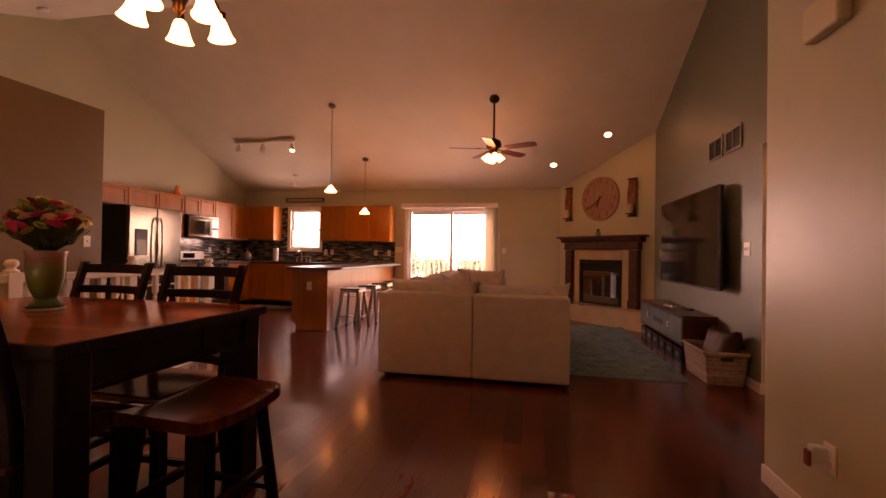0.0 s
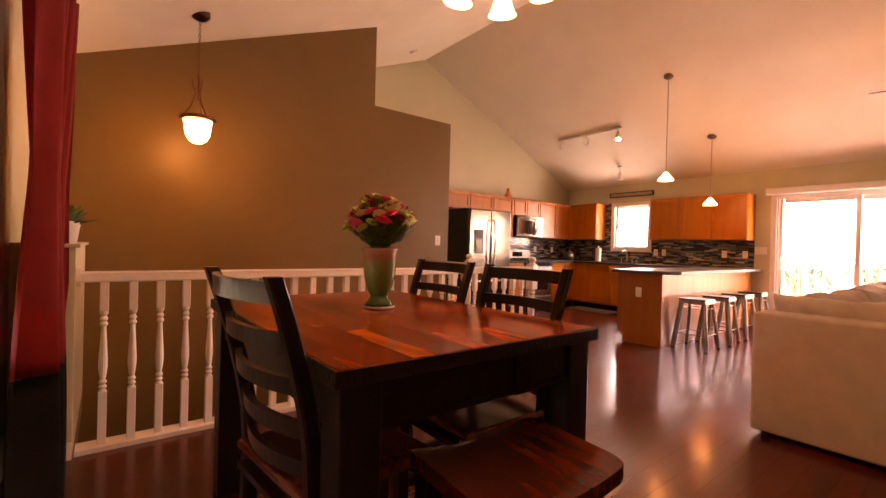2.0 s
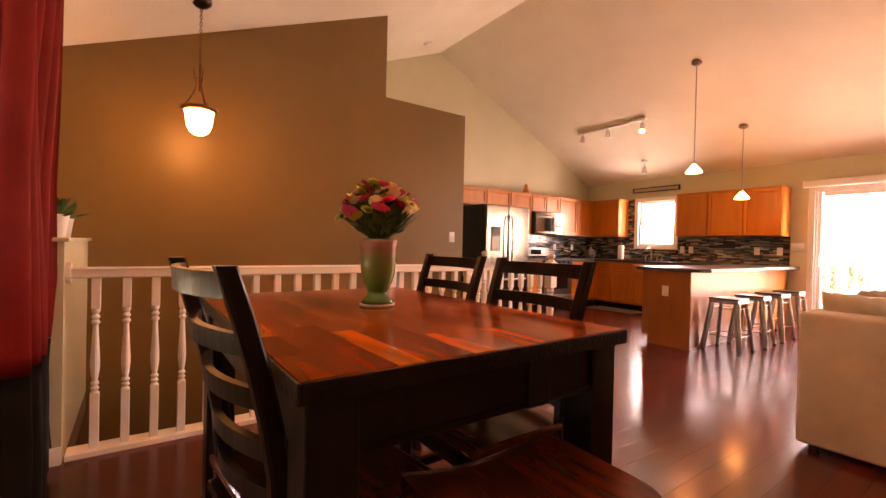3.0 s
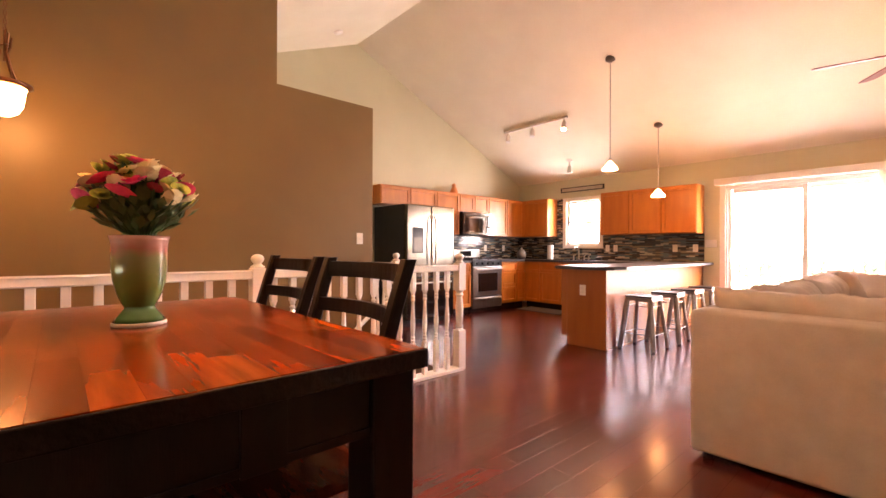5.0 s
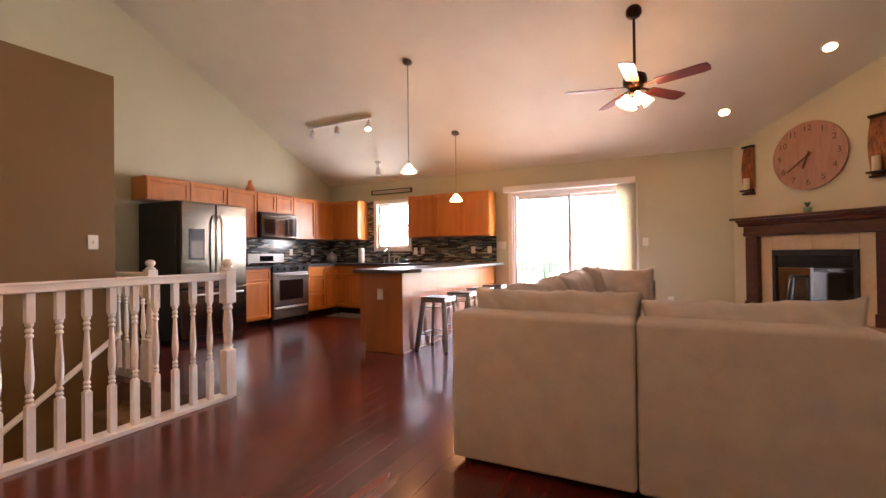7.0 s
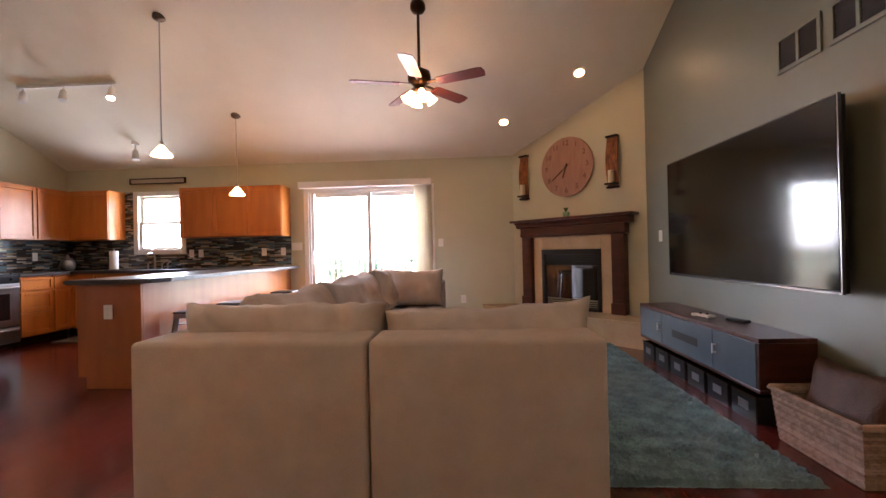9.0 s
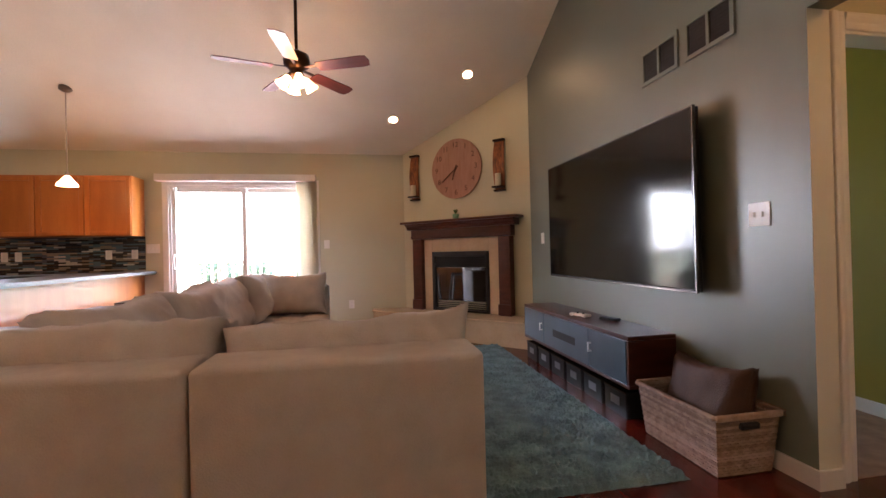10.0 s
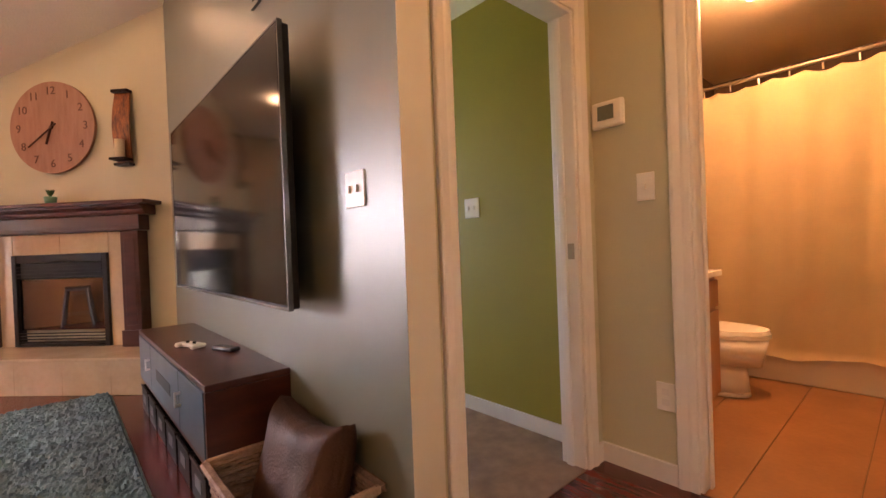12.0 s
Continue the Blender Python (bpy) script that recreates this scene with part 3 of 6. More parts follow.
bm = box((STX, 0.28, -0.006), (-2.81, 0.52, 1.08))
structure("knee_wall", bm, SAGE, "low sage painted knee wall at stair head", "wall")
part("cap", box((STX, 0.28, 1.08), (-2.79, 0.54, 1.10), 0.004), SAGE, bpy.data.objects["knee_wall"])

RX = -2.88
BAL = [(0.0195, 0.30), (0.0195, 0.308), (0.0115, 0.318), (0.0185, 0.327), (0.0185, 0.334), (0.0115, 0.343), (0.0185, 0.352), (0.0185, 0.359), (0.0115, 0.37), (0.016, 0.395), (0.0205, 0.44), (0.0205, 0.475), (0.017, 0.54), (0.0125, 0.625), (0.0115, 0.655), (0.0185, 0.665), (0.0185, 0.673), (0.0115, 0.683), (0.018, 0.693), (0.018, 0.7), (0.0115, 0.712), (0.0185, 0.725), (0.0195, 0.745)]


def baluster_mesh():
    bm = box((-0.0195, -0.0195, 0.025), (0.0195, 0.0195, 0.305), 0.002, 1)
    bx(bm, (-0.0195, -0.0195, 0.74), (0.0195, 0.0195, 0.905), 0.002, 1)
    lathe(bm, BAL, seg=12)
    ob = part("baluster", bm, WHITE)
    me = ob.data
    bpy.data.objects.remove(ob)
    return me


BALM = baluster_mesh()


def newel(parent, x, y):
    bm = box((-0.042, -0.042, 0.0), (0.042, 0.042, 0.36), 0.004)
    bx(bm, (-0.042, -0.042, 0.72), (0.042, 0.042, 0.965), 0.004)
    lathe(bm, [(0.04, 0.36), (0.03, 0.375), (0.038, 0.39), (0.028, 0.41), (0.034, 0.5), (0.036, 0.56), (0.026, 0.66), (0.037, 0.68), (0.028, 0.7), (0.04, 0.72)], seg=16)
    n = part("newel_post", bm, WHITE, parent)
    n.location = (x, y, 0)
    f = part("finial", lathe(bmesh.new(), [(0.04, 0.965), (0.044, 0.975), (0.03, 0.985), (0.022, 0.993), (0.036, 1.01), (0.04, 1.025), (0.034, 1.042), (0.018, 1.052), (0.0, 1.055)], seg=16), WHITE, n, smooth=True)


def railing(a, b, newels, wall_end=None, step=0.128):
    r = thing("stair_railing", pose(*a, 0), "white painted railing with turned balusters", "railing", "stair railings")
    d = Vector((b[0] - a[0], b[1] - a[1], 0))
    u = d.normalized()
    bm = bar(bmesh.new(), (0, 0, 0.925), d + Vector((0, 0, 0.925)), 0.06, 0.04, 0.008)
    part("handrail", bm, WHITE, r)
    part("bottom_plate", bar(bmesh.new(), (0, 0, 0.013), d + Vector((0, 0, 0.013)), 0.12 if abs(u.y) > 0.5 else 0.026, 0.026 if abs(u.y) > 0.5 else 0.12), WHITE, r)
    n = int(d.length / step)
    for k in range(1, n + 1):
        p = u * (k * step - 0.018)
        if any((p - Vector((x, y, 0))).length < 0.06 for x, y in newels):
            continue
        ob = new("baluster", BALM)
        ob.parent, ob.location = r, p
    for x, y in newels:
        newel(r, x, y)
    if wall_end:
        part("rosette", rod(bmesh.new(), (0, -0.008, 0.925), (0, 0.012, 0.925), 0.055, seg=20), WHITE, r)
    return r


railing((RX, 0.53), (RX, 4.12), [(0, 1.8), (0, 3.59)], True)
railing((-3.87, 4.12), (-5.0, 4.12), [(0, 0)])
hr = thing("wall_handrail", pose(STX, 0, 0), "white round stair handrail on brown wall", "handrail")
part("rail", rod(bmesh.new(), (0.07, 3.96, 0.44), (0.07, 1.9, -1.12), 0.022, seg=12), WHITE, hr, smooth=True)
for y in (3.7, 2.9, 2.2):
    z = 0.44 - (3.96 - y) * 0.757
    part("bracket", rod(rod(bmesh.new(), (0.0, y, z - 0.06), (0.07, y, z - 0.05), 0.008), (0.07, y, z - 0.05), (0.07, y, z - 0.015), 0.008), NICKEL, hr)

# ---- wall plates ----


def plate(at, face, w=0.075, h=0.118, kind="switch", n=1):
    """A wall plate; face is the yaw that it looks to (0: towards -y)."""
    names = {"switch": ("light_switch", "white plastic light switch on wall"), "outlet": ("wall_outlet", "white plastic power outlet on wall")}
    nm, lb = names[kind]
    t = thing(nm, pose(*at, 0, 0, face), lb, "switch" if kind == "switch" else "outlet", nm + "es" if kind == "switch" else "outlets")
    part("plate", box((-w / 2, -0.007, -h / 2), (w / 2, 0, h / 2), 0.003), PLATE, t)
    for k in range(n):
        x = (k - (n - 1) / 2) * 0.046
        if kind == "switch":
            part("toggle", box((x - 0.005, -0.018, -0.012), (x + 0.005, -0.007, 0.012), 0.002), PLATE, t)
        else:
            for z in (-0.022, 0.022):
                part("socket", box((x - 0.015, -0.009, z - 0.014), (x + 0.015, -0.007, z + 0.014), 0.001), WHITE, t)


plate((TVX, 4.44, 1.22), -90, 0.118, 0.118, n=2)
plate((TVX, 7.08, 1.19), -90)
plate((STX, 3.79, 1.205), 90)
plate((-2.24, BACK, 1.2), 0, 0.16, n=3)
plate((-0.04, BACK, 1.21), 0)
plate((0.28, BACK, 0.36), 0, kind="outlet")
plate((HE, 3.985, 1.24), -90)
plate((HE, 3.93, 0.36), -90, kind="outlet")
plate((1.68, 2.1, 0.34), -90, kind="outlet")
plate((3.55, 5.03, 1.24), -90, 0.118, n=2)
plate((-2.62, 5.8, 0.64), 0, kind="outlet")
for x in (-4.0, -3.85, -2.85, -2.55):
    plate((x + 0.1, BACK - 0.014, 1.13), 0, kind="outlet")
for y in (7.75, 8.3):
    plate((GABLE + 0.014, y, 1.13), 90, kind="outlet")
th = thing("thermostat", pose(HE, 4.135, 1.58, 0, 0, -90), "white wall thermostat with grey screen", "thermostat")
part("body", box((-0.075, -0.028, -0.06), (0.075, 0, 0.06), 0.012), PLATE, th)
part("screen", box((-0.042, -0.031, -0.025), (0.032, -0.027, 0.038)), mat("lcd_grey", (0.19, 0.2, 0.15), rough=0.25, bump=0), th, "grey display")
ch = thing("door_chime", pose(1.68, 2.1, 2.125, 0, 0, -90), "cream plastic door chime box on wall", "door chime")
part("cover", box((-0.11, -0.055, -0.075), (0.11, 0, 0.075), 0.012), CREAM, ch)
ng = thing("plug_in_freshener", pose(1.68, 2.13, 0.34, 0, 0, -90), "small plug-in air freshener in outlet", "air freshener")
part("body", box((-0.02, -0.06, -0.03), (0.025, -0.009, 0.04), 0.01), PLATE, ng)
part("vial", box((-0.015, -0.075, -0.045), (0.02, -0.06, 0.02), 0.006), mat("amber_vial", (0.35, 0.12, 0.08), rough=0.2, bump=0), ng, "reddish liquid vial")
SLOT = mat("vent_dark", (0.03, 0.02, 0.012), rough=0.8)
for y0 in (4.99, 4.58):
    v = thing("return_vent", pose(TVX, y0 + 0.145, 2.285, 0, 0, -90), "painted return air grille high on wall", "vent", "return vents")
    part("frame", bx(bx(bx(bx(bx(bmesh.new(), (-0.175, -0.012, 0.09), (0.175, 0, 0.115)), (-0.175, -0.012, -0.115), (0.175, 0, -0.09)), (-0.175, -0.012, -0.09), (-0.15, 0, 0.09)), (0.15, -0.012, -0.09), (0.175, 0, 0.09)), (-0.01, -0.012, -0.09), (0.01, 0, 0.09)), TVPAINT, v)
    part("backing", box((-0.15, -0.002, -0.09), (0.15, -0.0005, 0.09)), SLOT, v)
    for k in range(9):
        part("slat", bar(bmesh.new(), (-0.15, -0.005, -0.08 + k * 0.02), (0.15, -0.005, -0.08 + k * 0.02), 0.002, 0.006), SLOT, v)

# ---- kitchen ----


def door_panel(parent, a, b, axis, name="door"):
    """A framed cabinet front; axis 'x' faces +x, 'y' faces -y. a, b: lower and upper corner in the plane."""
    t, fw_ = 0.021, 0.048

    def put(nm, u0, u1, z0, z1, d0, d1, par, bev=0.003):
        if axis == "x":
            return part(nm, box((d0, u0, z0), (d1, u1, z1), bev, 1), CHERRY, par)
        return part(nm, box((u0, -d1, z0), (u1, -d0, z1), bev, 1), CHERRY, par)
    (u0, z0), (u1, z1) = a, b
    if z1 - z0 < 0.2:
        fw_ = 0.03
    d = put(name, u0 + fw_, u1 - fw_, z0 + fw_, z1 - fw_, 0.001, 0.006, parent)
    put("stile", u0, u0 + fw_, z0, z1, 0.001, t, d)
    put("stile", u1 - fw_, u1, z0, z1, 0.001, t, d)
    put("rail", u0 + fw_, u1 - fw_, z0, z0 + fw_, 0.001, t, d)
    put("rail", u0 + fw_, u1 - fw_, z1 - fw_, z1, 0.001, t, d)
    return d


def upper_west(y0, y1, z0, z1, doors, depth=0.32):
    c = thing("wall_cabinet", pose(GABLE + depth, y0, z0), "honey cherry wall cabinet with framed doors", "cabinet", "kitchen wall cabinets")
    w, h = y1 - y0, z1 - z0
    part("body", box((-depth + 0.002, 0.001, 0), (0, w - 0.001, h), 0.003, 1), CHERRY, c)
    for k in range(doors):
        door_panel(c, (0.008 + k * w / doors, 0.012), ((k + 1) * w / doors - 0.008, h - 0.02), "x")


def upper_north(x0, x1, z0, z1, doors, depth=0.32):
    c = thing("wall_cabinet", pose(x0, BACK - depth, z0), "honey cherry wall cabinet with framed doors", "cabinet", "kitchen wall cabinets")
    w, h = x1 - x0, z1 - z0
    part("body", box((0.001, 0, 0), (w - 0.001, depth - 0.002, h), 0.003, 1), CHERRY, c)
    for k in range(doors):
        door_panel(c, (0.008 + k * w / doors, 0.012), ((k + 1) * w / doors - 0.008, h - 0.02), "y")


UT = 2.10
upper_west(5.06, 6.19, 1.8, UT, 2)
upper_west(6.19, 6.73, 1.36, UT, 1)
upper_west(6.73, 7.5, 1.78, UT, 2)
upper_west(7.5, 8.04, 1.36, UT, 1)
upper_west(8.04, 8.53, 1.36, UT, 1)
upper_north(-5.6, -4.965, 1.36, UT, 1)
upper_north(-3.87, -2.84, 1.36, UT, 2)
upper_north(-2.84, -2.33, 1.36, UT, 1)


def base_cab(m, w, label, drawers=0, doors=1, depth=0.62):
    """Base unit in local axes: front faces -y, x along the front."""
    c = thing("base_cabinet", m, label, "cabinet", "kitchen base cabinets")
    part("body", box((0.001, 0, 0.1), (w - 0.001, depth, 0.87), 0.002, 1), CHERRY, c)
    part("toe_kick", box((0.001, 0.06, 0.0), (w - 0.001, depth, 0.1)), ESPRESSO, c)
    if drawers == 3:
        for z0, z1 in ((0.69, 0.85), (0.42, 0.67), (0.12, 0.40)):
            door_panel(c, (0.008, z0), (w - 0.008, z1), "y", name="drawer_front")
    else:
        for k in range(doors):
            door_panel(c, (0.008 + k * w / doors, 0.69), ((k + 1) * w / doors - 0.008, 0.85), "y", name="drawer_front")
            door_panel(c, (0.008 + k * w / doors, 0.12), ((k + 1) * w / doors - 0.008, 0.67), "y")


LB = "honey cherry base cabinet under dark counter"
FXW = GABLE + 0.62
base_cab(pose(FXW, 6.10, 0, 0, 0, 90), 0.62, LB)
base_cab(pose(FXW, 7.52, 0, 0, 0, 90), 0.44, "honey cherry drawer base under dark counter", 3)
base_cab(pose(FXW, 7.97, 0, 0, 0, 90), 0.26, LB)
FYN = BACK - 0.62
base_cab(pose(FXW + 0.005, FYN, 0), 0.36, LB)
base_cab(pose(FXW + 0.37, FYN, 0), 0.95, "honey cherry sink base under window", 0, 2)
base_cab(pose(FXW + 1.33, FYN, 0), 0.6, LB)
base_cab(pose(FXW + 1.94, FYN, 0), 0.45, LB)
pen = thing("peninsula", pose(-2.9, 5.81, 0), "honey wood kitchen peninsula with glossy end panel", "peninsula")
part("end_panel", bx(box((0.07, 0, 0), (0.555, 0.02, 0.87), 0.002, 1), (0.0, 0, 0.1), (0.07, 0.02, 0.87)), PANELW, pen)
part("side_panel", box((0.535, 0.022, 0), (0.555, 1.95, 0.87), 0.002, 1), PANELW, pen)
part("side_panel", box((0.535, 1.952, 0), (0.553, 3.035, 0.87), 0.002, 1), PANELW, pen)
part("body", box((0.01, 0.022, 0.1), (0.533, 2.4, 0.868)), CHERRY, pen)
part("toe_kick", box((0.07, 0.022, 0.0), (0.533, 2.4, 0.098)), ESPRESSO, pen)
part("shoe_trim", box((0.556, 0.0, 0), (0.568, 3.03, 0.02), 0.003, 1), PANELW, pen)
# counters
bm = prism(bmesh.new(), [(-2.95, 5.74), (-2.42, 5.74), (-2.26, 5.82), (-2.2, 5.98), (-2.2, BACK - 0.002), (GABLE + 0.002, BACK - 0.002), (GABLE + 0.002, 7.515), (FXW + 0.03, 7.515), (FXW + 0.03, FYN - 0.03), (-2.95, FYN - 0.03)], "z", 0.872, 0.91)
bmesh.ops.bevel(bm, geom=[e for e in bm.edges if abs(e.verts[0].co.z - e.verts[1].co.z) < 0.001], offset=0.008, segments=2, affect="EDGES")
wt = tagged(part("worktop", bm, COUNTER), "dark speckled laminate countertop with rounded edge", "countertop")
tagged(part("worktop", box((GABLE + 0.002, 6.09, 0.872), (FXW + 0.03, 6.725, 0.91), 0.006), COUNTER), "dark speckled laminate countertop beside refrigerator", "countertop")

# mosaic backsplash
ms = bpy.data.materials.new("glass_strip_mosaic")
ms.use_nodes = True
n_, l_ = ms.node_tree.nodes, ms.node_tree.links
tc, mp = n_.new("ShaderNodeTexCoord"), n_.new("ShaderNodeMapping")
br, rp, vo = n_.new("ShaderNodeTexBrick"), n_.new("ShaderNodeValToRGB"), n_.new("ShaderNodeTexNoise")
l_.new(tc.outputs["Object"], mp.inputs[0])
l_.new(mp.outputs[0], br.inputs["Vector"])
br.inputs["Color1"].default_value, br.inputs["Color2"].default_value, br.inputs["Mortar"].default_value = (0, 0, 0, 1), (1, 1, 1, 1), (0.35, 0.35, 0.35, 1)
br.inputs["Scale"].default_value, br.inputs["Mortar Size"].default_value = 1.0, 0.0012
br.inputs["Brick Width"].default_value, br.inputs["Row Height"].default_value, br.offset = 0.13, 0.02, 0.37
for el, (pos, c) in zip([rp.color_ramp.elements[0]] + [rp.color_ramp.elements.new(p) for p in (0.22, 0.4, 0.55, 0.7, 0.85)], ((0.0, (0.02, 0.02, 0.023)), (0.22, (0.09, 0.1, 0.115)), (0.4, (0.04, 0.028, 0.02)), (0.55, (0.24, 0.19, 0.13)), (0.7, (0.09, 0.14, 0.15)), (0.85, (0.45, 0.41, 0.34)))):
    el.position, el.color = pos, (*c, 1)
rp.color_ramp.interpolation = "CONSTANT"
l_.new(br.outputs["Color"], rp.inputs[0])
l_.new(rp.outputs[0], n_["Principled BSDF"].inputs["Base Color"])
n_["Principled BSDF"].inputs["Roughness"].default_value = 0.14
bp = n_.new("ShaderNodeBump")
bp.inputs["Strength"].default_value, bp.inputs["Distance"].default_value = 0.6, 0.002
bp.invert = True
l_.new(br.outputs["Fac"], bp.inputs["Height"])
l_.new(bp.outputs[0], n_["Principled BSDF"].inputs["Normal"])


def splash(name, w, hs, m):
    """A sheet of mosaic in its own xy plane, thin in z."""
    bm = bmesh.new()
    for x0, x1, z0, z1 in hs:
        bx(bm, (x0, z0, 0), (x1, z1, 0.012))
    ob = part(name, bm, ms)
    ob.matrix_basis = m
    return tagged(ob, "dark glass strip mosaic tile backsplash", "backsplash", "", "structure")


splash("backsplash_north", 3.7, [(0.0, 1.09, 0, 0.45), (1.09, 1.93, 0, 0.22), (1.93, 3.59, 0, 0.45), (0.93, 1.09, 0.45, 1.2)], pose(GABLE, BACK, 0.91, 90, 0, 0))
splash("backsplash_west", 2.7, [(0.0, 2.73, 0.0, 0.45)], pose(GABLE, 6.1, 0.911, 90, 0, 90))

# refrigerator
fr = thing("refrigerator", pose(-5.02, 5.13, 0), "stainless steel french door refrigerator with dispenser", "refrigerator")
part("body", box((-0.86, 0.0, 0.04), (-0.075, 0.93, 1.76), 0.008), BLACKP, fr, "black textured side")
part("grille", box((-0.14, 0.01, 0.0), (-0.09, 0.92, 0.04)), BLACKP, fr)
for y0, y1 in ((0.003, 0.462), (0.468, 0.927)):
    dr = part("door", box((-0.07, y0, 0.68), (0.0, y1, 1.755), 0.014, 3), STEEL, fr)
    yh = 0.425 if y0 < 0.1 else 0.505
    bm = bmesh.new()
    pts = [Vector((0.012, yh, 0.8)), Vector((0.05, yh, 0.88)), Vector((0.062, yh, 1.2)), Vector((0.05, yh, 1.52)), Vector((0.012, yh, 1.6))]
    for a, b in zip(pts, pts[1:]):
        rod(bm, a, b, 0.013)
    part("handle", bm, NICKEL, dr)
    if y0 < 0.1:
        ds = part("dispenser", box((0.0005, 0.1, 1.04), (0.010, 0.3, 1.42), 0.004), BLACKP, dr, "black water dispenser")
        part("recess", box((0.010, 0.125, 1.06), (0.012, 0.275, 1.27)), GUND, ds)
dz = part("freezer_drawer", box((-0.07, 0.003, 0.07), (0.0, 0.927, 0.67), 0.014, 3), STEEL, fr)
bm = rod(bmesh.new(), (0.05, 0.1, 0.6), (0.05, 0.83, 0.6), 0.013)
rod(bm, (0.0, 0.14, 0.6), (0.05, 0.14, 0.6), 0.01)
rod(bm, (0.0, 0.79, 0.6), (0.05, 0.79, 0.6), 0.01)
part("handle", bm, NICKEL, dz)

# range and microwave
st = thing("stove", pose(-5.26, 6.735, 0), "stainless steel gas range with black cooktop", "stove")
part("body", box((-0.64, 0.0, 0.06), (-0.03, 0.765, 0.9), 0.004), BLACKP, st)
part("base", box((-0.6, 0.02, 0.0), (-0.08, 0.745, 0.06)), BLACKP, st)
od = part("oven_door", box((-0.03, 0.004, 0.27), (0.005, 0.761, 0.8), 0.008), OVENST, st)
part("oven_window", box((0.0055, 0.13, 0.36), (0.009, 0.635, 0.68), 0.002), BLACKG, od)
bm = rod(bmesh.new(), (0.045, 0.05, 0.755), (0.045, 0.715, 0.755), 0.013)
rod(bm, (0.0, 0.08, 0.755), (0.045, 0.08, 0.755), 0.01)
rod(bm, (0.0, 0.685, 0.755), (0.045, 0.685, 0.755), 0.01)
part("handle", bm, NICKEL, od)
dw = part("drawer", box((-0.03, 0.004, 0.07), (0.005, 0.761, 0.26), 0.008), OVENST, st)
part("handle", box((0.005, 0.03, 0.215), (0.025, 0.735, 0.245), 0.008), NICKEL, dw)
part("control_strip", box((-0.03, 0.0, 0.81), (0.0, 0.765, 0.9), 0.006), BLACKP, st)
for k in range(5):
    part("knob", rod(bmesh.new(), (0.0, 0.1 + k * 0.14, 0.855), (0.03, 0.1 + k * 0.14, 0.855), 0.02, 0.016), BLACKP, st)
part("cooktop", box((-0.64, 0.0, 0.901), (-0.02, 0.765, 0.918), 0.004), BLACKP, st)
for y in (0.05, 0.29, 0.53):
    bm = bmesh.new()
    for k in range(4):
        bar(bm, (-0.55, y + k * 0.06, 0.945), (-0.06, y + k * 0.06, 0.945), 0.01, 0.012)
    for x in (-0.55, -0.31, -0.06):
        bar(bm, (x, y, 0.945), (x, y + 0.18, 0.945), 0.01, 0.012)
        for yy in (y, y + 0.18):
            bar(bm, (x, yy, 0.918), (x, yy, 0.945), 0.01, 0.01)
    part("grate", bm, IRON, st)
bg = part("backguard", box((-0.645, 0.0, 0.92), (-0.56, 0.765, 1.11), 0.012), OVENST, st)
part("display", box((-0.559, 0.24, 0.98), (-0.556, 0.52, 1.07)), BLACKG, bg)
mw = thing("microwave", pose(GABLE + 0.40, 6.735, 1.362), "stainless over-range microwave oven", "microwave")
part("body", box((-0.395, 0.0, 0.0), (0, 0.76, 0.41), 0.004), BLACKP, mw)
md = part("door", box((0.001, 0.004, 0.01), (0.025, 0.56, 0.35), 0.006), STEEL, mw)
part("window", box((0.0255, 0.045, 0.055), (0.028, 0.48, 0.305), 0.002), BLACKG, md)
part("handle", bx(bmesh.new(), (0.04, 0.515, 0.04), (0.06, 0.545, 0.32), 0.008), STEEL, md)
part("control_panel", box((0.001, 0.565, 0.01), (0.022, 0.756, 0.35), 0.005), STEEL, mw)
part("keypad", box((0.0225, 0.58, 0.03), (0.024, 0.742, 0.33)), BLACKG, mw)
part("vent_strip", box((0.001, 0.004, 0.355), (0.025, 0.756, 0.405), 0.006), STEEL, mw)

GUN = mat("gunmetal", (0.42, 0.385, 0.35), (0.28, 0.25, 0.225), 0.3, metal=1, scale=6, fine=60, bump=0.05)
# sink, faucet and small things on the counter
sk = thing("sink", pose(-4.41, 8.5, 0.911), "steel double kitchen sink set in counter", "sink")
part("rim", bx(bx(bx(bx(bmesh.new(), (-0.4, -0.25, 0), (0.4, -0.22, 0.008)), (-0.4, 0.22, 0), (0.4, 0.25, 0.008)), (-0.4, -0.22, 0), (-0.37, 0.22, 0.008)), (0.37, -0.22, 0), (0.4, 0.22, 0.008)), STEEL, sk)
part("basin", box((-0.37, -0.22, 0.0), (0.37, 0.22, 0.003)), STEEL, sk)
fc = thing("faucet", pose(-4.41, 8.72, 0.92), "chrome kitchen faucet with curved spout", "faucet")
bm = rod(bmesh.new(), (0, 0, 0), (0, 0, 0.17), 0.014)
pp = [Vector((0, -0.09 + 0.09 * math.cos(a), 0.17 + 0.06 * math.sin(a))) for a in [k * math.pi / 8 for k in range(8)]]
for a, b in zip(pp, pp[1:]):
    rod(bm, a, b, 0.011)
part("spout", bm, NICKEL, fc)
for x in (-0.11, 0.11, 0.2):
    part("lever", rod(rod(bmesh.new(), (x, 0, -0.009), (x, 0, 0.07), 0.014, 0.01), (x, 0, 0.065), (x + 0.05, -0.01, 0.09), 0.007), NICKEL, fc)
pt = thing("paper_towel", pose(-4.96, 8.6, 0.91), "white paper towel roll on stand", "paper towel")
part("base", rod(bmesh.new(), (0, 0, 0), (0, 0, 0.012), 0.08, seg=20), NICKEL, pt)
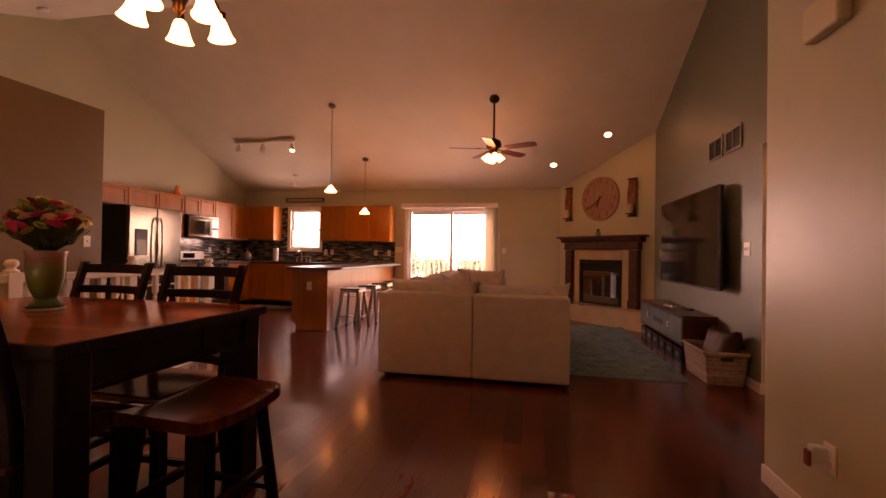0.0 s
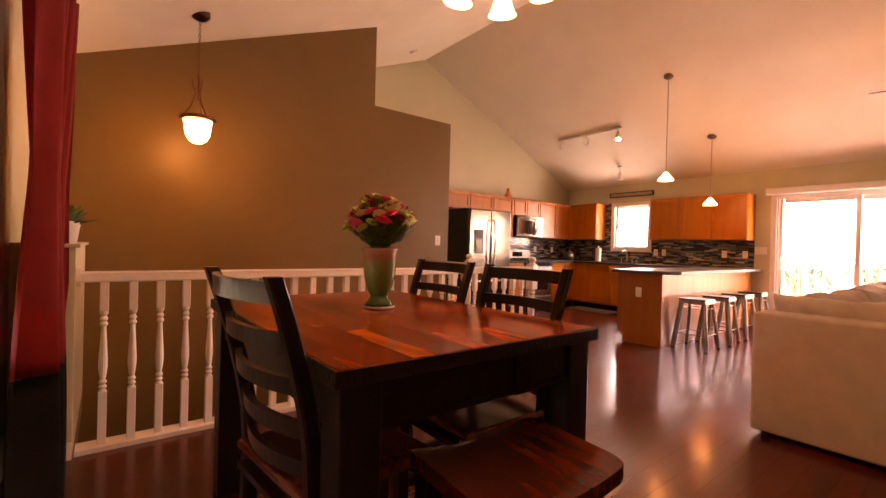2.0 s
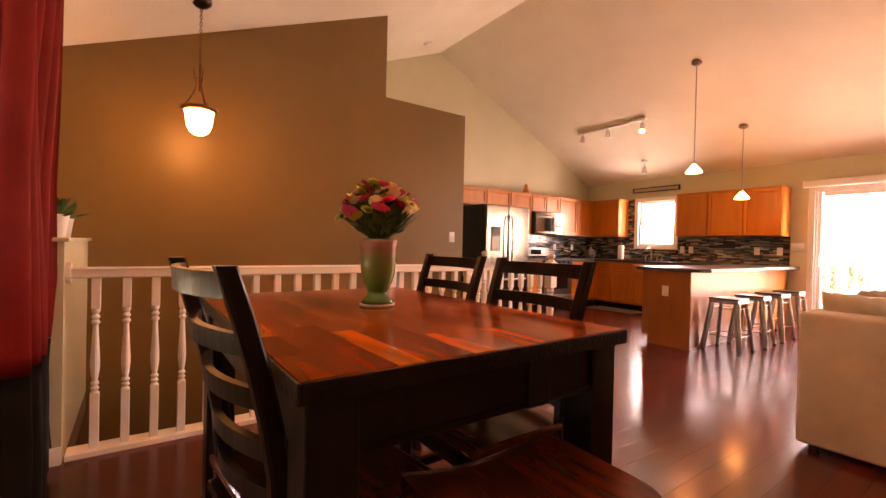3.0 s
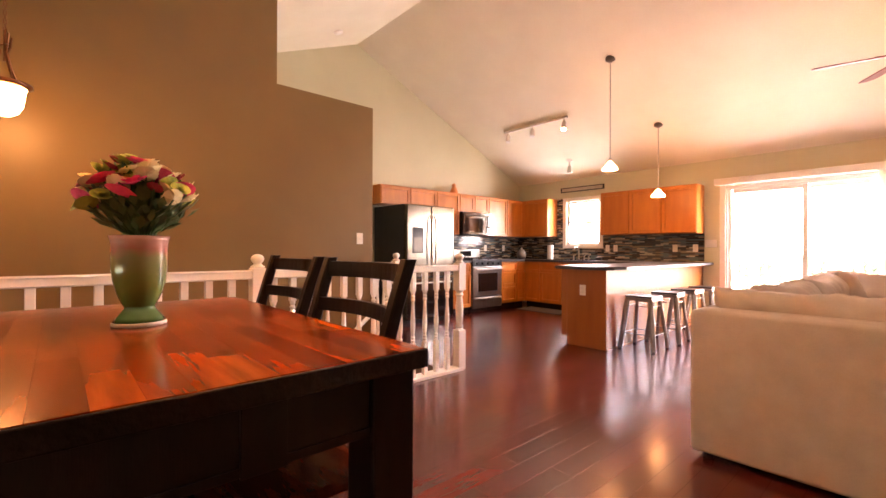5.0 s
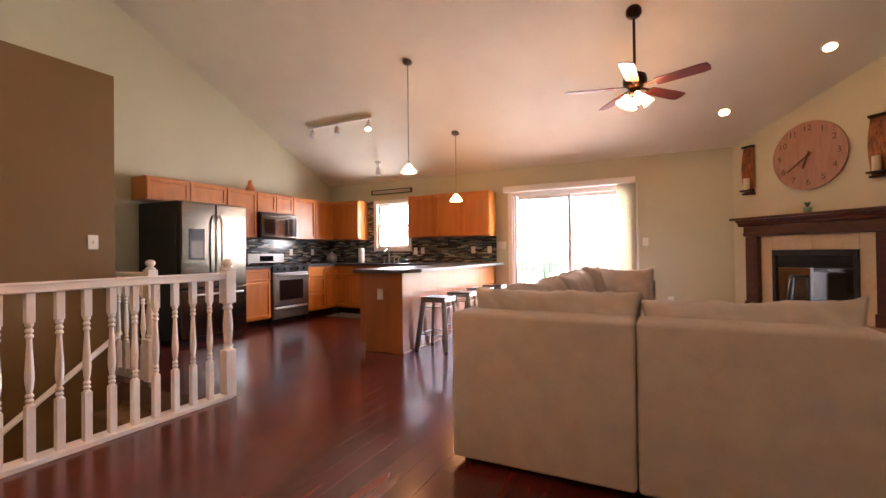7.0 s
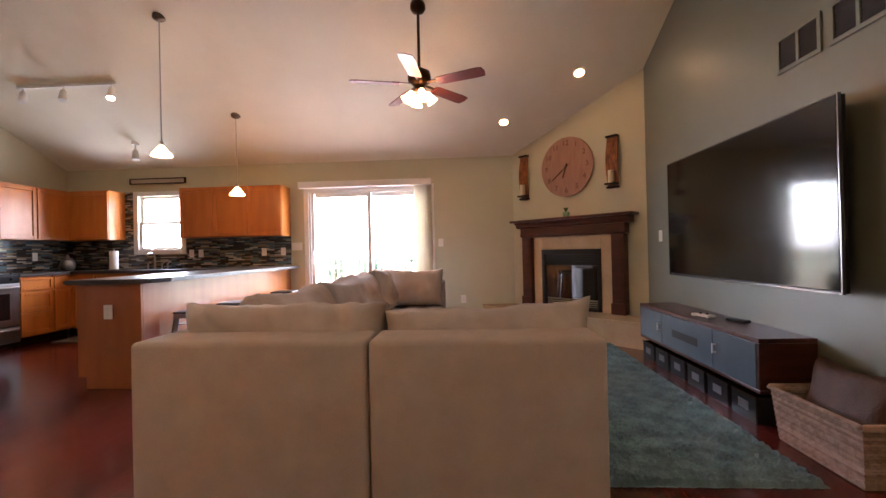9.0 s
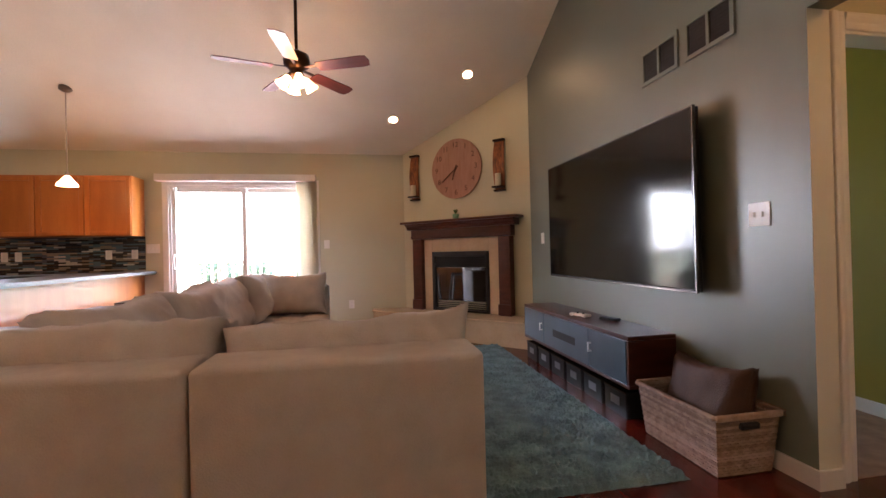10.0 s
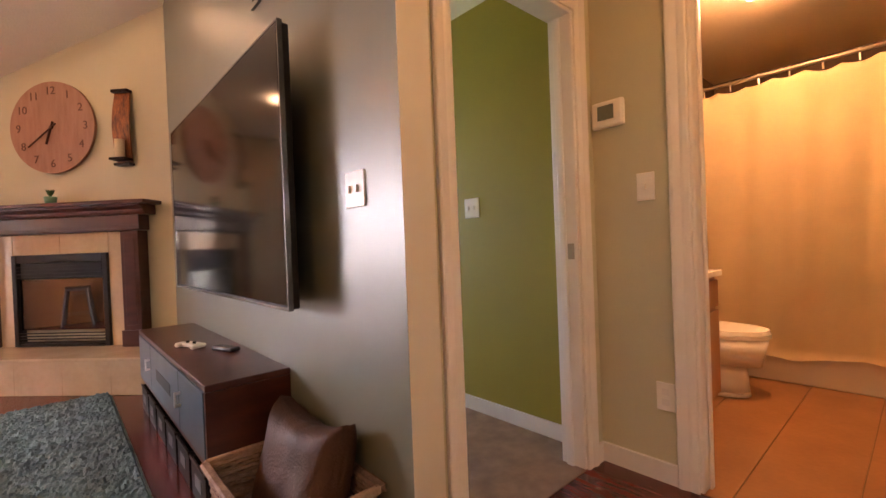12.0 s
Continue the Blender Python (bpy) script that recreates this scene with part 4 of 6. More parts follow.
part("roll", rod(bmesh.new(), (0, 0, 0.013), (0, 0, 0.285), 0.058, seg=24), mat("paper", (0.8, 0.78, 0.74), rough=0.9), pt)
part("spindle", rod(bmesh.new(), (0, 0, 0.285), (0, 0, 0.32), 0.008), NICKEL, pt)
jr = thing("glass_jar", pose(-5.55, 8.45, 0.91), "faceted silver glass lidded jar on counter", "jar")
part("body", lathe(bmesh.new(), [(0.05, 0), (0.085, 0.03), (0.1, 0.09), (0.08, 0.15), (0.06, 0.17)], seg=10), GUN, jr, smooth=True)
part("lid", lathe(bmesh.new(), [(0.065, 0.171), (0.06, 0.185), (0.02, 0.2), (0.025, 0.225), (0.0, 0.24)]), NICKEL, jr, smooth=True)
sp = thing("soap_dispenser", pose(-3.95, 8.62, 0.91), "small dark soap caddy by sink", "caddy")
part("body", box((-0.05, -0.03, 0), (0.05, 0.03, 0.06), 0.012), BLACKP, sp)
dv = thing("terracotta_figurine", pose(GABLE + 0.16, 6.75, UT), "orange terracotta rooster-like ornament on cabinet", "ornament")
part("body", lathe(bmesh.new(), [(0.06, 0), (0.075, 0.04), (0.05, 0.1), (0.03, 0.14), (0.04, 0.165), (0.02, 0.19), (0.0, 0.2)]), mat("terracotta", (0.75, 0.26, 0.08), rough=0.6), dv, smooth=True)
km = thing("kitchen_mat", pose(-4.65, 7.95, 0), "grey woven kitchen mat on floor", "mat")
part("mat", box((-0.45, -0.22, 0.0), (0.45, 0.22, 0.012), 0.004), mat("mat_weave", (0.2, 0.19, 0.17), (0.1, 0.1, 0.09), 0.95, scale=30, fine=200, bump=0.6), km)

# metal stools
stool = thing("metal_stool", pose(-2.13, 6.24, 0), "gunmetal backless metal counter stool", "stool", "stools at the peninsula")
part("seat", box((-0.15, -0.15, 0.575), (0.15, 0.15, 0.592), 0.008, 2), GUND, stool)
part("skirt", box((-0.146, -0.146, 0.535), (0.146, 0.146, 0.574), 0.006, 1), GUN, stool)
for sx in (-1, 1):
    for sy in (-1, 1):
        bm = bmesh.new()
        bar(bm, (sx * 0.182, sy * 0.186, 0.012), (sx * 0.122, sy * 0.122, 0.55), 0.034, 0.034, 0.006)
        lg = part("leg", bm, GUN, stool)
        part("rubber_foot", rod(bmesh.new(), (sx * 0.182, sy * 0.186, 0), (sx * 0.182, sy * 0.186, 0.02), 0.02), BLACKP, lg)
for a, b in (((-1, -1), (1, -1)), ((1, -1), (1, 1)), ((1, 1), (-1, 1)), ((-1, 1), (-1, -1))):
    part("brace", bar(bmesh.new(), (a[0] * 0.162, a[1] * 0.164, 0.18), (b[0] * 0.162, b[1] * 0.164, 0.18), 0.014, 0.007), GUN, stool)
    part("brace", bar(bmesh.new(), (a[0] * 0.132, a[1] * 0.132, 0.48), (b[0] * 0.132, b[1] * 0.132, 0.48), 0.012, 0.006), GUN, stool)
for y, rz in ((6.88, 4), (7.52, -3), (8.12, 2)):
    copy_thing(stool, pose(-2.12, y, 0, 0, 0, rz))

# ---- dining table, chairs and bench ----
TX0, TX1, TY0, TY1, TZ = -2.12, -0.765, 1.03, 1.975, 0.87
tb = thing("dining_table", pose((TX0 + TX1) / 2, (TY0 + TY1) / 2, 0), "dark counter-height dining table with acacia top", "table")
hw, hd = (TX1 - TX0) / 2, (TY1 - TY0) / 2
for sx in (-1, 1):
    for sy in (-1, 1):
        part("leg", box((sx * hw - sx * 0.015, sy * hd - sy * 0.015, 0), (sx * hw - sx * 0.12, sy * hd - sy * 0.12, TZ - 0.04), 0.006), ESPRESSO, tb)
for sy in (-1, 1):
    part("apron", box((-hw + 0.12, sy * (hd - 0.03), TZ - 0.17), (hw - 0.12, sy * (hd - 0.055), TZ - 0.04), 0.003), ESPRESSO, tb)
for sx in (-1, 1):
    part("apron", box((sx * (hw - 0.03), -hd + 0.12, TZ - 0.17), (sx * (hw - 0.055), hd - 0.12, TZ - 0.04), 0.003), ESPRESSO, tb)
    part("apron_trim", box((sx * (hw - 0.025), -hd + 0.12, TZ - 0.165), (sx * (hw - 0.03), hd - 0.12, TZ - 0.15)), ESPRESSO, tb)
    part("apron_block", box((sx * (hw - 0.022), 0.1, TZ - 0.17), (sx * (hw - 0.03), 0.18, TZ - 0.04), 0.002), ESPRESSO, tb)
part("sub_top", box((-hw + 0.012, -hd + 0.012, TZ - 0.04), (hw - 0.012, hd - 0.012, TZ - 0.03)), ESPRESSO, tb)
EDGE = mat("dark_worn_table_edge", (0.02, 0.008, 0.005), (0.008, 0.0035, 0.002), 0.42, scale=14, fine=80, bump=0.3, spec=0.15)
for sy in (-1, 1):
    part("edge_band", box((-hw - 0.007, sy * hd, TZ - 0.042), (hw + 0.007, sy * (hd + 0.007), TZ - 0.0015), 0.003), EDGE, tb, "dark worn edge")
for sx in (-1, 1):
    part("edge_band", box((sx * hw, -hd, TZ - 0.042), (sx * (hw + 0.007), hd, TZ - 0.0015), 0.003), EDGE, tb, "dark worn edge")
rng = random.Random(11)
rows_n = 15
for r in range(rows_n):
    y0, y1 = -hd + r * 2 * hd / rows_n, -hd + (r + 1) * 2 * hd / rows_n
    x = -hw
    while x < hw - 0.01:
        ln = min(rng.uniform(0.16, 0.42), hw - x)
        if hw - x - ln < 0.15:
            ln = hw - x
        part("stave", box((x + 0.0001, y0 + 0.0001, TZ - 0.03), (x + ln - 0.0001, y1 - 0.0001, TZ - rng.uniform(0, 0.00012)), 0.0002, 1), ACACIA, tb)
        x += ln


def back_y(z):
    """How far back the chair's posts stand at a height: upright below the seat, raked above it."""
    return -0.066 + (0.33 * max(0.0, z - 0.54) ** 1.55 if z > 0.4 else 0.05 * (1 - z / 0.4) ** 2)


def dining_chair(m, label):
    """Ladder-back chair; the sitter looks to -y, the back is at y = 0."""
    c = thing("dining_chair", m, label, "chair", "chairs round the table")
    for sx in (-1, 1):
        bm = bmesh.new()
        pts = [Vector((sx * (0.205 + 0.015 * u), back_y(v), v)) for u, v in ((0, 0), (0, 0.3), (0, 0.52), (0.2, 0.64), (0.4, 0.74), (0.6, 0.86), (0.8, 0.96), (1, 1.058))]
        rings = [[bm.verts.new((p.x + ex * 0.018, p.y + ey * (0.026 - 0.007 * p.z), p.z)) for ex, ey in ((-1, -0.7), (-0.7, -1), (0.7, -1), (1, -0.7), (1, 0.7), (0.7, 1), (-0.7, 1), (-1, 0.7))] for p in pts]
        for lo, hi in zip(rings, rings[1:]):
            for i in range(8):
                bm.faces.new((lo[i], lo[(i + 1) % 8], hi[(i + 1) % 8], hi[i]))
        bm.faces.new(rings[-1])
        bm.faces.new(rings[0][::-1])
        part("back_post", bm, ESPRESSO, c)
        part("leg", bar(bmesh.new(), (sx * 0.2, -0.43, 0), (sx * 0.2, -0.43, 0.49), 0.04, 0.04, 0.004), ESPRESSO, c)
        part("stretcher", bar(bmesh.new(), (sx * 0.2, -0.42, 0.17), (sx * 0.204, -0.04, 0.17), 0.02, 0.03, 0.003), ESPRESSO, c)
    for k, z in enumerate((0.585, 0.685, 0.795, 0.905, 1.02)):
        h = 0.042 if k < 4 else 0.05
        yy = back_y(z)
        bm = bmesh.new()
        nseg = 12
        for i in range(nseg):
            x0, x1 = -0.2 + i * 0.4 / nseg, -0.2 + (i + 1) * 0.4 / nseg
            c0, c1 = 0.042 * (1 - (x0 / 0.2) ** 2), 0.042 * (1 - (x1 / 0.2) ** 2)
            vs = [bm.verts.new(v) for v in ((x0, yy + c0 - 0.009, z - h / 2), (x1, yy + c1 - 0.009, z - h / 2), (x1, yy + c1 + 0.009, z - h / 2), (x0, yy + c0 + 0.009, z - h / 2), (x0, yy + c0 - 0.006, z + h / 2), (x1, yy + c1 - 0.006, z + h / 2), (x1, yy + c1 + 0.012, z + h / 2), (x0, yy + c0 + 0.012, z + h / 2))]
            for f in ((0, 1, 5, 4), (2, 3, 7, 6), (0, 3, 2, 1), (4, 5, 6, 7)):
                bm.faces.new([vs[j] for j in f])
        part("slat", bm, ESPRESSO, c)
    bm = box((-0.225, -0.455, 0.5), (0.225, -0.03, 0.53), 0.012, 3)
    part("seat", bm, SEATW, c, "polished red-brown seat")
    for a, b in (((-0.19, -0.43, 0.465), (0.19, -0.43, 0.465)), ((-0.19, -0.05, 0.465), (0.19, -0.05, 0.465))):
        part("rail", bar(bmesh.new(), a, b, 0.055, 0.02), ESPRESSO, c)
    part("stretcher", bar(bmesh.new(), (-0.2, -0.25, 0.17), (0.2, -0.25, 0.17), 0.02, 0.03), ESPRESSO, c)
    return c


CL = "dark espresso ladder-back dining chair with polished seat"
c1 = dining_chair(pose(-1.80, 2.07, 0), CL)
copy_thing(c1, pose(-1.185, 2.03, 0))
copy_thing(c1, pose(-1.118, 0.962, 0, 0, 0, 186))
bn = thing("saddle_stool", pose(-0.695, 1.505, 0, 0, 0, -4), "dark wooden stool with polished saddle seat", "stool")
bm = bmesh.new()
bmesh.ops.create_grid(bm, x_segments=16, y_segments=20, size=0.5)
for v in bm.verts:
    u, w_ = v.co.x * 2, v.co.y * 2
    rr = max(0.0, abs(w_) - 0.9) / 0.1
    v.co = (u * (0.18 - 0.008 * rr * rr), w_ * (0.228 - 0.008 * abs(u) ** 10), 0.592 - 0.026 * (1 - w_ * w_) - 0.006 * abs(u) ** 8)
r_ = bmesh.ops.extrude_face_region(bm, geom=bm.faces[:])
for v in [g for g in r_["geom"] if isinstance(g, bmesh.types.BMVert)]:
    v.co.z -= 0.04
bmesh.ops.recalc_face_normals(bm, faces=bm.faces)
part("seat", bm, SEATW, bn, "polished red-brown saddle seat")
for sx in (-1, 1):
    for sy in (-1, 1):
        part("leg", bar(bmesh.new(), (sx * 0.17, sy * 0.21, 0), (sx * 0.12, sy * 0.16, 0.54), 0.045, 0.045, 0.005), ESPRESSO, bn)
for sy in (-1, 1):
    part("stretcher", bar(bmesh.new(), (-0.155, sy * 0.192, 0.18), (0.155, sy * 0.192, 0.18), 0.03, 0.02), ESPRESSO, bn)
for sx in (-1, 1):
    part("stretcher", bar(bmesh.new(), (sx * 0.145, -0.185, 0.26), (sx * 0.145, 0.185, 0.26), 0.02, 0.03), ESPRESSO, bn)

# vase with flowers
vm = bpy.data.materials.new("green_tan_glaze")
vm.use_nodes = True
vn, vl = vm.node_tree.nodes, vm.node_tree.links
tc, sx_, ns, ad, rp2 = vn.new("ShaderNodeTexCoord"), vn.new("ShaderNodeSeparateXYZ"), vn.new("ShaderNodeTexNoise"), vn.new("ShaderNodeMath"), vn.new("ShaderNodeValToRGB")
vl.new(tc.outputs["Object"], sx_.inputs[0])
vl.new(tc.outputs["Object"], ns.inputs["Vector"])
ns.inputs["Scale"].default_value = 22
ad.operation = "MULTIPLY_ADD"
vl.new(ns.outputs["Fac"], ad.inputs[0])
ad.inputs[1].default_value = 0.05
vl.new(sx_.outputs["Z"], ad.inputs[2])
els = rp2.color_ramp.elements
els[0].position, els[0].color = 0.0, (0.03, 0.085, 0.014, 1)
els[1].position, els[1].color = 0.262, (0.42, 0.21, 0.15, 1)
for p_, c_ in ((0.08, (0.07, 0.15, 0.035)), (0.16, (0.15, 0.20, 0.05)), (0.215, (0.23, 0.21, 0.08)), (0.238, (0.36, 0.15, 0.09))):
    e_ = els.new(p_)
    e_.color = (*c_, 1)
vl.new(ad.outputs[0], rp2.inputs[0])
vl.new(rp2.outputs[0], vn["Principled BSDF"].inputs["Base Color"])
vn["Principled BSDF"].inputs["Roughness"].default_value = 0.12
PORCL = mat("pale_clay", (0.55, 0.5, 0.4), rough=0.5)
vs_ = thing("flower_vase", pose(-1.515, 1.55, TZ), "glazed green and tan ceramic vase on table", "vase")
part("body", lathe(bmesh.new(), [(0.063, 0.012), (0.055, 0.026), (0.042, 0.042), (0.036, 0.052), (0.039, 0.056), (0.043, 0.064), (0.054, 0.09), (0.063, 0.125), (0.067, 0.16), (0.068, 0.195), (0.067, 0.222), (0.07, 0.238), (0.074, 0.25), (0.071, 0.251), (0.063, 0.235), (0.062, 0.17), (0.03, 0.08)], seg=40), vm, vs_, smooth=True)
part("foot_ring", lathe(bmesh.new(), [(0.061, 0.0), (0.066, 0.002), (0.066, 0.009), (0.063, 0.0118)], seg=40), PORCL, vs_, "pale unglazed foot ring", smooth=True)
STEM = mat("stem_green", (0.06, 0.15, 0.04), (0.025, 0.07, 0.02), 0.45)
PINK = mat("pink_petals", (0.82, 0.09, 0.26), (0.66, 0.05, 0.16), 0.55, bump=0)
YELL = mat("cream_petals", (0.82, 0.74, 0.42), (0.68, 0.6, 0.3), 0.55, bump=0)
LIME = mat("lime_petals", (0.42, 0.48, 0.08), (0.28, 0.35, 0.05), 0.55, bump=0)
RED = mat("red_petals", (0.4, 0.03, 0.05), (0.3, 0.02, 0.03), 0.55, bump=0)
bq = thing("flower_bouquet", pose(-1.515, 1.55, TZ + 0.06), "mixed pink and yellow flower bouquet in vase", "flowers")
rng = random.Random(5)


def bloom(bm, c, r, n, layers=3):
    for ly in range(layers):
        k = n - ly
        for i in range(k):
            a = 2 * math.pi * i / k + ly * 0.5
            tilt = 0.35 + ly * 0.4
            o = Vector((math.cos(a), math.sin(a), 0))
            s_ = Vector((-math.sin(a), math.cos(a), 0))
            rr = r * (1 - ly * 0.22)
            fw2, up = o * rr * math.cos(tilt), Vector((0, 0, rr * math.sin(tilt)))
            ring = [(0, 0), (0.4, 0.34), (0.75, 0.42), (0.96, 0.22), (0.96, -0.22), (0.75, -0.42), (0.4, -0.34)]
            bm.faces.new([bm.verts.new(c + fw2 * q + up * q ** 0.7 + s_ * rr * e) for q, e in ring])


kinds = [("rose", PINK, 0.039, 10, 5)] * 9 + [("carnation", RED, 0.022, 9, 3)] * 12 + [("lily", YELL, 0.031, 7, 3)] * 36 + [("mum", LIME, 0.028, 10, 3)] * 30
rng.shuffle(kinds)
for i, (nm, m_, r, n, ly) in enumerate(kinds):
    a = i * 2.399
    q = math.sqrt((i + 0.5) / len(kinds))
    d = Vector((math.cos(a) * q * 0.138, math.sin(a) * q * 0.138, 0.385 - 0.105 * q ** 2.5 + rng.uniform(-0.02, 0.02)))
    fl = part(nm, (lambda b: (bloom(b, Vector((0, 0, 0)), r, n, ly), b)[1])(bmesh.new()), m_, bq)
    fl.matrix_basis = Matrix.Translation(d) @ Euler((rng.uniform(-0.3, 0.3) - d.y * 5, rng.uniform(-0.3, 0.3) + d.x * 5, rng.uniform(0, 6))).to_matrix().to_4x4()
    nk = Vector((d.x * 0.3, d.y * 0.3, 0.2))
    part("stem", rod(rod(bmesh.new(), (d.x * 0.1, d.y * 0.1, 0.06), nk, 0.003, seg=5), nk, d, 0.003, 0.0025, 5), STEM, bq)
bm = bmesh.new()
for i in range(620):
    a, q = rng.uniform(0, 6.28), math.sqrt(rng.uniform(0.05, 1))
    z = rng.uniform(0.2, 0.345)
    rad = q * (0.05 + (z - 0.2) * 0.54)
    z -= 0.1 * q ** 3 * (z - 0.2) / 0.17
    p = Vector((math.cos(a) * rad, math.sin(a) * rad, z))
    o = (Vector((math.cos(a), math.sin(a), rng.uniform(0.4, 2.2)))).normalized() * rng.uniform(0.03, 0.06)
    s_ = Vector((-math.sin(a), math.cos(a), rng.uniform(-0.5, 0.5))).normalized() * rng.uniform(0.008, 0.015)
    bm.faces.new([bm.verts.new(v) for v in (p, p + o * 0.5 + s_, p + o, p + o * 0.5 - s_)])
part("foliage", bm, STEM, bq)

# curtain, rod and pots
CR = mat("red_curtain_cloth", (0.33, 0.012, 0.008), (0.24, 0.008, 0.006), 0.75, scale=6, fine=250, bump=0.2)
CB = mat("black_curtain_cloth", (0.02, 0.014, 0.016), (0.012, 0.009, 0.01), 0.8, scale=6, fine=250, bump=0.2)
cu = thing("curtain", pose(-2.425, 0.445, 0), "red curtain panel with black lower band", "curtain")


def cloth(z0, z1, nz):
    bm = bmesh.new()
    grid = []
    nx = 90
    for j in range(nz + 1):
        z = z0 + (z1 - z0) * j / nz
        k = 0.5 + 0.5 * min(1, abs(z - 1.35) / 1.0)
        row = []
        for i in range(nx + 1):
            u = i / nx * 2 - 1
            wdt = 0.365 + 0.04 * math.cos((z - 0.2) * 1.5)
            y = 0.062 * math.sin(u * 17 + 0.5 * math.sin(z * 2)) * k + 0.02 * math.sin(u * 31 + z)
            row.append(bm.verts.new((u * wdt, y, z)))
        grid.append(row)
    for a, b in zip(grid, grid[1:]):
        for i in range(nx):
            bm.faces.new((a[i], a[i + 1], b[i + 1], b[i]))
    r2 = bmesh.ops.solidify(bm, geom=bm.faces[:], thickness=0.003)
    return bm


part("upper_cloth", cloth(0.62, 2.24, 24), CR, cu, smooth=True)
part("lower_band", cloth(0.03, 0.618, 10), CB, cu, "black lower band", smooth=True)
cr_ = thing("curtain_rod", pose(0, 0.46, 2.26), "dark metal curtain rod over window", "curtain rod")
part("rod", rod(bmesh.new(), (-2.9, 0, 0), (-0.4, 0, 0), 0.012), IRON, cr_)
for x in (-2.92, -0.38):
    part("finial", lathe(bmesh.new(), [(0.0, -0.03), (0.025, -0.01), (0.028, 0.005), (0.015, 0.025), (0, 0.03)], at=(x, 0, 0), seg=12), IRON, cr_)
for x in (-2.7, -0.6):
    part("bracket", rod(bmesh.new(), (x, -0.175, 0), (x, 0, 0), 0.008), IRON, cr_)
for x, sc in ((-2.9, 1.0), (-3.15, 0.9)):
    pl = thing("potted_plant", pose(x, 0.47, 1.10), "small green plant in white pot on ledge", "plant", "plants on ledge")
    part("pot", lathe(bmesh.new(), [(0.045 * sc, 0), (0.06 * sc, 0.11 * sc), (0.064 * sc, 0.115 * sc), (0.055 * sc, 0.115 * sc), (0.05 * sc, 0.09 * sc), (0.0, 0.09 * sc)]), PLATE, pl, smooth=True)
    bm = bmesh.new()
    for i in range(26):
        a = rng.uniform(0, 6.28)
        o = Vector((math.cos(a), math.sin(a), rng.uniform(0.4, 2))).normalized() * rng.uniform(0.08, 0.16)
        s_ = Vector((-math.sin(a), math.cos(a), 0)) * 0.022
        p = Vector((0, 0, 0.09))
        bm.faces.new([bm.verts.new(v) for v in (p, p + o * 0.6 + s_, p + o * 1.05 - Vector((0, 0, 0.015)), p + o * 0.6 - s_)])
    part("leaves", bm, STEM, pl)

# ---- living room ----


def cushion(w, d, h, puff=0.75, seed=0, wrinkle=0.012, cuts=23, slope=0.0, pinch=0.08, dip=0.06):
    """A soft cushion, w along x, d along y (its thickness), h along z, standing on z = 0."""
    bm = bmesh.new()
    bmesh.ops.create_cube(bm, size=2.0)
    bmesh.ops.subdivide_edges(bm, edges=bm.edges[:], cuts=cuts, use_grid_fill=True)
    for v in bm.verts:
        u, t, z = v.co
        f = (1 - puff) + puff * math.sqrt(max(0, (1 - abs(u) ** 5) * (1 - abs(z) ** 5)))
        pin = 1 - 0.05 * (1 - abs(z) ** 2) * abs(u) ** 3
        pinz = 1 - pinch * (1 - abs(u) ** 2) * abs(z) ** 3
        sag = 1 - slope * (0.5 - 0.5 * u) ** 0.6 - dip * (1 - u * u) * (z > 0)
        nn = noise.noise(Vector((u * w * 3.2 + seed * 7.3, z * h * 4, t * 1.2 + seed)))
        fold = abs(noise.noise(Vector((u * w * 6 + z * 0.8 + seed * 2.1, z * h * 3 + seed, t * 0.7))))
        gather = 0.005 * noise.noise(Vector((u * w * 28, seed, 0.0))) * max(0.0, z - 0.6) / 0.4
        v.co = (u * w / 2 * pin + 0.4 * wrinkle * nn, t * d / 2 * f + wrinkle * nn * (1 if abs(t) > 0.9 else 0.3) - wrinkle * (0.3 - fold) * t, (h / 2 + z * h / 2 * pinz) * (sag if z > 0 else 1) + gather + (0.7 * wrinkle * nn - 0.6 * wrinkle * (0.3 - fold)) * max(0, z))
    return bm


sf = thing("sectional_sofa", pose(0, 0, 0), "beige microsuede sectional sofa with loose cushions", "sofa")


def sofa_body(name, a, b, bev=0.04):
    return part(name, box(a, b, bev, 4), SOFA, sf, smooth=True)


